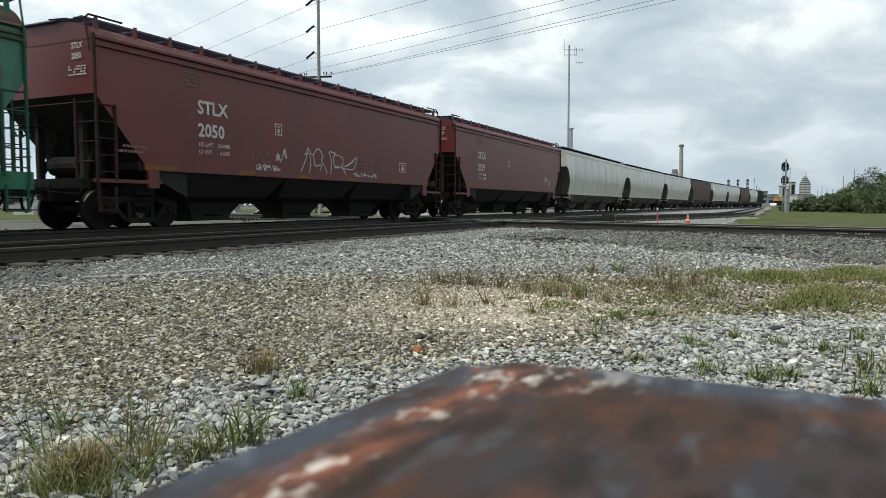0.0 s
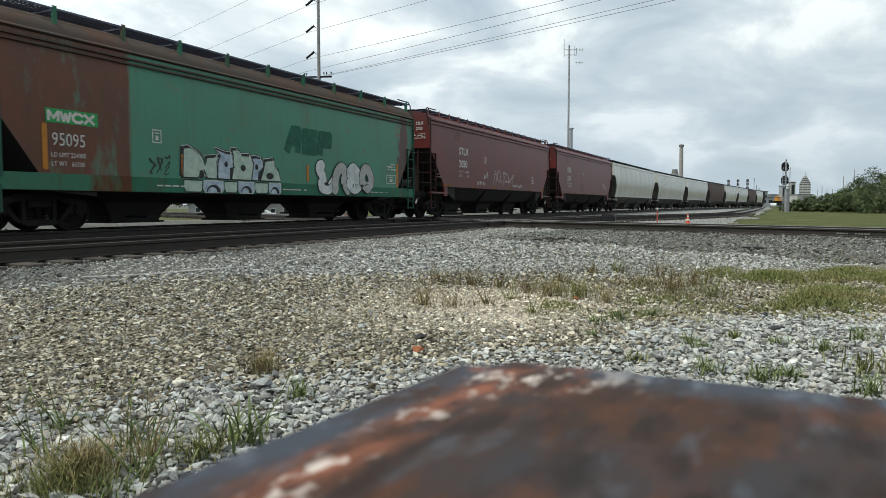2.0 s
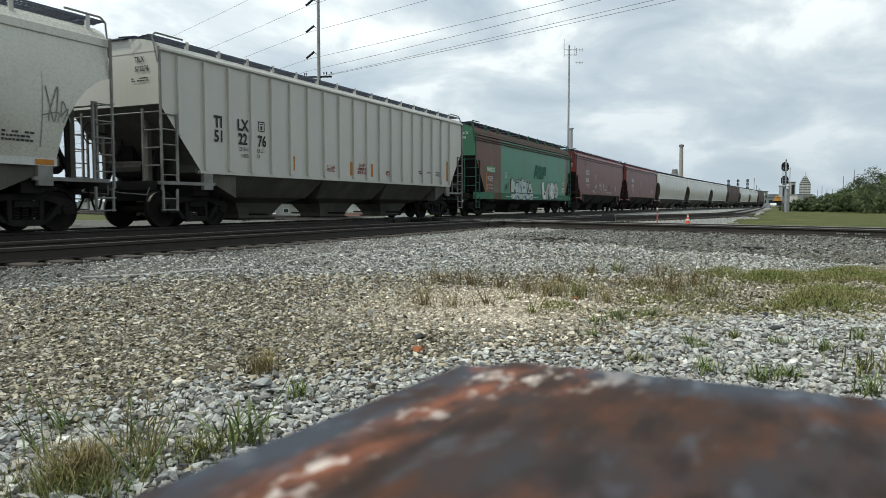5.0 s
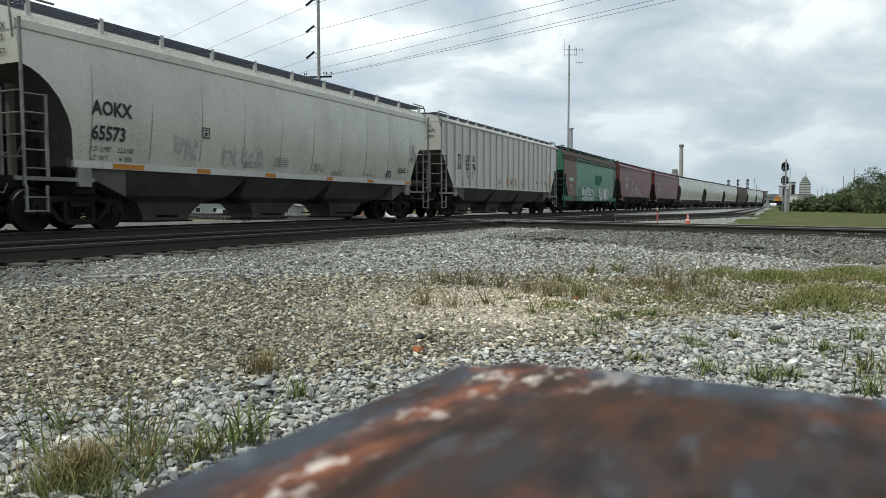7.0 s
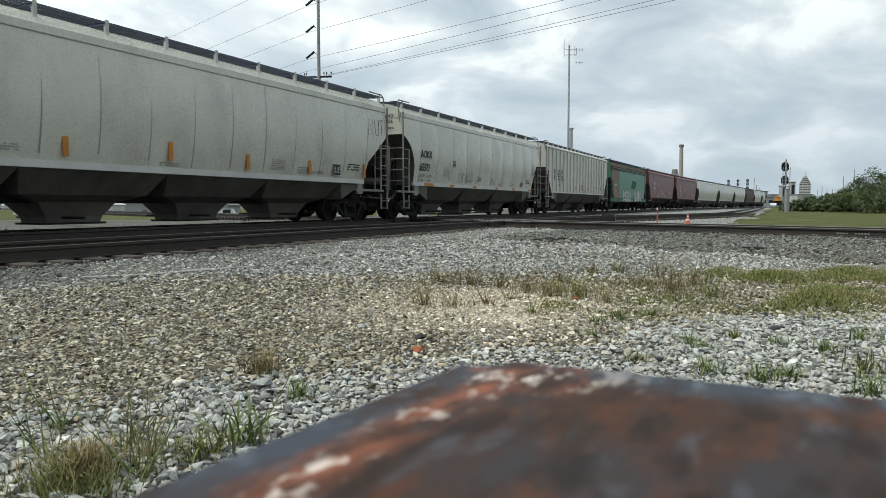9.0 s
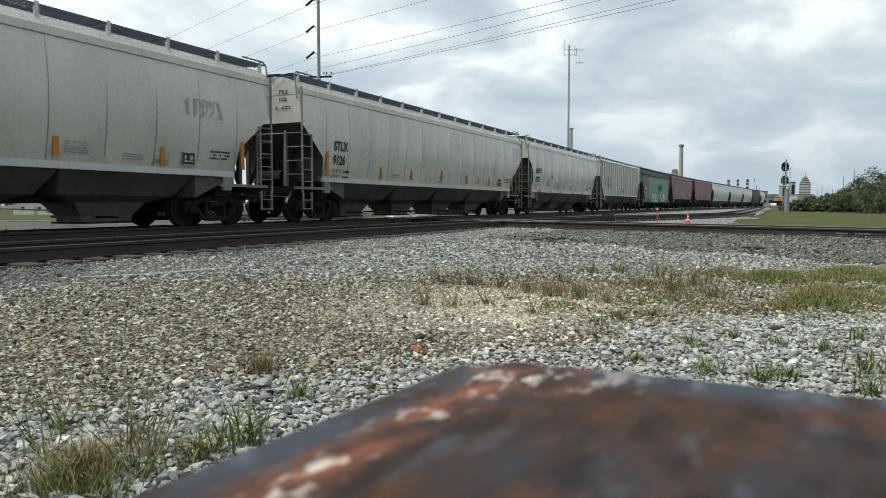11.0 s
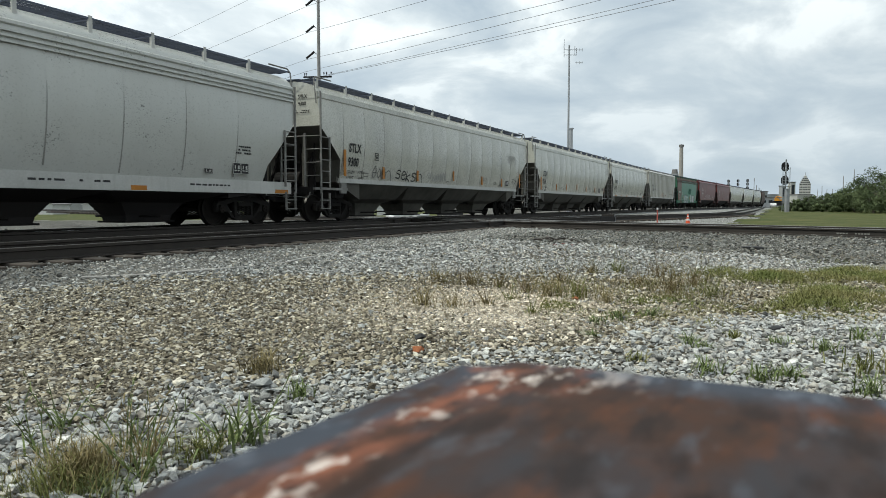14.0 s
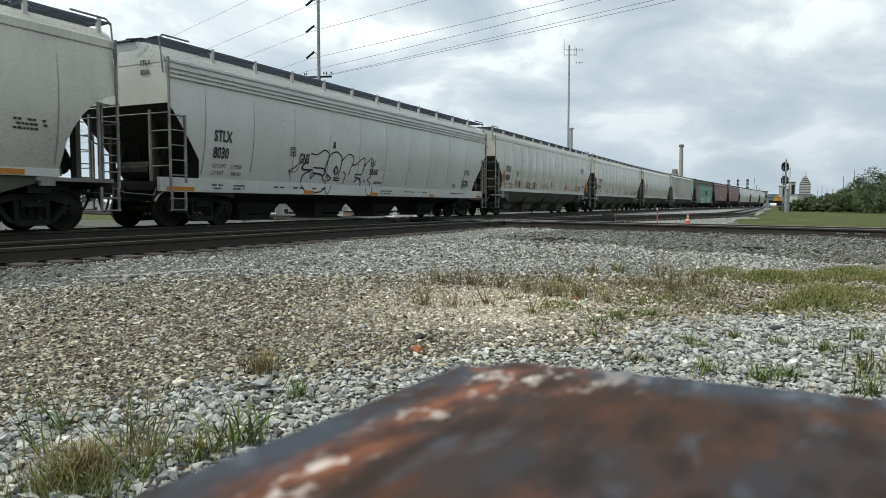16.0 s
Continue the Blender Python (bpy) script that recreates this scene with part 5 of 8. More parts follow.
def marks(car, style, x, z, code, number, ink, size=0.42, gap=0.55, stretch=0.95, weights=()):
    writing(car, code, x, z, size, ink, style, stretch, 0.012)
    writing(car, number, x, z - gap, size, ink, style, stretch, 0.012)
    writing(car, "LD LMT", x + 0.02, z - gap - 0.25, 0.15, ink, style)
    writing(car, "LT WT", x + 0.02, z - gap - 0.44, 0.15, ink, style)
    for k in range(2):
        if weights:
            writing(car, weights[k], x + 0.68 + 0.08 * k, z - gap - 0.25 - 0.19 * k, 0.15, ink, style)
        else:
            bars(car, x + 0.68, z - gap - 0.25 - 0.19 * k, 0.40 - 0.04 * k, 0.10, 1, ink, style, 3 + k)


def end_marks(car, length, code, number, ink, y=-0.80, z=3.96, print_rows=2):
    e = -length / 2 - 0.012
    writing(car, code, y, z, 0.18, ink, "flat", 0.85, end=e, bold=0.004)
    writing(car, number, y, z - 0.22, 0.18, ink, "flat", 0.85, end=e, bold=0.004)
    if print_rows:
        bars(car, y + 0.12, z - 0.40, 0.55, 0.03, print_rows, ink, "flat", 5, end=e)


# ---------------------------------------------------------------- the train, car by car
S_RED, S_GREEN, S_RIB, S_A, S_B, S_C = (1.36, 1.52), (0.86, 1.2), (1.36, 1.44), (1.35, 1.50), (1.31, 1.46), (0.89, 1.24)

red_a = add_car(hopper_car("dark oxide red covered hopper car with white stencilled marks", 16.95, "box", M_RED, M_RED, S_RED, ledges=1, eave=4.22, fascia=0.13, bracket_pitch=1.03, low_paint=M_LOW_DARK), 10.45, 16.95)
marks(red_a, "box", -5.55, 2.86, "STLX", "2050", M_MARK_W, 0.46, 0.57, 1.02, ("224400", "61600"))
end_marks(red_a, 16.95, "STLX", "2050", M_MARK_W, -0.95, 3.92, 4)
bars(red_a, -5.92, 3.80, 0.58, 0.055, 4, M_FADED, "box", 11)
plate_mark(red_a, "box", -2.54, 2.58, 0.31, 0.33, M_MARK_W)
plate_mark(red_a, "box", 4.82, 1.82, 0.55, 0.36, M_MARK_W)
outlined(red_a, "box", ("spike", "stem", "fin"), ((-1.35, 1.56, 1.45, 0.78), (0.15, 1.56, 0.62, 0.75), (0.85, 1.58, 0.95, 0.72)), M_SPRAY_W, 0.036, label="thin white outline graffiti letters")
scrawl(red_a, "box", -3.6, -2.76, 1.72, 2.1, M_FADED, 22, 5, 0.03)
scrawl(red_a, "box", -2.56, -2.04, 1.80, 2.26, M_SPRAY_W, 23, 2, 0.04)
scrawl(red_a, "box", -3.4, -2.3, 1.54, 1.70, M_SPRAY_W, 24, 5, 0.025)
scrawl(red_a, "box", 1.6, 3.1, 1.54, 1.66, M_SPRAY_W, 25, 7, 0.022)
bars(red_a, 2.0, 2.1, 1.0, 0.07, 4, M_FADED, "box", 12)
bars(red_a, 3.4, 1.9, 1.0, 0.06, 2, M_FADED, "box", 13)
bars(red_a, -8.0, 1.85, 0.9, 0.06, 2, M_FADED, "box", 14)
for x in (-6.76, -3.79, -1.16, 1.45, 4.51, 6.87):
    sill_reflector(red_a, "box", S_RED, x, 0.9 if x < -6 else 0.6, M_YELLOW_DIM)

red_b = add_car(hopper_car("dark oxide red covered hopper car with faded marks", 16.95, "box", M_RED, M_RED, S_RED, ledges=1, eave=4.22, fascia=0.13, bracket_pitch=1.03, low_paint=M_LOW_DARK), 28.9, 16.95)
marks(red_b, "box", -5.8, 2.82, "STLX", "2129", M_MARK_W, 0.46, 0.57, 0.95)
end_marks(red_b, 16.95, "STLX", "2129", M_MARK_W)
bars(red_b, -5.81, 3.80, 0.66, 0.055, 4, M_FADED, "box", 15)
plate_mark(red_b, "box", -1.6, 2.6, 0.3, 0.33, M_MARK_W)
scrawl(red_b, "box", 4.9, 6.2, 1.8, 2.3, M_SPRAY_W, 26, 3, 0.035)
bars(red_b, -2.2, 2.0, 0.9, 0.07, 4, M_FADED, "box", 16)
for x in (-6.7, -3.8, -1.2, 1.5, 4.5, 6.9):
    sill_reflector(red_b, "box", S_RED, x, 0.6, M_YELLOW_DIM)

green = add_car(hopper_car("green covered hopper car with a large rusted panel and graffiti", 17.0, "box", M_GREEN, M_GREEN_SILL, S_GREEN, ledges=2, top_paint=M_GREEN_ROOF, eave=4.02, fascia=0.09, low_paint=M_LOW_DARK, end_paint=M_GREEN_PLAIN), -8.08, 17.0)
plate_mark(green, "box", -7.08, 2.215, 1.19, 0.285, M_PLATE_G, True)
block_letters(green, "box", "MWCX", -7.02, 2.235, 0.212, 0.235, 0.062, M_MARK_W)
writing(green, "95095", -6.97, 1.76, 0.38, M_MARK_W, "box", 0.82)
writing(green, "LD LMT 224300", -6.99, 1.53, 0.14, M_MARK_W, "box", 0.85)
writing(green, "LT WT   63700", -6.99, 1.35, 0.14, M_MARK_W, "box", 0.85)
reflector(green, "box", -7.11, 1.27, 2.19, 0.11)
end_marks(green, 17.0, "MWCX", "95095", M_MARK_W, -0.75, print_rows=0)
plate_mark(green, "box", -4.44, 2.01, 0.27, 0.31, M_MARK_W)
scrawl(green, "box", -4.55, -3.95, 1.28, 1.75, M_SPRAY_K, 31, 3, 0.03)
painted_piece(green, "box", -3.54, 0.21, 0.875, 1.2, 2.02)
fat_letters(green, "box", ("hook", "arch", "loop", "drop"), 1.94, 5.25, 0.90, 1.98, 0.36, 0.03, M_MARK_K, [M_SPRAY_W, M_SMUDGE], 33, M_SPRAY_B, "white and grey bubble letter graffiti")
block_letters(green, "box", "ASP", 0.56, 2.08, 0.62, 0.86, 0.27, M_GREEN_OLD, 0.012)
for k, (x, w) in enumerate(((-4.35, 1.9), (0.31, 1.2), (5.1, 1.3))):
    b = bars(green, x, 1.0, w, 0.035, 1, M_MARK_W, "box", 37 + k)
    b.location.y = -0.015
plate_mark(green, "box", 6.38, 1.36, 0.69, 0.32, M_MARK_W)
bars(green, 6.40, 2.05, 0.70, 0.05, 3, M_MARK_W, "box", 36)
reflector(green, "box", 7.20, 1.25, 2.12, 0.12)
for x in (-3.52, -1.07, 1.54, 3.96):
    reflector(green, "box", x, 1.28, 1.80, 0.10)
ribbed = add_car(hopper_car("cream grey covered hopper car with vertical side ribs", 17.5, "flat", M_RIB, M_RIB, S_RIB, ribs=19, bracket_pitch=1.1, fascia=0.12, low_paint=M_LOW), -27.13, 17.5)
for x, z, word in ((-7.0, 2.58, "TI"), (-6.13, 2.58, "LX"), (-7.0, 2.21, "51"), (-6.10, 2.21, "22"), (-5.31, 2.21, "76")):
    writing(ribbed, word, x, z, 0.42, M_MARK_K, "flat", 0.85, 0.014)
plate_mark(ribbed, "flat", -5.28, 2.62, 0.27, 0.28, M_MARK_K)
for x, z, word in ((-6.08, 2.03, "221500"), (-6.0, 1.85, "64000"), (-5.35, 2.03, "LB LD"), (-5.35, 1.87, "LB")):
    writing(ribbed, word, x, z, 0.15, M_MARK_K, "flat", 0.8)
for k, word in enumerate(("DO NOT", "HAMMER ON", "SIDE OF CAR")):
    writing(ribbed, word, -0.13 + (0.08 if k == 0 else 0), 1.90 - 0.13 * k, 0.135, M_MARK_R, "flat", 0.74, 0.004)
bars(ribbed, 1.81, 1.80, 0.45, 0.022, 5, M_MARK_R, "flat", 43)
bars(ribbed, -1.97, 1.82, 0.45, 0.022, 5, M_MARK_R, "flat", 46)
bars(ribbed, 6.03, 1.92, 0.55, 0.035, 3, M_MARK_K, "flat", 44)
bars(ribbed, 5.22, 1.90, 0.35, 0.02, 2, M_MARK_K, "flat", 45)
bars(ribbed, 4.44, 1.90, 0.30, 0.04, 2, M_MARK_K, "flat", 47)
for x, z0, z1 in ((-0.52, 1.57, 2.02), (0.84, 1.57, 2.02), (4.02, 1.57, 2.02), (7.19, 1.60, 2.46), (-3.70, 1.60, 2.03)):
    reflector(ribbed, "flat", x, z0, z1)
end_marks(ribbed, 17.5, "TILX", "512276", M_MARK_K)

aokx = add_car(hopper_car("pale grey covered hopper car with rounded sides", 17.35, "round", M_GREY, M_SILL, S_A, arc=True, eave=4.17, fascia=0.23, cut=1.2, cut_z=3.3, low_paint=M_LOW, seams=11), -45.87, 17.35)
marks(aokx, "round", -7.12, 2.50, "AOKX", "65573", M_MARK_K, 0.42, 0.53, 0.84, ("223700", "6 300"))
end_marks(aokx, 17.35, "AOKX", "65573", M_MARK_K)
plate_mark(aokx, "round", -3.95, 2.25, 0.25, 0.27, M_MARK_K)
plate_mark(aokx, "round", 5.45, 1.62, 0.30, 0.22, M_MARK_K, True)
scrawl(aokx, "round", -4.9, -4.1, 1.65, 2.2, M_SMUDGE, 51, 3, 0.07, "faded_scrawl")
scrawl(aokx, "round", -3.2, -1.6, 1.6, 2.15, M_SMUDGE, 56, 5, 0.06, "faded_scrawl")
for k, (x, z, rows) in enumerate(((-2.3, 1.72, 3), (-1.05, 1.92, 5), (0.9, 1.84, 5), (1.9, 1.66, 3), (3.8, 1.66, 2))):
    bars(aokx, x, z, 0.65, 0.03, rows, M_SEAM, "round", 52 + k)
bars(aokx, 6.3, 1.95, 0.7, 0.04, 3, M_MARK_K, "round", 58)
scrawl(aokx, "round", 7.05, 7.75, 2.2, 2.95, M_MARK_F, 55, 2, 0.03)
for x, w in ((-6.09, 0.85), (-3.78, 0.45), (-1.15, 0.45), (1.85, 0.35), (4.38, 0.4), (7.2, 0.4)):
    sill_reflector(aokx, "round", S_A, x, w)

g9126 = add_car(hopper_car("pale grey four-bay covered hopper car with orange reflectors", 20.3, "round", M_GREY, M_SILL, S_B, bays=4, seams=15, cut=1.33, cut_z=3.08, knee=0.38, eave=4.17, fascia=0.23, low_paint=M_LOW), -67.39, 20.3)
marks(g9126, "round", -8.38, 2.36, "STLX", "9126", M_MARK_K, 0.42, 0.46, 0.85)
end_marks(g9126, 20.3, "STLX", "9126", M_MARK_K)
for letter in ([(8.86, 3.02), (8.93, 3.62), (9.16, 3.05), (9.22, 3.62)], [(9.33, 3.62), (9.35, 3.12), (9.45, 3.04), (9.58, 3.1), (9.6, 3.6)], [(9.66, 3.62), (9.92, 3.64)], [(9.8, 3.62), (9.79, 3.05)]):
    bm = fresh()
    stroke(bm, letter, 0.024, "round", 0.010)
    part("scrawl", bm, M_SPRAY_K, g9126, "hand-drawn block letters")
for x, z0, z1 in ((-8.73, 1.5, 2.3), (-5.22, 1.52, 1.95), (-2.85, 1.56, 1.97), (-0.09, 1.62, 2.08), (2.67, 1.54, 1.96), (5.51, 1.52, 1.95), (8.70, 1.52, 2.0)):
    reflector(g9126, "round", x, z0, z1)
plate_mark(g9126, "round", 6.78, 1.56, 0.42, 0.34, M_MARK_K, True)
bars(g9126, 7.65, 1.92, 0.75, 0.045, 3, M_MARK_K, "round", 61)
for k, (x, z, rows) in enumerate(((-4.4, 1.72, 3), (-0.35, 1.56, 2), (3.7, 1.86, 6), (4.95, 1.70, 4), (5.7, 1.62, 2))):
    bars(g9126, x, z, 0.6, 0.028, rows, M_SEAM, "round", 62 + k)

g9300 = add_car(hopper_car("stained grey four-bay covered hopper car with black scrawls", 20.3, "round", M_GREY2, M_SILL, S_B, bays=4, seams=15, cut=1.33, cut_z=3.08, knee=0.38, eave=4.17, fascia=0.23, low_paint=M_LOW), -89.13, 20.3)
marks(g9300, "round", -8.47, 2.36, "STLX", "9300", M_MARK_K, 0.42, 0.47, 0.80, ("217900", "68100"))
end_marks(g9300, 20.3, "STLX", "9300", M_MARK_K)
plate_mark(g9300, "round", -6.75, 2.16, 0.25, 0.27, M_MARK_K)
outlined(g9300, "round", ("th", "o", "m", "n"), ((-6.79, 1.55, 0.34, 0.33), (-6.42, 1.55, 0.22, 0.36), (-6.17, 1.55, 0.3, 0.38), (-5.86, 1.50, 0.5, 0.36)), M_MARK_F, 0.045, label="faded grey spray-painted tag")
outlined(g9300, "round", "seksn", ((-5.06, 1.58, 0.42, 0.32), (-4.6, 1.55, 0.34, 0.34), (-4.23, 1.52, 0.36, 0.32), (-3.79, 1.50, 0.42, 0.34), (-3.31, 1.46, 0.55, 0.38)), M_SPRAY_K, 0.045, label="black spray-painted tag")
for k in range(2):
    bm = fresh()
    stroke(bm, [(-7.36, 1.58 + 0.11 * k), (-7.05, 1.58 + 0.11 * k)], 0.03, "round", 0.010)
    part("scrawl", bm, M_MARK_F, g9300, "short spray-painted dash")
plate_mark(g9300, "round", 6.92, 1.57, 0.40, 0.28, M_MARK_K, True)
bars(g9300, 7.86, 1.92, 0.72, 0.045, 3, M_MARK_K, "round", 73)
for k, (x, z, rows) in enumerate(((3.75, 1.86, 5), (5.2, 1.70, 3), (6.0, 1.62, 3), (-0.5, 1.58, 2))):
    bars(g9300, x, z, 0.55, 0.028, rows, M_SEAM, "round", 74 + k)
scrawl(g9300, "round", 6.9, 8.2, 2.75, 3.25, M_SMUDGE, 79, 5, 0.06, "faded_scrawl")
scrawl(g9300, "round", -2.4, -0.6, 1.55, 1.95, M_SMUDGE, 80, 5, 0.05, "faded_scrawl")
for x, z0, z1 in ((-8.71, 1.53, 2.42), (-6.04, 1.53, 1.96), (-3.31, 1.52, 1.95), (0.14, 1.64, 2.08), (3.55, 1.55, 1.96), (6.30, 1.53, 1.94), (9.01, 1.52, 2.28)):
    reflector(g9300, "round", x, z0, z1)

g8030 = add_car(hopper_car("grey covered hopper car with large outlined graffiti", 20.1, "round", M_GREY3, M_SILL, S_C, bays=4, cut=1.18, cut_z=3.0, knee=0.26, seams=11, seam_shift=-0.6, ledges=3, eave=4.10, fascia=0.13, low_paint=M_LOW_DARK), -110.54, 20.1)
marks(g8030, "round", -8.52, 2.22, "STLX", "8030", M_MARK_K, 0.40, 0.43, 0.72, ("217900", "68100"))
end_marks(g8030, 20.1, "STLX", "8030", M_MARK_K, -0.75, 3.92, 0)
plate_mark(g8030, "round", -5.36, 2.02, 0.25, 0.27, M_MARK_K)
outlined(g8030, "round", "SAMER", ((-4.67, 0.90, 1.36, 1.44), (-3.55, 0.90, 1.0, 1.48), (-2.6, 0.90, 0.78, 1.48), (-1.91, 0.90, 0.80, 1.48), (-1.18, 0.90, 0.82, 1.52)), M_SPRAY_K, 0.042, label="black outlined graffiti letters over the sill")
outlined(g8030, "round", "spike fin".split(), ((-3.15, 2.40, 0.14, 0.22), (-5.37, 1.45, 0.5, 0.45)), M_SPRAY_K, 0.03, label="quick black spray marks")
writing(g8030, "GNS", -4.91, 1.84, 0.42, M_SPRAY_K, "round", 0.62, 0.012)
writing(g8030, "ERASE", -0.74, 1.66, 0.27, M_SPRAY_K, "round", 0.78, 0.008)
outlined(g8030, "round", "ks", ((-0.71, 1.93, 0.16, 0.22), (-0.51, 1.98, 0.13, 0.16)), M_SPRAY_K, 0.03, label="quick black spray marks")
writing(g8030, "CAUTION", -0.36, 1.33, 0.12, M_MARK_K, "round", 1.0, 0.004)
plate_mark(g8030, "round", 7.54, 1.42, 0.28, 0.27, M_MARK_K, True)
plate_mark(g8030, "round", 7.85, 1.42, 0.28, 0.27, M_MARK_K, True)
plate_mark(g8030, "round", 6.52, 1.38, 0.28, 0.12, M_MARK_K, True)
bars(g8030, 7.59, 2.12, 0.60, 0.045, 3, M_MARK_K, "round", 84)
for x, w in ((-9.5, 0.9), (-4.21, 0.55), (-0.27, 0.5), (4.50, 0.45), (9.7, 0.6)):
    sill_reflector(g8030, "round", S_C, x, w)
for k, (x, w) in enumerate(((-8.7, 0.4), (-7.92, 0.5), (-6.25, 2.6), (-0.2, 0.9), (1.65, 2.0), (5.83, 1.4))):
    b = bars(g8030, x, 1.05, w, 0.045, 2 if w < 1 else 1, M_MARK_K, "flat", 90 + k)
    b.location.y = -0.075
last = add_car(hopper_car("grey covered hopper car with orange reflectors", 20.4, "round", M_GREY2, M_SILL, (1.14, 1.3), bays=4, seams=15, arc=True, eave=4.17, fascia=0.23, low_paint=M_LOW), -132.4, 20.4)
bars(last, 7.9, 2.2, 0.7, 0.045, 3, M_MARK_K, "round", 92)
sill_reflector(last, "round", (1.14, 1.3), 7.6, 1.2)

# cars far ahead, seen small
far_left = 47.36
for paint, sl, ln, lb in ((M_GREY, M_SILL, 21.0, "white covered hopper car"), (M_GREY, M_SILL, 20.6, "white covered hopper car"),
                          (M_GREY2, M_SILL, 19.0, "dusty grey covered hopper car"), (M_BROWN, M_BROWN, 18.0, "dull brown covered hopper car"),
                          (M_GREY, M_SILL, 18.5, "white covered hopper car"), (M_GREY2, M_SILL, 18.5, "dusty grey covered hopper car"),
                          (M_BROWN, M_BLACK, 18.0, "dark brown covered hopper car"), (M_GREY, M_SILL, 18.0, "white covered hopper car"), (M_BLACK, M_BLACK, 18.0, "black covered hopper car")):
    add_car(hopper_car(lb + " coupled far ahead in the train", ln, "round", paint, sl, S_B, cut=1.15, cut_z=3.2, ledges=0, arc=True, low_paint=M_LOW, detail=False), far_left, ln)
    far_left += ln + GAP
# ---------------------------------------------------------------- steel box under the camera
def steel_box():
    top = empty("steel_box", "rusty steel box with chipped grey paint", "steel box")
    bm = fresh()
    ea, eb = Vector((-0.9957, 0.0925)), Vector((-0.009, -1.0))
    outline = [Vector((0, 0)), ea * 0.62, ea * 0.62 + eb * 0.50, eb * 0.50]
    low = [bm.verts.new((p.x, p.y, -0.77)) for p in outline]
    high = [bm.verts.new((p.x, p.y, 0)) for p in outline]
    bm.faces.new(high); bm.faces.new(low[::-1])
    for i in range(4):
        bm.faces.new((low[i], low[(i + 1) % 4], high[(i + 1) % 4], high[i]))
    bmesh.ops.recalc_face_normals(bm, faces=bm.faces)
    up = [e for e in bm.edges if abs(e.verts[0].co.z - e.verts[1].co.z) > 0.5]
    bmesh.ops.bevel(bm, geom=up, offset=0.018, segments=5, affect="EDGES")
    rim = [e for e in bm.edges if e.verts[0].co.z > -0.01 and e.verts[1].co.z > -0.01]
    bmesh.ops.bevel(bm, geom=rim, offset=0.009, segments=4, affect="EDGES")
    ob = part("shell", bm, M_RUSTBOX, top, smooth=False)
    # weld bead round the foot and a base flange
    bm = fresh()
    lo = [p * 1.06 for p in outline]
    a = [bm.verts.new((p.x + 0.02, p.y + 0.02, -0.77)) for p in lo]
    b = [bm.verts.new((p.x + 0.02, p.y + 0.02, -0.745)) for p in lo]
    bm.faces.new(b); bm.faces.new(a[::-1])
    for i in range(4):
        bm.faces.new((a[i], a[(i + 1) % 4], b[(i + 1) % 4], b[i]))
    bmesh.ops.recalc_face_normals(bm, faces=bm.faces)
    part("base_flange", bm, M_RUSTBOX, top)
    return top


steel_box().location = (0.3455, 0.1475, 0.77)


# ---------------------------------------------------------------- plants
def ribbons(name, roots, heights, widths, lean, material, label, category, kind="", seed=0, parent=None):
    """Many tapered, bent blades in one mesh."""
    rng = np.random.default_rng(seed)
    n = len(roots)
    roots = np.asarray(roots, float)
    ang = rng.uniform(0, 2 * np.pi, n)
    d = np.stack([np.cos(ang), np.sin(ang), np.zeros(n)], 1)
    side = np.stack([-np.sin(ang), np.cos(ang), np.zeros(n)], 1)
    h, w = np.asarray(heights)[:, None], np.asarray(widths)[:, None]
    le = (rng.uniform(0.2, 1, n) * lean)[:, None]
    up = np.array([0, 0, 1.0])
    v = np.zeros((n, 7, 3))
    for k, (t, ww) in enumerate(((0, 1.0), (0.4, 0.9), (0.75, 0.6))):
        c = roots + up * h * (t - 0.15 * le * t * t) + d * h * le * t * t
        v[:, 2 * k] = c - side * w * ww / 2
        v[:, 2 * k + 1] = c + side * w * ww / 2
    v[:, 6] = roots + up * h * (1 - 0.35 * le) + d * h * le
    base = (np.arange(n) * 7)[:, None]
    q = np.concatenate([base + np.array([[0, 1, 3, 2]]), base + np.array([[2, 3, 5, 4]])])
    t = base + np.array([[4, 5, 6]])
    me = bpy.data.meshes.new(name)
    me.from_pydata(v.reshape(-1, 3).tolist(), [], q.tolist() + t.tolist())
    me.materials.append(material)
    ob = new(name, me)
    if parent:
        ob.parent = parent
        ob["kind"] = "stuff"
        return ob
    return tagged(ob, label, category, kind=kind)


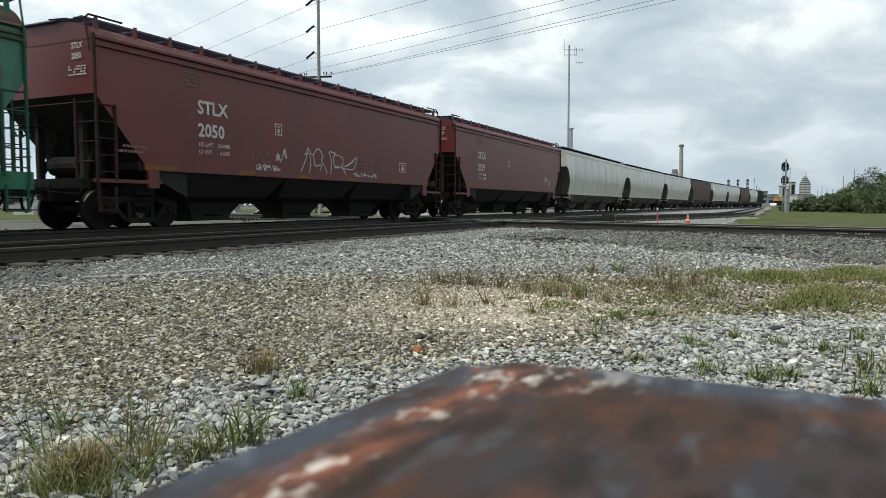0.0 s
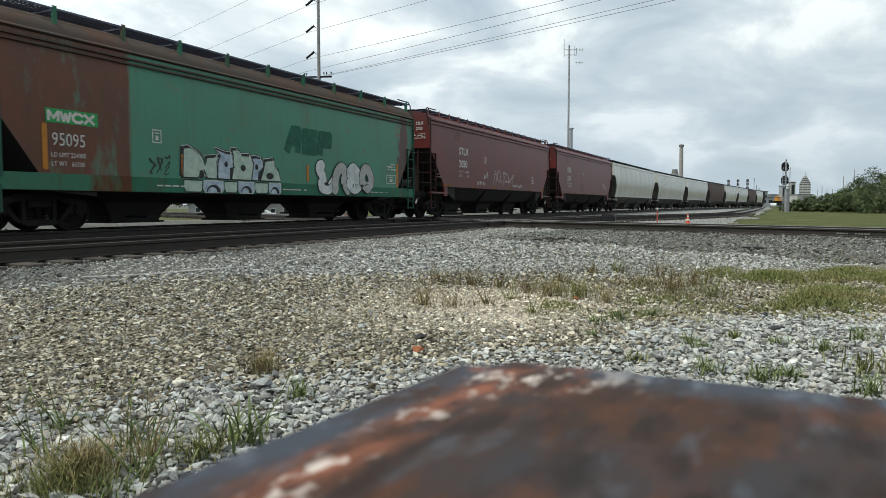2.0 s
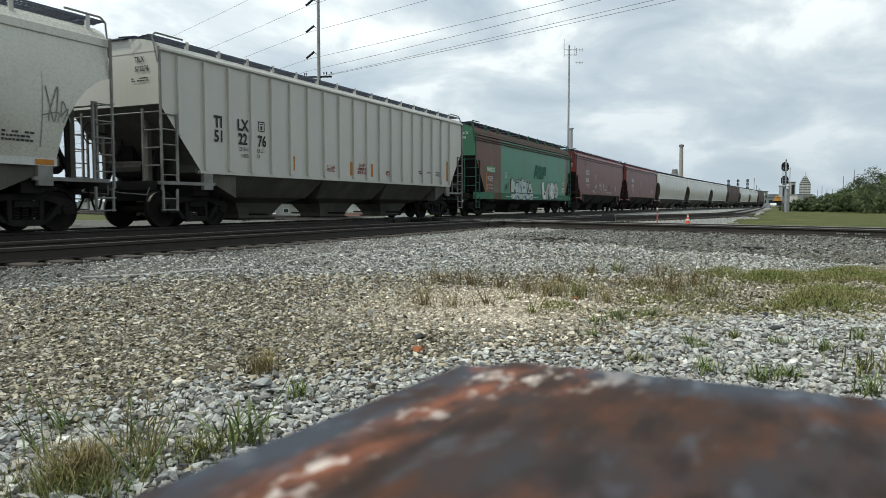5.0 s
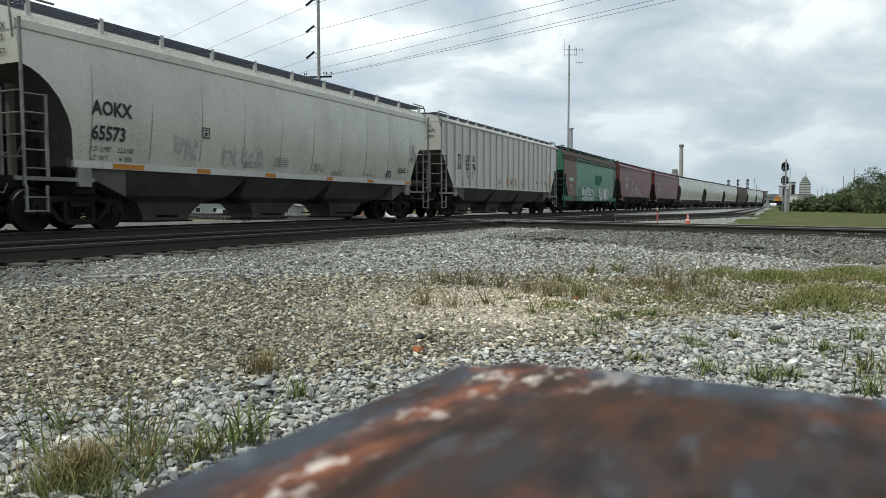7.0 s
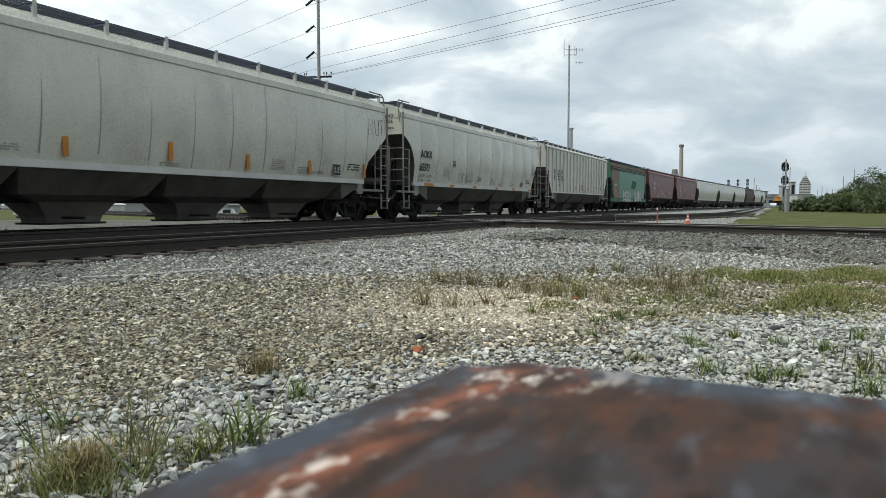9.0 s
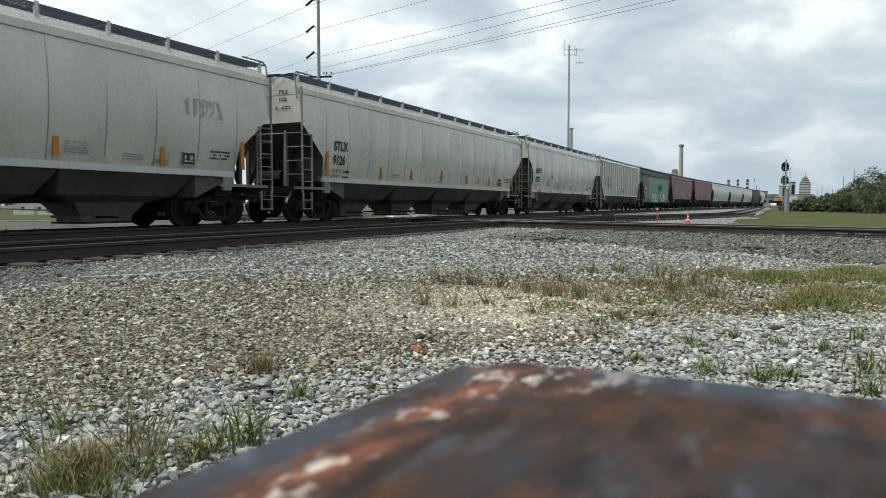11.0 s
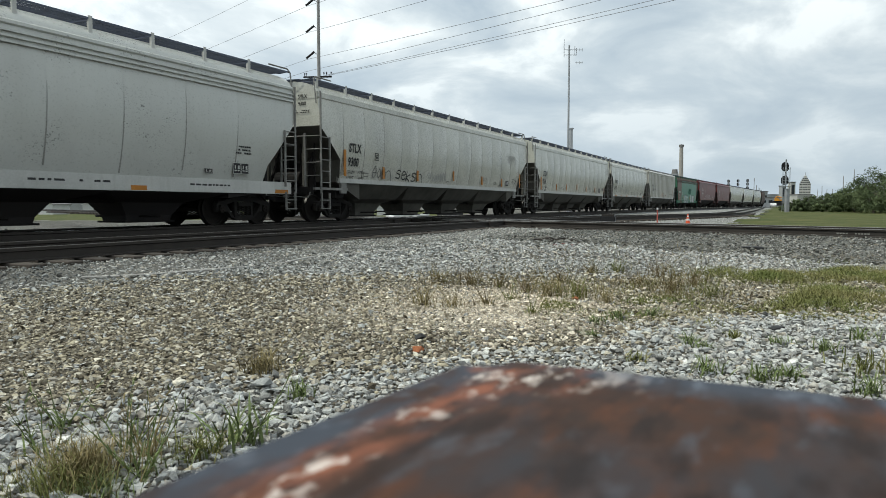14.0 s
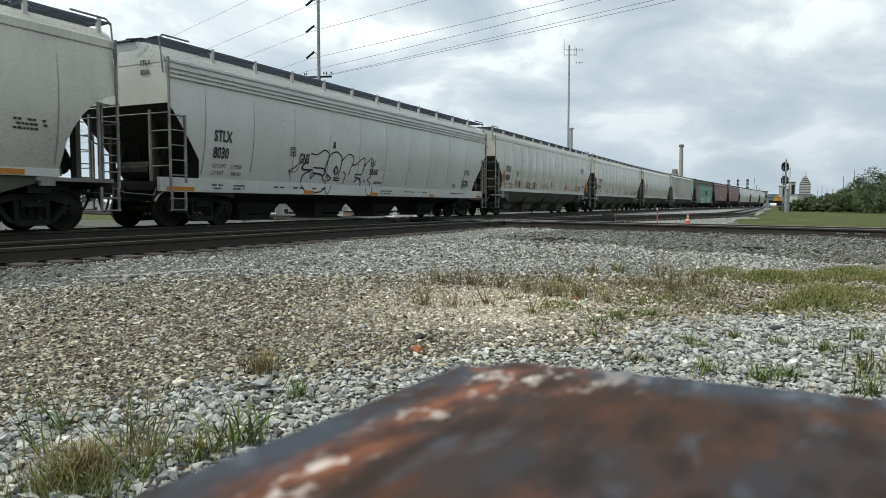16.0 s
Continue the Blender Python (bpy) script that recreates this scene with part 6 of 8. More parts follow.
def tuft(across, depth, size, blades, material, label, name="grass_tuft", lean=1.2, width=0.006, spread=0.35, seed=0, stems=0, group="weeds in the gravel"):
    """One plant: a clump of blades, and stalks if it has them."""
    rng = random.Random(seed)
    p = spot(across, depth)
    top = empty(name, label, "weed", group, (p.x, p.y, p.z - 0.01))
    pts, hs = [], []
    for _ in range(blades):
        a, r = rng.uniform(0, 6.283), abs(rng.gauss(0, spread)) * size
        pts.append((math.cos(a) * r, math.sin(a) * r, 0))
        hs.append(size * rng.uniform(0.45, 1.0))
    ribbons("foliage", pts, hs, [width * rng.uniform(0.7, 1.3) for _ in pts], lean, material, "", "", seed=seed, parent=top)
    for _ in range(stems):
        bm = fresh()
        a = rng.uniform(0, 6.283)
        q = Vector((0, 0, 0))
        dr = Vector((math.cos(a) * rng.uniform(0.3, 1.0), math.sin(a) * rng.uniform(0.3, 1.0), 1)).normalized()
        for k in range(4):
            r = q + dr * size * 0.36
            tube(bm, q, r, 0.0035 * (1 - k * 0.2), 4, 0.0035 * (0.8 - k * 0.2))
            for sgn in (-1, 1):
                if rng.random() < 0.8:
                    tw = (dr + Vector((rng.uniform(-1, 1), rng.uniform(-1, 1), 0.3))).normalized()
                    tube(bm, r, r + tw * size * rng.uniform(0.1, 0.3), 0.0022, 3, 0.001)
            q = r
            dr = (dr + Vector((rng.uniform(-0.3, 0.3), rng.uniform(-0.3, 0.3), 0.1))).normalized()
        part("stalk", bm, material, top)
    return top


def plant_weeds():
    dry = "dry brownish weed clump growing in gravel"
    grn = "green leafy weed growing in gravel"
    mix = "olive grass clump growing in gravel"
    # beside the steel box
    tuft(-0.525, 2.10, 0.19, 620, M_BLADE_DRY, mix, lean=0.9, width=0.0035, spread=0.46, seed=1)
    tuft(-0.55, 2.03, 0.15, 420, M_BLADE, mix, lean=1.1, width=0.0035, spread=0.55, seed=2)
    tuft(-0.50, 2.0, 0.10, 260, M_BLADE_GREEN, mix, lean=1.2, width=0.004, spread=0.8, seed=61)
    tuft(-0.44, 2.1, 0.18, 12, M_BLADE_GREEN, "straggling green weed with long stalks", lean=1.5, width=0.006, spread=0.35, seed=62, stems=6)
    tuft(-0.575, 2.25, 0.16, 10, M_BLADE_GREEN, "straggling green weed with long stalks", lean=1.6, width=0.006, spread=0.35, seed=63, stems=5)
    tuft(-0.285, 2.45, 0.24, 20, M_BLADE_GREEN, "tall green grass blades beside the steel box", lean=1.3, width=0.010, spread=0.2, seed=3, stems=1)
    tuft(-0.31, 2.38, 0.22, 20, M_BLADE_GREEN, grn, lean=1.5, width=0.010, spread=0.25, seed=33)
    tuft(-0.355, 2.30, 0.15, 130, M_BLADE, mix, lean=1.1, width=0.004, spread=0.35, seed=4)
    tuft(-0.43, 2.28, 0.17, 24, M_BLADE_DRY, dry, lean=1.5, width=0.006, spread=0.3, seed=5, stems=5)
    tuft(-0.46, 2.35, 0.19, 10, M_BLADE_GREEN, "straggling green weed with long stalks", lean=1.0, width=0.007, spread=0.4, seed=6, stems=5)
    tuft(-0.55, 2.6, 0.18, 16, M_BLADE_GREEN, grn, lean=1.3, width=0.008, spread=0.3, seed=7, stems=3)
    tuft(-0.205, 3.05, 0.13, 50, M_BLADE_GREEN, grn, lean=1.1, width=0.006, spread=0.3, seed=8)
    tuft(-0.262, 3.55, 0.16, 150, M_BLADE_DRY, dry, lean=1.1, width=0.004, spread=0.4, seed=9, stems=3)
    # the pale middle of the gravel
    k = 20
    rng = random.Random(5)
    for px, d, s in ((-0.03, 5.9, 0.26), (0.015, 5.75, 0.18), (0.062, 5.9, 0.16), (0.095, 6.2, 0.14), (-0.005, 7.6, 0.22), (0.04, 7.4, 0.24), (0.08, 7.2, 0.2), (0.12, 6.8, 0.24), (0.155, 6.5, 0.26),
                     (0.195, 6.35, 0.28), (0.21, 8.6, 0.22), (0.25, 8.8, 0.25), (0.31, 8.2, 0.3), (0.33, 6.7, 0.3), (0.36, 7.3, 0.28), (0.28, 7.4, 0.22), (0.385, 6.4, 0.24), (0.235, 6.1, 0.2), (0.17, 7.6, 0.2), (0.13, 5.4, 0.14)):
        tuft(px, d, s, int(70 * s / 0.2), rng.choice((M_BLADE_RED, M_BLADE_RED, M_BLADE_DRY, M_BLADE)), dry, "dry_weed", 1.3, 0.0045, 0.5, k, stems=4)
        k += 1
    for px, d, s in ((0.215, 4.45, 0.09), (0.355, 4.2, 0.12), (0.375, 4.05, 0.1), (0.42, 4.4, 0.1), (0.30, 5.3, 0.14), (0.22, 4.95, 0.12), (0.25, 5.1, 0.14), (0.38, 3.5, 0.14), (0.46, 3.35, 0.13), (0.50, 3.4, 0.12), (0.55, 4.0, 0.13), (0.60, 4.3, 0.16), (0.61, 3.5, 0.18), (0.28, 3.75, 0.1), (0.48, 4.2, 0.1), (0.62, 3.1, 0.15)):
        tuft(px, d, s, 60, rng.choice((M_BLADE_GREEN, M_BLADE)), grn, "green_weed", 1.3, 0.006, 0.4, k)
        k += 1


plant_weeds()


def grass_patch():
    """The thick grass that covers part of the gravel, with the thin fringe before it."""
    rng = np.random.default_rng(7)
    pts, hs, ws = [], [], []
    tries = 0
    while len(pts) < 44000 and tries < 500000:
        tries += 1
        a, d = rng.uniform(0.22, 0.72), rng.uniform(4.6, 10.6)
        # thick towards the far side, thinning to the left
        core = smooth01((a - 0.36 - 0.06 * math.sin(d * 2.1)) / 0.16) * smooth01((d - 4.9 - 1.6 * max(0, a - 0.4) + 1.1 * noise.noise((a * 14, d * 2.2, 1.7))) / 0.9) * smooth01((9.3 - d + 1.6 * noise.noise((a * 13, d * 0.6, 5.1))) / 1.2)
        nz = noise.noise((a * 9, d * 0.9, 3.3))
        dens = core * (0.55 + 1.5 * nz) + 0.14 * max(0, nz) * smooth01((a - 0.2) / 0.1)
        if rng.random() < dens:
            p = spot(a, d)
            pts.append((p.x, p.y, p.z - 0.01))
            hs.append(rng.uniform(0.02, 0.12) * (0.5 + 0.5 * core + 0.6 * max(0, nz)))
            ws.append(rng.uniform(0.0025, 0.006))
    while len(pts) < 58000 and tries < 900000:
        tries += 1
        a, d = rng.uniform(0.14, 0.62), rng.uniform(4.9, 7.0)
        nz = noise.noise((a * 11, d * 1.7, 4.4))
        if rng.random() < 0.9 * max(0, nz + 0.25) * math.exp(-((d - 5.7 - 0.5 * math.sin(a * 9)) / 0.55) ** 2):
            p = spot(a, d)
            pts.append((p.x, p.y, p.z - 0.01)); hs.append(rng.uniform(0.015, 0.05)); ws.append(rng.uniform(0.004, 0.008))
    ribbons("grass", pts, hs, ws, 1.3, M_BLADE, "olive green grass growing through the gravel", "grass", "stuff", 8)
    pts, hs, ws = [], [], []
    for _ in range(60000):
        a, d = rng.uniform(-0.05, 0.5), rng.uniform(5.6, 9.4)
        band = math.exp(-((d - (8.1 - 4.2 * max(0, a))) / 0.75) ** 2) * smooth01((a + 0.05) / 0.08)
        nz = noise.noise((a * 12, d * 1.5, 7.7))
        if rng.random() < band * (0.03 + 0.5 * max(0, nz)):
            p = spot(a, d)
            pts.append((p.x, p.y, p.z - 0.01)); hs.append(rng.uniform(0.04, 0.14)); ws.append(rng.uniform(0.003, 0.006))
    ribbons("dry_grass", pts, hs, ws, 1.3, M_BLADE_RED, "reddish dry weeds scattered over pale gravel", "grass", "stuff", 9)


grass_patch()


def turf(name, label, inside, xs, ys, lift, tufts, seed):
    """A sheet of mown grass that follows the ground, with blades standing on it."""
    verts, faces, index = [], [], {}

    def vert(i, j):
        if (i, j) not in index:
            x, y = xs[i], ys[j]
            index[i, j] = len(verts)
            verts.append((x, y, ground_height(x, y) + lift + 0.02 * noise.noise((x * 0.7, y * 0.7, 1))))
        return index[i, j]

    for i in range(len(xs) - 1):
        for j in range(len(ys) - 1):
            if inside((xs[i] + xs[i + 1]) / 2, (ys[j] + ys[j + 1]) / 2):
                faces.append((vert(i, j), vert(i + 1, j), vert(i + 1, j + 1), vert(i, j + 1)))
    me = bpy.data.meshes.new(name)
    me.from_pydata(verts, [], faces)
    me.materials.append(M_TURF)
    me.shade_smooth()
    tagged(new(name, me), label, "grass", kind="structure")
    rng = np.random.default_rng(seed)
    pts = []
    while len(pts) < tufts:
        x, y = rng.uniform(xs[0], min(xs[-1], 62)), rng.uniform(max(ys[0], -22), ys[-1])
        if inside(x, y):
            pts.append((x, y, ground_height(x, y) + lift - 0.02))
    if tufts:
        ribbons("grass", pts, rng.uniform(0.012, 0.035, tufts), rng.uniform(0.04, 0.08, tufts), 1.9, M_TURF_BLADE, "short olive grass on the verge", "grass", "stuff", seed)


def verge(x, y):
    u = (x - 18.8) * 0.909 - (y + 2.2) * 0.416
    return u > 4.2 + 0.8 * noise.noise((x * 0.4, y * 0.4, 5)) and y < 1.6 + 1.3 * noise.noise((x * 0.15, y * 0.3, 2)) - 1.6 * smooth01((34 - x) / 8)


turf("grass_verge", "mown olive grass beside the crossing track", verge, [20 + 0.5 * i for i in range(101)] + [72 + 4 * i for i in range(40)] + [300, 600, 1500], [-600, -200, -100, -60] + [-40 + 0.5 * i for i in range(88)], 0.05, 9000, 11)
def behind(x, y):
    d, a = x * math.cos(THETA) + y * math.sin(THETA), x * math.sin(THETA) - y * math.cos(THETA)
    return d > 111 + 3 * noise.noise((x * 0.1, y * 0.1, 4)) and a < 0.02 * d and y > 30


turf("grass_field", "grass field behind the tracks", behind, [-220 + 5 * i for i in range(75)] + [160, 180, 220, 300], [30, 35, 40, 45, 50, 55] + [58 + 6 * i for i in range(25)] + [215, 240, 280, 340], 0.05, 0, 12)

# pale road behind the tracks
bm = fresh()
vs = [[bm.verts.new(spot(-0.9 + 0.05 * k, d) + Vector((0, 0, 0.04))) for d in (105, 107, 109)] for k in range(20)]
for a, b in zip(vs, vs[1:]):
    for k in range(2):
        bm.faces.new((a[k], b[k], b[k + 1], a[k + 1]))
bmesh.ops.recalc_face_normals(bm, faces=bm.faces)
tagged(part("road", bm, M_ROAD), "pale concrete road behind the tracks", "road", kind="structure")


# ---------------------------------------------------------------- trees
def leaf_cloud(name, parent, clumps, leaves, size, material, seed):
    rng = np.random.default_rng(seed)
    cs = np.repeat(np.asarray([c[:3] for c in clumps]), leaves, 0)
    rs = np.repeat(np.asarray([c[3] for c in clumps]), leaves)[:, None]
    n = len(cs)
    off = rng.normal(0, 1, (n, 3)); off /= np.linalg.norm(off, axis=1)[:, None]
    p = cs + off * rs * rng.uniform(0.35, 1.05, (n, 1)) * np.array([1, 1, 0.8])
    a = rng.normal(0, 1, (n, 3)); a /= np.linalg.norm(a, axis=1)[:, None]
    b = np.cross(a, rng.normal(0, 1, (n, 3))); b /= np.linalg.norm(b, axis=1)[:, None]
    b *= np.where(np.sum(np.cross(a, b) * off, 1) < 0, 1, -1)[:, None]
    s = size * rng.uniform(0.5, 1.2, (n, 1))
    v = np.stack([p - a * s, p + b * s * 0.5, p + a * s, p - b * s * 0.5], 1).reshape(-1, 3)
    me = bpy.data.meshes.new(name)
    me.from_pydata(v.tolist(), [], (np.arange(n)[:, None] * 4 + np.arange(4)).tolist())
    me.materials.append(material)
    me.shade_smooth()
    me.normals_split_custom_set_from_vertices(np.repeat(off, 4, 0).tolist())
    ob = new(name, me)
    ob.parent = parent
    return ob


def tree(at, height, spread, seed, material, label, leaf=0.16, clumps=26, leaves=75, bush=False):
    rng = random.Random(seed)
    top = empty("bush" if bush else "tree", label, "bush" if bush else "tree", "trees round the tracks", at)
    bm = fresh()
    tips = []
    trunk_h = height * (0.12 if bush else 0.35)
    tube(bm, (0, 0, -0.2), (0, 0, trunk_h), 0.035 * height, 8, 0.024 * height)
    for k in range(7):
        a = k * 2.4 + rng.uniform(-0.4, 0.4)
        z = trunk_h + rng.uniform(-0.05, 0.1) * height
        q = Vector((math.cos(a) * spread * rng.uniform(0.4, 0.8), math.sin(a) * spread * rng.uniform(0.4, 0.8), height * rng.uniform(0.5, 0.85)))
        tube(bm, (0, 0, z * 0.9), q, 0.014 * height, 5, 0.005 * height)
        tips.append(q)
    part("trunk", bm, M_BARK, top)
    cl = []
    for k in range(clumps):
        a, r = rng.uniform(0, 6.283), spread * math.sqrt(rng.random())
        f = 1 - (r / spread) ** 2 * 0.6
        z = height * rng.uniform(0.12 if bush else 0.32, 0.95 * f + 0.02)
        cl.append((math.cos(a) * r, math.sin(a) * r, z, height * rng.uniform(0.12, 0.21)))
    leaf_cloud("crown", top, cl, leaves, leaf, material, seed)
    return top


rng_t = random.Random(3)
# the green bank beyond the verge: low bushes first, taller to the right
for k, (ac, d, h, sp) in enumerate(((0.497, 92, 1.2, 1.6), (0.507, 88, 1.5, 2.0), (0.515, 95, 1.5, 2.2), (0.53, 86, 1.9, 2.4), (0.545, 92, 2.1, 2.6), (0.555, 80, 1.9, 2.6), (0.57, 84, 2.5, 3.0), (0.585, 76, 2.6, 2.8),
                                    (0.60, 80, 3.6, 3.2), (0.612, 70, 4.0, 2.8), (0.622, 74, 4.8, 3.2), (0.635, 66, 4.3, 3.0), (0.65, 72, 5.2, 3.4), (0.67, 64, 4.8, 3.2), (0.70, 70, 5.5, 3.6), (0.53, 100, 2.2, 3.0), (0.565, 100, 3.0, 3.4), (0.595, 96, 4.3, 3.6), (0.55, 118, 3.2, 4.0), (0.52, 125, 2.4, 3.5))):
    tree(spot(ac, d), h, sp, 100 + k, M_LEAF if k % 3 else M_LEAF_DARK, "dense green bush on the bank by the tracks", 0.088, 42, 200, True)
# trees far behind the train
for k in range(17):
    ac = -0.66 + 0.052 * k + rng_t.uniform(-0.015, 0.015)
    tree(spot(ac, rng_t.uniform(215, 250)), rng_t.uniform(7, 11) * (1.25 if k < 2 else 0.9), rng_t.uniform(4, 6.5), 200 + k, M_LEAF_DARK if k % 2 else M_LEAF, "green tree standing behind the houses", 0.45, 26, 60)


# ---------------------------------------------------------------- buildings
def house(name, label, at, turn, w, d, eave, ridge, wall_mat, roof_mat, windows=2, door=True):
    """A small gabled building; its front faces -y before the turn."""
    top = empty(name, label, "house", "buildings behind the tracks")
    top.matrix_basis = Matrix.Translation(at) @ Euler((0, 0, radians(turn))).to_matrix().to_4x4()
    bm = fresh()
    prism(bm, [(-w / 2, -0.2), (w / 2, -0.2), (w / 2, eave), (0, ridge), (-w / 2, eave)], -d / 2, d / 2)
    bmesh.ops.recalc_face_normals(bm, faces=bm.faces)
    part("wall", bm, wall_mat, top)
    for s in (-1, 1):
        bm = fresh()
        o, th = 0.35, 0.14
        sl = (ridge - eave) / (w / 2)
        prism(bm, [(0, ridge + 0.02), (s * (w / 2 + o), eave - sl * o + 0.02), (s * (w / 2 + o), eave - sl * o + 0.02 + th), (0, ridge + 0.02 + th)], -d / 2 - o, d / 2 + o)
        bmesh.ops.recalc_face_normals(bm, faces=bm.faces)
        part("roof", bm, roof_mat, top)
    for k in range(windows):
        x = -w / 2 + w * (k + 0.6) / (windows + 0.4)
        win = part("window", _box(x - 0.55, x + 0.55, -d / 2 - 0.06, -d / 2 + 0.02, eave * 0.38, eave * 0.80), M_WHITEWALL, top)
        part("pane", _box(x - 0.45, x + 0.45, -d / 2 - 0.075, -d / 2 - 0.05, eave * 0.42, eave * 0.76), M_GLASS_DARK, win)
    if door:
        part("door", _box(w * 0.02, w * 0.02 + 1.0, -d / 2 - 0.05, -d / 2 + 0.02, 0, 2.05), M_GREYWALL, top)
    return top


def _box(*a):
    bm = fresh()
    box(bm, *a)
    return bm


FACE = -90 + 25.5
# turn so that the front looks at the camera
house("shed", "long grey metal shed behind the tracks", spot(-0.48, 205), FACE, 27, 8, 3.1, 3.2, M_GREYWALL, M_GREYWALL, 3)
house("shed", "small white gabled shed in front of the long one", spot(-0.482, 190), FACE, 8, 7, 2.5, 3.8, M_WHITEWALL, M_WHITEWALL, 1, False)
house("house", "grey clapboard house with a gabled roof", spot(-0.325, 150), FACE, 8.5, 8, 2.4, 3.9, M_GREYWALL, M_SHINGLE, 2)
house("house", "weathered wooden house with a low gabled roof", spot(-0.225, 146), FACE, 6.5, 7, 2.2, 3.3, M_WOODPOLE, M_SHINGLE, 2)
house("house", "white house with a shingled roof", spot(-0.14, 160), FACE, 6, 7, 2.4, 3.6, M_WHITEWALL, M_SHINGLE, 1)
house("house", "white gabled building behind the tracks", spot(-0.078, 165), FACE, 4.6, 7, 2.3, 3.5, M_WHITEWALL, M_WHITEWALL, 1, False)
house("house", "white roadside house with a grey roof", spot(-0.57, 180), FACE, 10, 8, 2.6, 4.2, M_WHITEWALL, M_SHINGLE, 2)
bw = empty("brick_wall", "low pink brick wall beside the road", "wall")
bw.matrix_basis = Matrix.Translation(spot(-0.124, 118)) @ Euler((0, 0, radians(FACE))).to_matrix().to_4x4()
part("wall", _box(-1.9, 1.9, -0.15, 0.15, -0.2, 1.1), M_BRICKWALL, bw)
part("coping", _box(-2.0, 2.0, -0.2, 0.2, 1.1, 1.2), M_CONCRETE, bw)


def parked_car(label, at, turn, paint, van=False):
    top = empty("parked_car", label, "car", "vehicles parked behind the tracks")
    top.matrix_basis = Matrix.Translation(at) @ Euler((0, 0, radians(turn))).to_matrix().to_4x4()
    bm = fresh()
    hh = 1.75 if van else 1.42
    prism(bm, [(-2.2, 0.35), (2.2, 0.35), (2.25, 0.75), (2.05, 0.90), (1.15 if van else 1.2, 0.95), (0.75 if van else 0.55, hh), (-1.95 if van else -1.0, hh), (-2.1 if van else -1.75, 0.98), (-2.22, 0.9)], -0.88, 0.88)
    bmesh.ops.recalc_face_normals(bm, faces=bm.faces)
    bmesh.ops.bevel(bm, geom=bm.edges[:], offset=0.05, segments=2, affect="EDGES")
    body = part("body", bm, paint, top)
    for s in (-1, 1):
        part("window", _box(-0.9, 0.5, s * 0.87 - 0.02, s * 0.87 + 0.02, 1.0, hh - 0.12), M_GLASS_DARK, body)
        for x in (-1.4, 1.4):
            bm = fresh()
            tube(bm, (x, s * 0.72, 0.32), (x, s * 0.92, 0.32), 0.32, 14)
            part("wheel", bm, M_SLAB, top)
    return top


parked_car("white parked van behind the tracks", spot(-0.305, 128), FACE + 8, M_WHITEPAINT, True)
parked_car("white parked car beside a house", spot(-0.255, 135), FACE - 5, M_WHITEPAINT)
parked_car("white parked pickup near the crossing", spot(-0.06, 110), FACE + 20, M_WHITEPAINT, True)
parked_car("dark parked car beside the road", spot(0.01, 120), FACE, M_DARKMETAL)
parked_car("silver parked car beside the shed", spot(-0.42, 150), FACE, M_GALV)


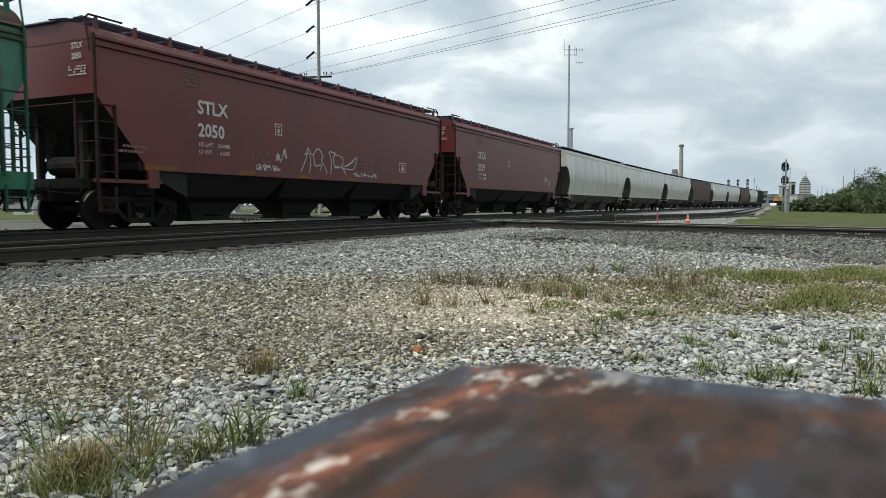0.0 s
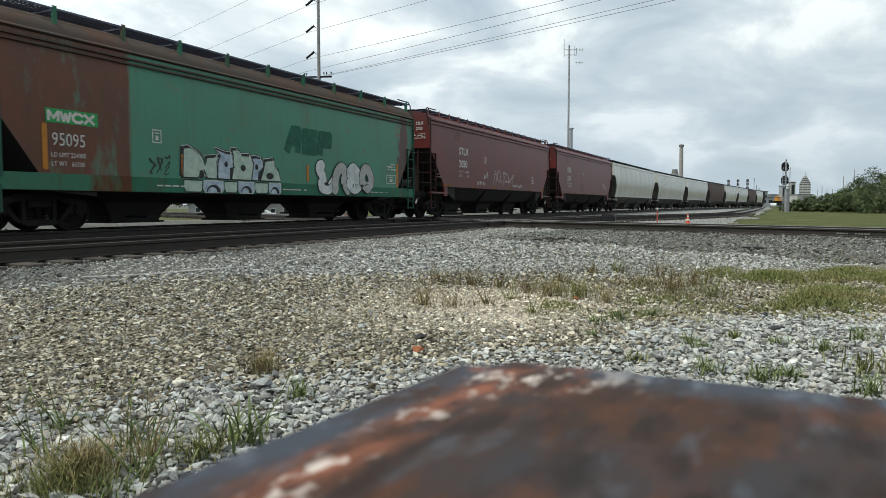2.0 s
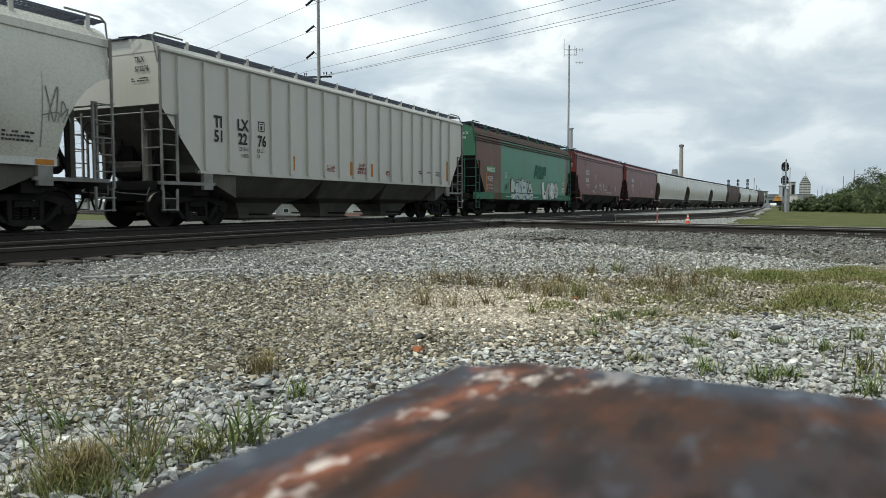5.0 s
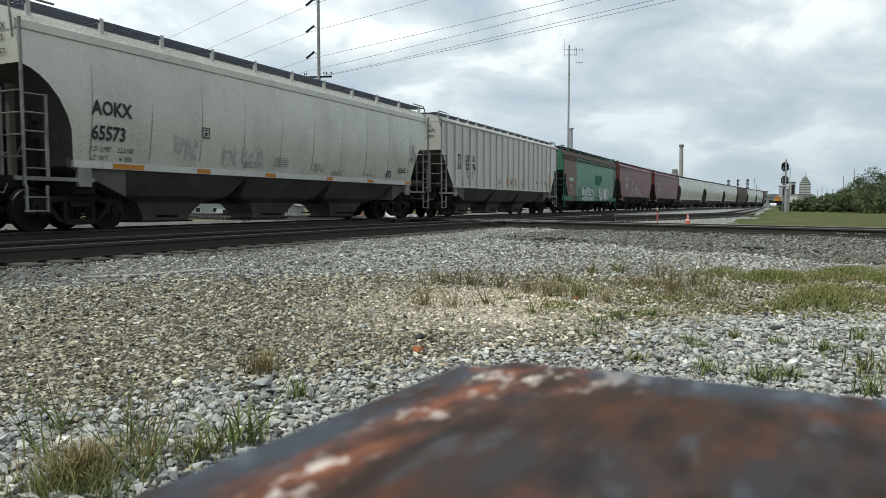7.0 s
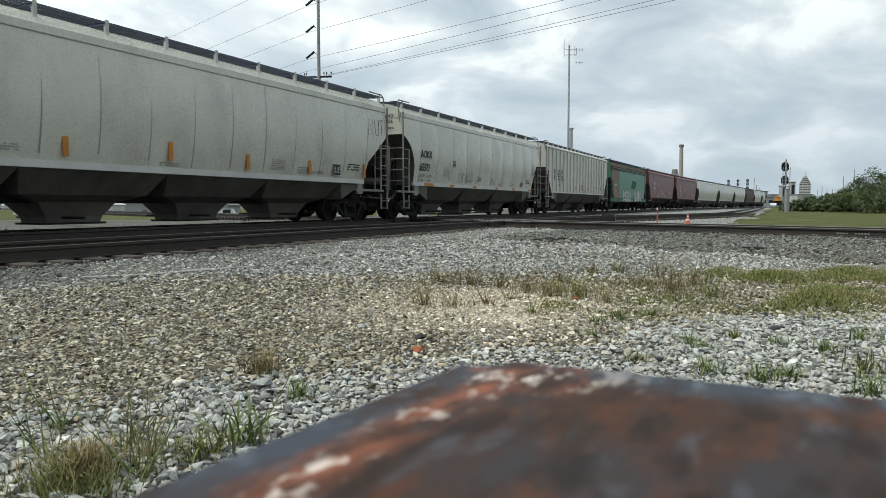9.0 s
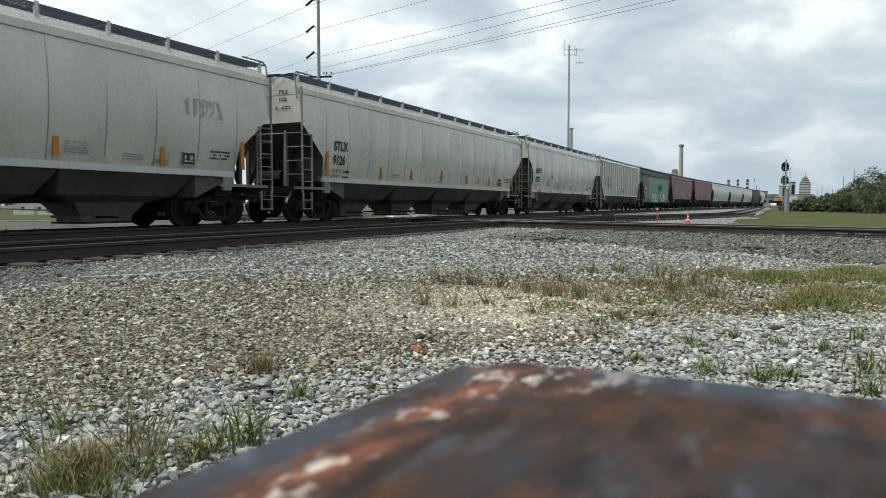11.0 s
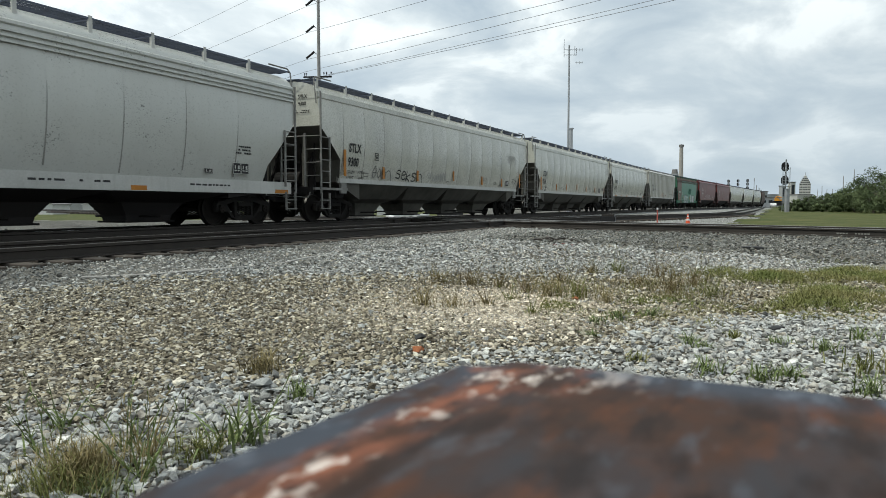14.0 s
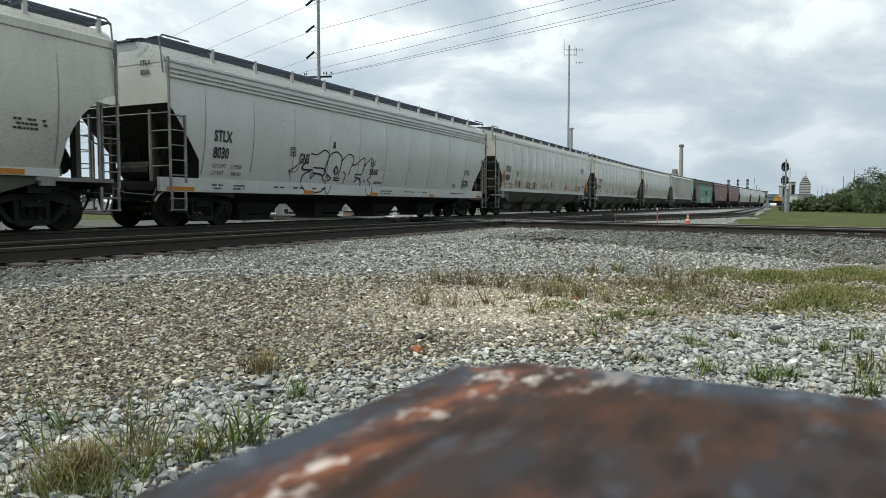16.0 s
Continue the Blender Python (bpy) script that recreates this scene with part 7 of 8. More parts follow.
# ---------------------------------------------------------------- poles and wires
def power_pole():
    base = spot(-0.1743, 60)
    top = empty("power_pole", "tall grey power pole with stand-off insulators and a crossarm", "utility pole", at=base)
    bm = fresh()
    tube(bm, (0, 0, -0.3), (0, 0, 25), 0.17, 12, 0.11)
    part("pole", bm, M_WOODPOLE, top)
    f, r = Vector((math.cos(THETA), math.sin(THETA), 0)), Vector((math.sin(THETA), -math.cos(THETA), 0))
    for z in (17.85, 15.65, 13.5):
        bm = fresh()
        a = Vector((0, 0, z)) - base.z * Vector((0, 0, 1))
        tube(bm, a - r * 0.12, a - r * 0.45 + Vector((0, 0, 0.18)), 0.03, 6)
        ins = part("bracket", bm, M_GALV, top)
        bm = fresh()
        p, q = a - r * 0.36 + Vector((0, 0, 0.22)), a - r * 1.05 - Vector((0, 0, 0.34))
        for k in range(7):
            c = p.lerp(q, k / 7)
            tube(bm, c, p.lerp(q, (k + 0.97) / 7), 0.105, 8, 0.09)
        tube(bm, p, q, 0.03, 6)
        part("insulator", bm, M_DARKMETAL, ins)
    arm = r * 0.97 + f * -0.24
    z = 11.65 - base.z
    bm = fresh()
    for k in range(2):
        tube(bm, Vector((0, 0, z + 0.02)) - arm * 1.4 + f * 0.02, Vector((0, 0, z - 0.05)) + arm * 1.15 + f * 0.02, 0.07, 6)
    part("crossarm", bm, M_DARKMETAL, top)
    for s in (-1.3, -1.15, 0.45, 0.7, 1.1):
        bm = fresh()
        c = Vector((0, 0, z)) + arm * s
        tube(bm, c, c + Vector((0, 0, 0.30)), 0.025, 5)
        tube(bm, c + Vector((0, 0, 0.22)), c + Vector((0, 0, 0.36)), 0.06, 8, 0.04)
        part("pin_insulator", bm, M_DARKMETAL, top)
    # wires run from far left to overhead on the right
    w = f * math.cos(radians(45.5)) - r * math.sin(radians(45.5))
    for off, zz, up, rise in ((-0.9, 20.4, 0, 0), (-0.9, 17.5, 0, 0), (-0.9, 15.3, 0, 0), (-0.9, 13.1, 0, 0), (-1.15, 12.12, 1, 0.018), (0.7, 11.75, 1, 0.018), (1.1, 11.75, 1, 0.0115)):
        cu = bpy.data.curves.new("wire", "CURVE")
        cu.dimensions, cu.bevel_depth, cu.bevel_resolution = "3D", 0.013, 1
        for lo, hi in ((-78, 0), (0, 150)):
            sp = cu.splines.new("POLY")
            n = 16
            sp.points.add(n)
            for i in range(n + 1):
                t = i / n
                d = lo + (hi - lo) * t
                sag = (0.55 if lo < 0 else 3.6) * 4 * t * (1 - t)
                c = base + (arm if up else r) * off + w * d
                sp.points[i].co = (c.x, c.y, zz - sag * 0.6 + (rise * -d if lo < 0 else 0), 1)
        ob = bpy.data.objects.new("wire_line", cu)
        scene.collection.objects.link(ob)
        bpy.context.view_layer.update()
        me = bpy.data.meshes.new_from_object(ob.evaluated_get(bpy.context.evaluated_depsgraph_get()))
        bpy.data.objects.remove(ob)
        me.materials.clear(); me.materials.append(M_WIRE)
        tagged(new("overhead_wire", me), "thin overhead electric wire strung between poles", "wire", "overhead wires")


power_pole()


def antenna_mast():
    base = spot(0.177, 70)
    top = empty("antenna_mast", "slender grey radio mast with small antennas at its top", "antenna", at=base)
    bm = fresh()
    tube(bm, (0, 0, -0.2), (0, 0, 16.5 - base.z), 0.13, 10, 0.08)
    part("mast", bm, M_GALV, top)
    r = Vector((math.sin(THETA), -math.cos(THETA), 0))
    z = 15.9 - base.z
    for dz, l0, l1 in ((0.15, -0.5, 0.7), (-0.35, -0.5, 0.7)):
        bm = fresh()
        tube(bm, Vector((0, 0, z + dz)) + r * l0, Vector((0, 0, z + dz)) + r * l1, 0.03, 5)
        part("cross_bar", bm, M_GALV, top)
    for s, z0, z1 in ((-0.5, -0.6, 1.2), (0.55, -0.4, 0.5), (0.7, -0.4, 0.3)):
        bm = fresh()
        tube(bm, Vector((0, 0, z + z0)) + r * s, Vector((0, 0, z + z1)) + r * s, 0.028, 5)
        part("whip_antenna", bm, M_GALV, top)
    for dz in (0.15, -1.1):
        bm = fresh()
        tube(bm, Vector((0, 0, z + dz)) + r * 0.6, Vector((0, 0, z + dz)) + r * 1.35, 0.025, 5)
        for k in range(3):
            c = Vector((0, 0, z + dz)) + r * (0.75 + 0.27 * k)
            tube(bm, c - Vector((0, 0, 0.15)), c + Vector((0, 0, 0.15)), 0.015, 4)
        part("yagi_antenna", bm, M_GALV, top)
    p = empty("pipe_post", "short grey steel post beside the radio mast", "post", at=spot(0.181, 66))
    bm = fresh()
    tube(bm, (0, 0, -0.2), (0, 0, 7.9), 0.16, 10)
    part("post", bm, M_GALV, p)
    part("cap", _box(-0.2, 0.2, -0.2, 0.2, 7.9, 7.98), M_GALV, p)


antenna_mast()


def signal(at, height, heads, width, label, ladder=True, shift=0.0):
    """A railway signal: round-topped black backboards with hooded lamps on a mast."""
    top = empty("railway_signal", label, "railway signal", "signals along the tracks")
    top.matrix_basis = Matrix.Translation(at) @ Euler((0, 0, radians(FACE))).to_matrix().to_4x4()
    bm = fresh()
    tube(bm, (0, 0, -0.3), (0, 0, height), 0.10, 10, 0.08)
    part("mast", bm, M_GALV, top)
    for hz in heads:
        bm = fresh()
        w, h = width, width * 1.25
        pts = [(-w / 2, hz - h / 2 + w * 0.3)] + [(w / 2 * math.cos(a), hz - h / 2 + w * 0.35 + w * 0.35 * math.sin(a)) for a in [math.pi + math.pi * i / 10 for i in range(11)]]
        pts += [(w / 2 * math.cos(a), hz + h / 2 - w / 2 + w / 2 * math.sin(a)) for a in [math.pi * i / 12 for i in range(13)]]
        out = []
        for p in pts:
            if not out or math.hypot(p[0] - out[-1][0], p[1] - out[-1][1]) > 0.01:
                out.append(p)
        prism(bm, [(x, z) for x, z in out], 0.18, 0.22)
        bmesh.ops.recalc_face_normals(bm, faces=bm.faces)
        board = part("backboard", bm, M_DARKMETAL, top)
        for k in (-1, 0, 1):
            bm = fresh()
            tube(bm, (0, 0.22, hz + k * h * 0.28), (0, 0.48, hz + k * h * 0.28), width * 0.14, 10)
            part("lamp_hood", bm, M_DARKMETAL, board)
        part("housing", _box(-0.13, 0.13, 0.06, 0.18, hz - h * 0.32, hz + h * 0.32), M_DARKMETAL, board)
    if ladder:
        bm = fresh()
        for s in (-0.40, 0.40):
            tube(bm, (s, -0.15, 0), (s, -0.15, heads[0] - 0.1), 0.035, 5)
        z = 0.4
        while z < heads[0] - 0.1:
            tube(bm, (-0.40, -0.15, z), (0.40, -0.15, z), 0.025, 4)
            z += 0.32
        part("ladder", bm, M_GALV, top)
        part("platform", _box(-0.5, 0.5, -0.35, 0.15, heads[-1] - 0.72, heads[-1] - 0.66), M_GALV, top)
    return top


signal(spot(0.486, 80), 6.0, (5.2, 3.65), 0.85, "tall two-headed railway signal with black backboards")
# one solid column stands in for two thin posts beside the signal
c = empty("signal_foot_column", "grey steel column standing for two thin posts by the signal", "cabinet")
c.matrix_basis = Matrix.Translation(spot(0.489, 79)) @ Euler((0, 0, radians(FACE))).to_matrix().to_4x4()
part("body", _box(-0.17, 0.17, -0.2, 0.2, -0.1, 2.6), M_GALV, c)
part("roof", _box(-0.2, 0.2, -0.23, 0.23, 2.6, 2.68), M_GALV, c)
for ac, hs in ((0.4055, (7.7, 6.7)), (0.419, (7.8, 6.8)), (0.4325, (7.9, 6.9, 5.8))):
    signal(spot(ac, 205), 8.3, hs, 0.75, "distant railway signal with stacked black heads", False)


def simple_pole(ac, d, h, r=0.14, arm=True):
    top = empty("utility_pole", "distant wooden utility pole", "utility pole", "poles along the tracks", spot(ac, d))
    bm = fresh()
    tube(bm, (0, 0, -0.3), (0, 0, h), r, 8, r * 0.7)
    part("pole", bm, M_WOODPOLE, top)
    if arm:
        bm = fresh()
        tube(bm, (-0.45, 0.9, h - 0.5), (0.45, -0.9, h - 0.5), 0.06, 5)
        part("crossarm", bm, M_WOODPOLE, top)


for ac, d, h in ((0.568, 160, 7.4), (0.583, 150, 8.4), (0.538, 210, 6.5), (0.545, 240, 6.2), (0.553, 230, 6.0), (0.4415, 230, 9.6), (0.532, 260, 6.8)):
    simple_pole(ac, d, h, 0.11, False)


# ---------------------------------------------------------------- far skyline
def chimney():
    top = empty("chimney", "tall pale concrete factory chimney on the skyline", "chimney", at=spot(0.3372, 500, 0))
    bm = fresh()
    tube(bm, (0, 0, -2), (0, 0, 43), 1.9, 20, 1.25)
    part("stack", bm, M_CONCRETE, top)
    bm = fresh()
    tube(bm, (0, 0, 41.6), (0, 0, 43.4), 1.6, 20)
    part("rim", bm, M_SHINGLE, top)
    t2 = empty("silo", "grey factory silo with a dark domed top", "silo", at=spot(0.3285, 480, 0))
    bm = fresh()
    tube(bm, (0, 0, -2), (0, 0, 22.0), 2.5, 16)
    part("tank", bm, M_GALV, t2)
    bm = fresh()
    tube(bm, (0, 0, 22.0), (0, 0, 25.0), 2.2, 16, 1.7)
    part("dome", bm, M_SHINGLE, t2)


chimney()


def tower():
    top = empty("tower_building", "tall pale stone tower with stepped upper floors", "building")
    top.matrix_basis = Matrix.Translation(spot(0.5137, 900, 0)) @ Euler((0, 0, radians(FACE - 27))).to_matrix().to_4x4()
    steps = ((6.4, 0, 28.4), (5.4, 28.4, 31.0), (4.2, 31.0, 33.4), (3.0, 33.4, 35.6), (1.9, 35.6, 37.4))
    for w, z0, z1 in steps:
        wall = part("wall", _box(-w, w, -w, w, z0 - (2 if z0 == 0 else 0), z1), M_STUCCO, top)
        part("cornice", _box(-w - 0.12, w + 0.12, -w - 0.12, w + 0.12, z1 - 0.45, z1 - 0.05), M_STUCCO, wall)
        n = max(2, int(w * 1.1))
        z = z0 + 0.5
        while z < z1 - 1.5:
            for k in range(n):
                x = -w + 2 * w * (k + 0.5) / n
                part("window", _box(x - 0.40 * 2 * w / n, x + 0.40 * 2 * w / n, -w - 0.08, -w + 0.02, z, z + 1.0), M_GLASS_DARK, wall)
            z += 3.2
    bm = fresh()
    tube(bm, (0, 0, 37.4), (0, 0, 39.2), 1.5, 8, 0.7)
    tube(bm, (0, 0, 39.2), (0, 0, 42.5), 0.45, 8, 0.12)
    part("spire", bm, M_GALV, top)


tower()


def industrial(label, ac, d, w, dep, h, material, bays=4, low=0.45, high=0.75):
    top = empty("industrial_building", label, "building", "distant industrial buildings")
    top.matrix_basis = Matrix.Translation(spot(ac, d, 0)) @ Euler((0, 0, radians(FACE))).to_matrix().to_4x4()
    wall = part("wall", _box(-w / 2, w / 2, -dep / 2, dep / 2, -1, h), material, top)
    part("roof", _box(-w / 2 - 0.3, w / 2 + 0.3, -dep / 2 - 0.3, dep / 2 + 0.3, h, h + 0.4), M_SHINGLE, top)
    for k in range(bays):
        x = -w / 2 + w * (k + 0.5) / bays
        part("window", _box(x - w / bays * 0.3, x + w / bays * 0.3, -dep / 2 - 0.06, -dep / 2 + 0.02, h * low, h * high), M_GLASS_DARK, wall)


industrial("pale long industrial building on the skyline", 0.472, 520, 26, 15, 8.2, M_GREYWALL, 9, 0.08, 0.62)
industrial("grey stepped industrial building on the skyline", 0.4425, 420, 10, 12, 8.6, M_GREYWALL, 4)
industrial("pale narrow plant tower beside the tracks", 0.4945, 430, 2.9, 4, 14.5, M_STUCCO, 1, 0.5, 0.9)
industrial("narrow grey plant tower beside the tracks", 0.481, 440, 1.8, 4, 12.5, M_GREYWALL, 1, 0.5, 0.9)
industrial("low white building behind the bushes", 0.506, 380, 8, 12, 6.2, M_STUCCO, 3, 0.1, 0.5)
industrial("low grey building far along the tracks", 0.457, 330, 9, 12, 4.0, M_GALV, 3)
# open steel framework above the train
t = empty("steel_framework", "distant open steel framework with pipes", "framework")
t.matrix_basis = Matrix.Translation(spot(0.445, 300)) @ Euler((0, 0, radians(FACE))).to_matrix().to_4x4()
for x in (-2.2, -1.1, 0.0, 1.1, 2.2):
    part("column", _box(x - 0.12, x + 0.12, -0.12, 0.12, 0, 9.2 - abs(x)), M_GALV, t)
for z in (4.6, 5.5, 6.3, 7.0):
    part("beam", _box(-2.3, 2.3, -0.1, 0.1, z, z + 0.22), M_GALV, t)


# ---------------------------------------------------------------- things round the crossing
def traffic_cone(at):
    top = empty("traffic_cone", "orange and white traffic cone standing on gravel", "traffic cone", at=at)
    bm = fresh()
    box(bm, -0.19, 0.19, -0.19, 0.19, 0, 0.04)
    part("base", bm, M_ORANGE, top)
    for z0, z1, m, nm in ((0.04, 0.22, M_ORANGE, "cone_body"), (0.22, 0.34, M_WHITEPAINT, "white_band"), (0.34, 0.44, M_ORANGE, "cone_body"), (0.44, 0.54, M_WHITEPAINT, "white_band"), (0.54, 0.64, M_ORANGE, "cone_body")):
        bm = fresh()
        r = lambda z: 0.15 - 0.18 * z
        tube(bm, (0, 0, z0), (0, 0, z1), r(z0), 14, r(z1))
        part(nm, bm, m, top)
    top.scale = (0.7, 0.7, 0.7)


traffic_cone(spot(0.3485, 31.5))
m = empty("marker_post", "thin orange marker post standing in gravel", "marker post", at=spot(0.305, 33))
bm = fresh()
tube(bm, (0, 0, -0.1), (0, 0, 0.62), 0.03, 8)
part("post", bm, M_POST, m)
part("cap", _box(-0.035, 0.035, -0.035, 0.035, 0.62, 0.72), M_WHITEPAINT, m)


def switch_machine(at, turn):
    top = empty("switch_machine", "dark steel switch machine beside the crossing", "switch machine")
    top.matrix_basis = Matrix.Translation(at) @ Euler((0, 0, radians(turn))).to_matrix().to_4x4()
    bm = fresh(); box(bm, -0.8, 0.8, -0.32, 0.32, 0.06, 0.34)
    bmesh.ops.bevel(bm, geom=bm.edges[:], offset=0.04, segments=2, affect="EDGES")
    part("case", bm, M_DARKMETAL, top)
    part("cover", _box(-0.35, 0.55, -0.26, 0.26, 0.34, 0.42), M_RAIL, top)
    part("base_plate", _box(-1.0, 1.0, -0.45, 0.45, -0.02, 0.06), M_RAIL, top)
    bm = fresh(); tube(bm, (0.8, 0, 0.2), (1.9, 0, 0.2), 0.035, 6)
    part("rod", bm, M_RAIL, top)


switch_machine(spot(0.235, 31.0), 10)


def work_machine():
    """The amber track machine far along the line, with its boom folded over the cab."""
    top = empty("track_machine", "distant amber track maintenance machine", "maintenance vehicle")
    top.matrix_basis = Matrix.Translation(spot(0.4755, 250)) @ Euler((0, 0, radians(FACE - 25))).to_matrix().to_4x4() @ Matrix.Scale(1.5, 4)
    part("chassis", _box(-1.2, 1.2, -3, 3, 0.4, 1.0), M_DARKMETAL, top)
    part("engine_cover", _box(-1.1, 1.1, -2.6, 2.4, 1.0, 1.5), M_DARKMETAL, top)
    part("cab", _box(-0.7, 0.25, -2.9, -1.0, 1.5, 2.15), M_AMBER, top)
    part("hood", _box(0.25, 0.95, -2.7, -0.5, 1.5, 1.85), M_AMBER, top)
    bm = fresh(); tube(bm, (-0.5, -2, 2.1), (-0.1, -2, 2.6), 0.13, 8); tube(bm, (-0.1, -2, 2.6), (1.1, -2, 2.2), 0.12, 8, 0.08)
    part("boom", bm, M_AMBER, top)
    for x in (-1.0, 1.0):
        for y in (-2.2, 2.2):
            bm = fresh(); tube(bm, (x - 0.1, y, 0.4), (x + 0.1, y, 0.4), 0.4, 12)
            part("wheel", bm, M_SLAB, top)


work_machine()


def lying_pipe(ac, d, turn, length, radius):
    """A pale pipe left on the ground beyond the train's track."""
    p = spot(ac, d)
    dx, dy = math.cos(radians(turn)) * length / 2, math.sin(radians(turn)) * length / 2
    bm = fresh()
    tube(bm, p + Vector((-dx, -dy, radius)), p + Vector((dx, dy, radius)), radius, 10)
    tagged(part("pipe", bm, M_WHITEPAINT), "pale pipe lying on the ground beyond the tracks", "pipe", "pipes beyond the tracks")


lying_pipe(-0.072, 44, 35, 3.6, 0.10)
lying_pipe(-0.030, 50, 15, 4.2, 0.12)
parked_car("white car parked far along the tracks", spot(0.4695, 215), 180, M_WHITEPAINT)


def ballast_cut():
    """The flat dark slab that lies on the ballast."""
    p = spot(0.442, 13.2)
    top = empty("rubber_slab", "flat dark rubber slab lying on the ballast", "slab", at=p + Vector((0, 0, 0.02)))
    bm = fresh()
    pts = [(-0.16, -0.20), (0.12, -0.17), (0.2, 0.05), (0.10, 0.20), (-0.1, 0.17), (-0.18, 0.03)]
    lo = [bm.verts.new((x, y, 0)) for x, y in pts]
    hi = [bm.verts.new((x, y, 0.05 - 0.04 * abs(y))) for x, y in pts]
    bm.faces.new(hi); bm.faces.new(lo[::-1])
    for i in range(6):
        bm.faces.new((lo[i], lo[(i + 1) % 6], hi[(i + 1) % 6], hi[i]))
    part("slab", bm, M_SLAB, top)


ballast_cut()


def lump(name, label, at, size, material, seed):
    rng = random.Random(seed)
    bm = fresh()
    for _ in range(14):
        v = Vector((rng.gauss(0, 1), rng.gauss(0, 1), rng.gauss(0, 1))).normalized()
        bm.verts.new((v.x * size[0], v.y * size[1], v.z * size[2]))
    bmesh.ops.convex_hull(bm, input=bm.verts)
    ob = part(name, bm, material)
    ob.location = at + Vector((0, 0, size[2] * 0.8))
    tagged(ob, label, "stone")


lump("brick_fragment", "orange broken piece of brick on the gravel", spot(-0.038, 4.0), (0.062, 0.045, 0.022), M_BRICK, 4)
lump("coal_lump", "black lump of slag on the gravel", spot(-0.032, 4.38), (0.052, 0.035, 0.024), M_SLAB, 5)
lump("slag_stone", "dark flat stone on the pale gravel", spot(0.48, 4.7), (0.09, 0.06, 0.02), M_SLAB, 6)
lump("brick_fragment", "reddish brick fragment among dry weeds", spot(0.19, 6.25), (0.05, 0.03, 0.02), M_BRICK, 7)
lump("ballast_boulder", "large pale grey stone among the ballast", spot(-0.262, 3.2), (0.062, 0.05, 0.03), M_STONE, 8)


def splinter(at, turn, length, wide):
    """A split piece of an old tie, lying on the ballast."""
    bm = fresh()
    prism(bm, [(-length / 2, 0), (length * 0.42, 0), (length / 2, 0.015), (length * 0.2, 0.045), (-length * 0.3, 0.04), (-length / 2, 0.015)], -wide / 2, wide / 2)
    bmesh.ops.recalc_face_normals(bm, faces=bm.faces)
    ob = part("tie_splinter", bm, M_TIE)
    ob.matrix_basis = Matrix.Translation(at + Vector((0, 0, 0.015))) @ Euler((0, radians(2), radians(turn))).to_matrix().to_4x4()
    tagged(ob, "dark splintered piece of old tie on ballast", "wood scrap", "tie splinters by the crossing")


for ac, d, turn, ln, wd in ((0.135, 16.6, -60, 0.5, 0.10), (0.150, 17.2, -35, 0.7, 0.09), (0.162, 16.4, -80, 0.45, 0.12), (0.172, 17.0, -50, 0.6, 0.08), (0.185, 16.2, -70, 0.35, 0.10), (0.155, 15.9, -20, 0.3, 0.08)):
    splinter(spot(ac, d), turn, 0.55 * ln, 0.6 * wd)


def ground_cable():
    """A pale cable that lies half sunk in the ballast beside the near track."""
    way = curve_points([(5.3, 7.0), (6.0, 6.6), (6.75, 6.3), (7.6, 6.25), (8.5, 6.4), (9.5, 6.5), (10.6, 6.3), (12.6, 5.9)], 6)
    bm = fresh()
    prev = None
    for x, y in way:
        q = Vector((x, y, ground_height(x, y) + 0.016 + 0.009 * math.sin(x * 3.1) + 0.02 * noise.noise((x * 0.5, y * 0.5, 0))))
        if prev is not None:
            tube(bm, prev, q, 0.015, 8)
        prev = q
    tagged(part("cable", bm, M_CABLE), "pale dusty cable half sunk in the ballast", "cable")


ground_cable()
for k, (ac, d) in enumerate(((0.16, 14.6), (0.172, 14.9), (0.185, 14.5), (0.195, 14.8))):
    lump("brick_fragment", "dark red brick fragment on the ballast", spot(ac, d), (0.07 + 0.02 * (k % 2), 0.05, 0.025), M_BRICK_RED, 20 + k)


# ---------------------------------------------------------------- stones
def rock_shapes(count, seed, points):
    rng = random.Random(seed)
    out = []
    for _ in range(count):
        bm = fresh()
        for _ in range(points):
            v = Vector((rng.gauss(0, 1), rng.gauss(0, 1), rng.gauss(0, 1))).normalized() * rng.uniform(0.68, 1.1)
            bm.verts.new(v)
        bmesh.ops.convex_hull(bm, input=bm.verts)
        bmesh.ops.delete(bm, geom=[v for v in bm.verts if not v.link_faces], context="VERTS")
        bm.verts.index_update()
        out.append((np.array([v.co[:] for v in bm.verts]), [[v.index for v in f.verts] for f in bm.faces]))
        bm.free()
    return out


SHAPES = {"fine": rock_shapes(20, 2, 11), "plain": rock_shapes(14, 3, 7), "small": rock_shapes(12, 4, 6)}


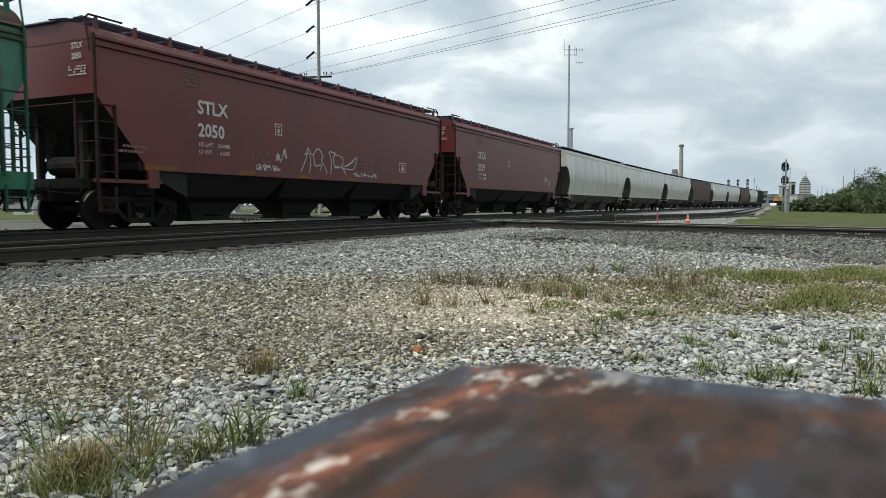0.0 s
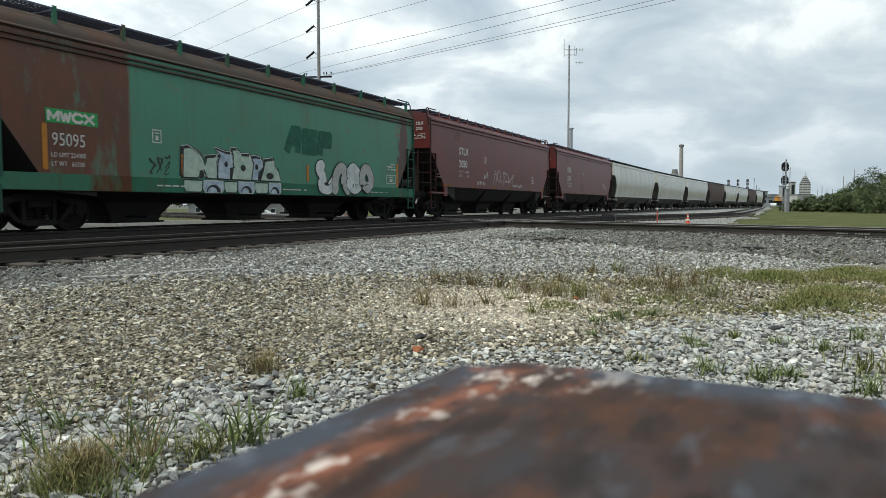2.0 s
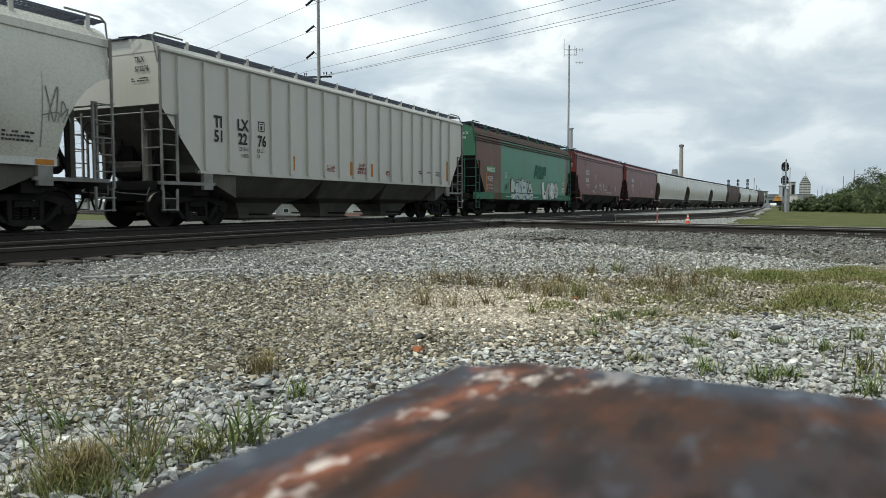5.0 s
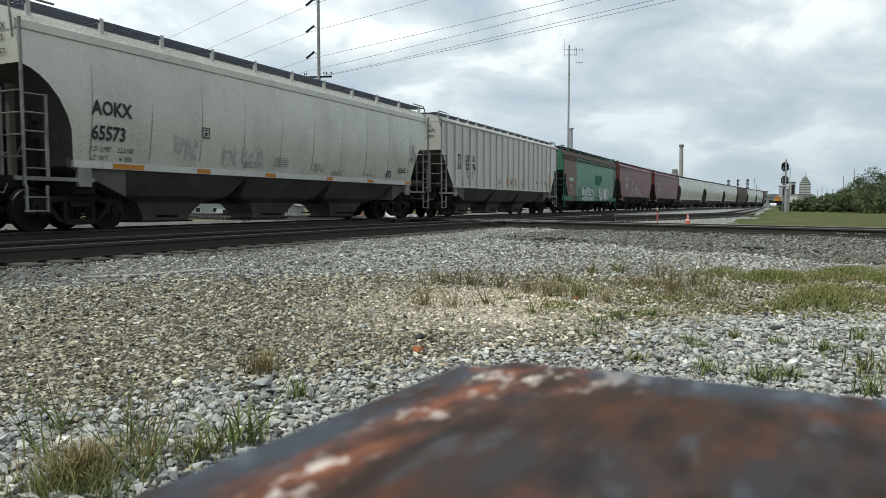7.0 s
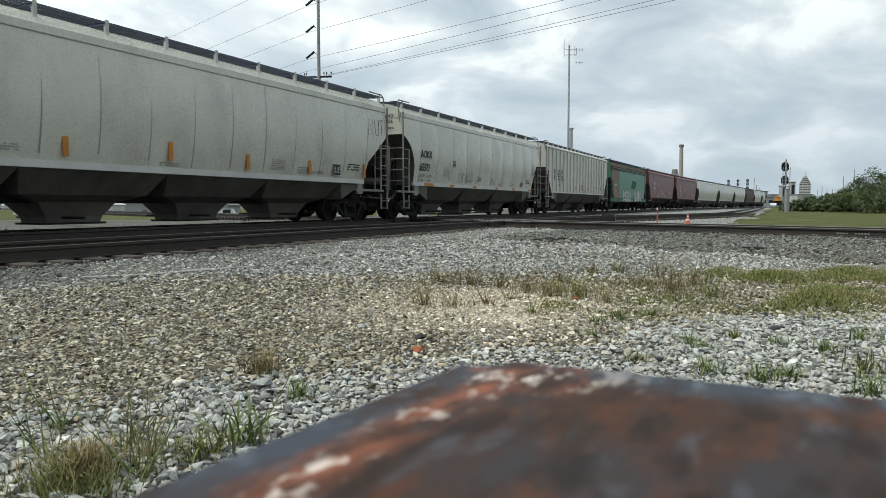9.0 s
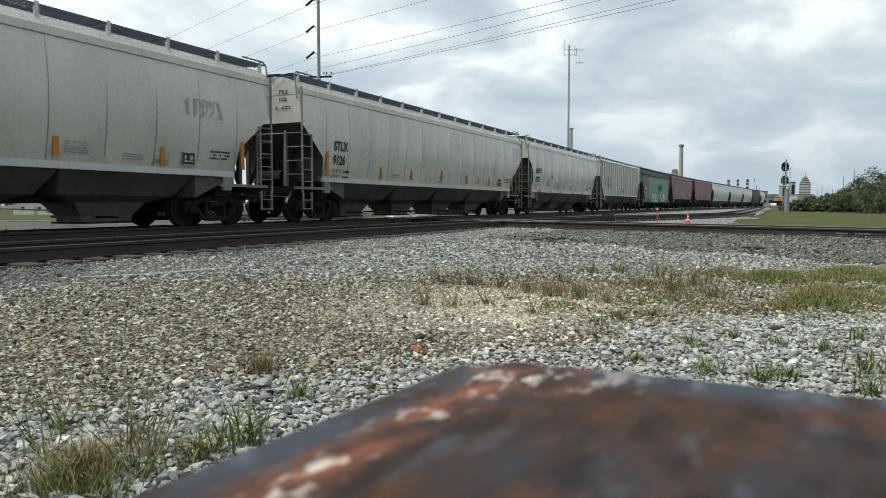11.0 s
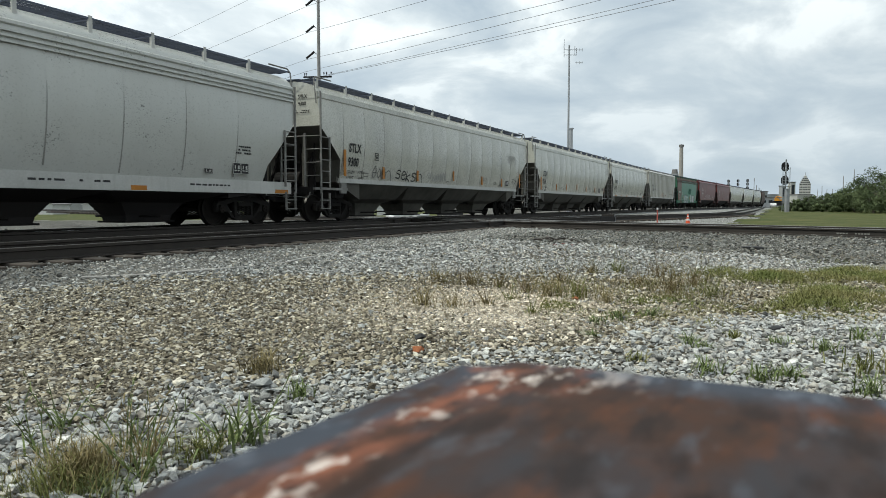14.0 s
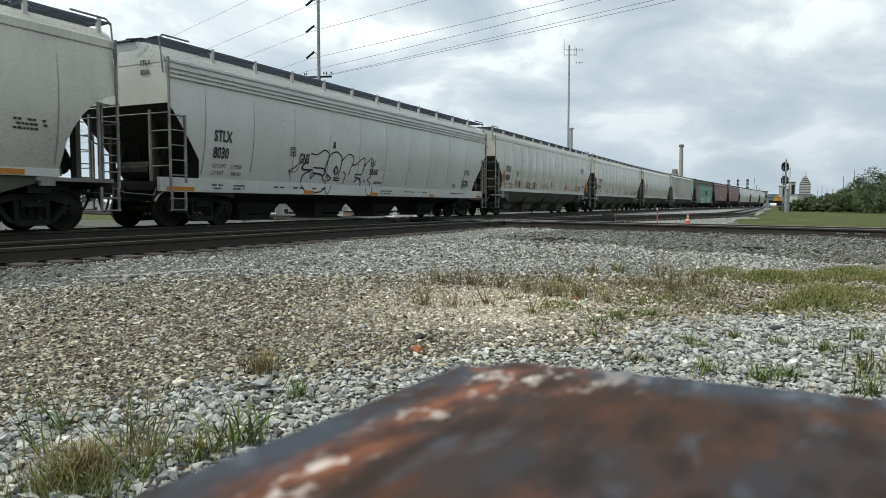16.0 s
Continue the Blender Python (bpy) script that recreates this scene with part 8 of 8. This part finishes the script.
def scatter(name, pts, sizes, material, label, seed, fine="plain"):
    """Angular stones joined into one mesh, each turned its own way."""
    rng = np.random.default_rng(seed)
    pts, sizes = np.asarray(pts, float), np.asarray(sizes, float)
    which = rng.integers(0, len(SHAPES[fine]), len(pts))
    av, at_, base = [], [], 0
    for k, (v, f) in enumerate(SHAPES[fine]):
        sel = np.where(which == k)[0]
        n = len(sel)
        if not n:
            continue
        q = rng.normal(0, 1, (n, 4)); q /= np.linalg.norm(q, axis=1)[:, None]
        w, x, y, z = q.T
        R = np.stack([np.stack([1 - 2 * (y * y + z * z), 2 * (x * y - z * w), 2 * (x * z + y * w)], 1), np.stack([2 * (x * y + z * w), 1 - 2 * (x * x + z * z), 2 * (y * z - x * w)], 1), np.stack([2 * (x * z - y * w), 2 * (y * z + x * w), 1 - 2 * (x * x + y * y)], 1)], 1)
        loc = np.einsum("nij,vj->nvi", R, v) * rng.uniform(0.65, 1.25, (n, 1, 3)) * np.array([1, 1, 0.66])
        loc = loc * sizes[sel][:, None, None] + pts[sel][:, None, :]
        fa = np.asarray(f)
        av.append(loc.reshape(-1, 3))
        at_.append((fa[None] + (np.arange(n) * len(v))[:, None, None] + base).reshape(-1, 3))
        base += n * len(v)
    V, T = np.concatenate(av), np.concatenate(at_)
    me = bpy.data.meshes.new(name)
    me.vertices.add(len(V)); me.vertices.foreach_set("co", V.ravel())
    me.loops.add(T.size); me.loops.foreach_set("vertex_index", T.ravel().astype(np.int32))
    me.polygons.add(len(T)); me.polygons.foreach_set("loop_start", np.arange(0, T.size, 3, dtype=np.int32))
    me.update(calc_edges=True)
    me.shade_flat()
    me.materials.append(material)
    return tagged(new(name, me), label, "gravel", kind="stuff")


def coarse(a, d):
    """How far a place belongs to the coarse grey ballast (1) or the fine tan gravel (0)."""
    n = 0.35 * noise.noise((a * 6, d * 1.2, 0.5))
    near_left = smooth01((4.2 + 1.9 * min(a, 0.12) - d) / 0.6 + n)
    right = smooth01((a - 0.22 + n * 0.25) / 0.14) * smooth01((5.6 + n - d) / 0.6)
    beyond = smooth01((d - 7.6 - n * 1.5 + 1.2 * max(0, -a)) / 1.6)
    return max(near_left, right, beyond)


def pave():
    rng = np.random.default_rng(21)
    groups = {}
    half = 0.68

    def lay(cell, d0, d1, shape, keep, grow):
        """Stones on a jittered grid of that cell, so that they lie close; keep(a, d) thins them, grow scales them."""
        lo, hi = spot(-half, d1, 0), spot(half, d1, 0)
        xs = np.arange(0.2, max(lo.x, hi.x) + 0.5, cell)
        ys = np.arange(min(hi.y, -0.2) - 0.3, 6.6, cell)
        gx, gy = np.meshgrid(xs, ys)
        gx = (gx + rng.uniform(-0.55, 0.55, gx.shape) * cell).ravel()
        gy = (gy + rng.uniform(-0.55, 0.55, gy.shape) * cell).ravel()
        dd = gx * math.cos(THETA) + gy * math.sin(THETA)
        aa = (gx * math.sin(THETA) - gy * math.cos(THETA)) / np.maximum(dd, 0.1)
        far = rng.random(len(dd)) ** 3
        ok = (dd > d0 - (0.9 * far if d0 < 2 else 0)) & (dd < d1) & (np.abs(aa) < half + 0.5 * far / np.maximum(1, 0.25 * dd)) & ((gx > 0.5) | (gy > 0.3) | (gy < -0.5))
        gx, gy, dd, aa = gx[ok], gy[ok], dd[ok], aa[ok]
        rr = rng.random((len(gx), 4))
        ln = np.clip(rng.lognormal(0, 0.34, len(gx)), 0.5, 1.9)
        for x, y, d, a, r, q in zip(gx, gy, dd, aa, rr, ln):
            k = coarse(a, d)
            pale = 1.2 * math.exp(-((a - 0.08) / 0.17) ** 2 - ((d - 5.9) / 1.5) ** 2)
            if r[0] > keep(k, pale):
                continue
            size = grow * q
            if pale > 0.5 and r[3] < 0.55 and size > 0.013:
                continue
            # the shoulder of the crossing track is dull and dark
            u = (x - 18.8) * 0.909 - (y + 2.2) * 0.416
            if u > -6.4 + 1.6 * noise.noise((x * 0.5, y * 0.5, 8)) or y > 6.3 + 0.5 * noise.noise((x * 0.4, y * 0.4, 6)) and r[3] < 0.4:
                g = "dull"
            else:
                g = "grey" if r[1] < (0.14 + 0.84 * k) * (1 - 0.6 * min(1, pale)) else "pale" if r[2] < pale else "tan"
            pts, sz = groups.setdefault((g, shape), ([], []))
            pts.append((x, y, ground_height(x, y) + size * (0.1 + 0.6 * r[2]) + 0.02 * noise.noise((x * 0.5, y * 0.5, 0))))
            sz.append(size)

    # coarse ballast close by, with smaller chips between
    lay(0.029, 1.3, 6.2, "fine", lambda k, pale: k, 0.0178)
    lay(0.020, 1.3, 3.8, "small", lambda k, pale: 0.6, 0.0092)
    # flat, half-buried stones of the worn ground
    lay(0.026, 2.0, 5.2, "plain", lambda k, pale: 0.92 - 0.7 * k, 0.0148)
    lay(0.031, 5.2, 7.6, "small", lambda k, pale: 0.95, 0.0182)
    lay(0.021, 4.7, 7.4, "small", lambda k, pale: 0.9 * pale, 0.0095)
    lay(0.042, 7.6, 11.0, "small", lambda k, pale: 0.95, 0.0245)
    lay(0.064, 11.0, 21.0, "small", lambda k, pale: 0.95, 0.033)
    # the gravel goes on round the box, thinner
    for _ in range(24000):
        x, y = rng.normal(0, 4.2, 2)
        if y > 6.4 or (-0.32 < x < 0.42 and -0.42 < y < 0.22):
            continue
        dd0 = x * math.cos(THETA) + y * math.sin(THETA)
        aa0 = x * math.sin(THETA) - y * math.cos(THETA)
        if dd0 > 1.3 and abs(aa0) < 0.68 * dd0:
            continue
        size = 0.019 * min(2.0, rng.lognormal(0, 0.36))
        pts, sz = groups.setdefault(("tan" if noise.noise((x * 0.4, y * 0.4, 3)) > 0.1 else "grey", "small"), ([], []))
        pts.append((x, y, ground_height(x, y) + size * 0.3 + 0.02 * noise.noise((x * 0.5, y * 0.5, 0)))); sz.append(size)
    looks = {"grey": ("ballast_stones", M_STONE, "angular grey limestone ballast stones lying loose"), "tan": ("gravel_pebbles", M_STONE_TAN, "fine tan and grey pebbles on the ground"),
             "dull": ("dull_ballast", M_STONE_MID, "dull grey ballast stones on the track shoulder"),
             "pale": ("sandy_pebbles", M_STONE_PALE, "pale sandy pebbles between the weeds")}
    for i, ((g, shape), (pts, sz)) in enumerate(groups.items()):
        scatter(looks[g][0], pts, sz, looks[g][1], looks[g][2], 31 + i, shape)
    # ballast round the tracks: oily close to the rails, paler away from them
    clean, oily = ([], []), ([], [])
    for n, x0, x1, y0, y1 in ((29000, -7, 25, 6.2, 9.3), (9000, -9, 34, 10.3, 14.2), (7000, -9, 60, 15.3, 27), (6000, 20, 62, 7.5, 14.2), (7000, 22, 60, 1.4, 8)):
        for x, y, k in zip(rng.uniform(x0, x1, n), rng.uniform(y0, y1, n), rng.lognormal(0, 0.32, n)):
            s = (0.023 if y < 9.5 and x < 25 else 0.028) * k
            pts, sz = oily if y > 14.6 or x < 20 and y > 7.75 + 0.9 * noise.noise((x * 0.5, y * 0.5, 7)) + 0.35 * smooth01((x - 4) / 6) else clean
            pts.append((x, y, ground_height(x, y) + s * 0.3)); sz.append(s)
    n = 19000
    for u, s0, k in zip(rng.uniform(-4.2, 3.2, n), rng.uniform(-12, 9, n), rng.lognormal(0, 0.32, n)):
        x, y = c_point(s0, u)
        if y < 6.2:
            pts, sz = oily if -3.4 + 0.6 * noise.noise((x * 0.6, y * 0.6, 9)) < u < 1.8 else clean
            pts.append((x, y, ground_height(x, y) + 0.007 * k)); sz.append(0.024 * k)
    scatter("track_ballast", *clean, M_STONE_DARK, "grey ballast stones beside the rails", 41, "small")
    scatter("oily_ballast", *oily, M_STONE_SOOT, "dark oily ballast stones round the rails", 42, "small")


pave()


# ---------------------------------------------------------------- what moves
def car_pose(x):
    d = train_line(x + 6) - train_line(x - 6)
    return pose(x, train_line(x), RAIL_Z, 0, 0, math.degrees(math.atan2(d, 12)))


def motions():
    for car, wheels, x in CARS:
        walk(car, [(t, car_pose(x + run(t))) for t in range(0, 17)])
    # wheels of the cars that pass near
    for car, wheels, x in CARS[:9]:
        for w in wheels:
            lx = w.location.x
            walk(w, [(k / 15, pose(lx, 0, 0.457, 0, math.degrees(run(k / 15) / 0.457) % 360, 0)) for k in range(241)])


motions()
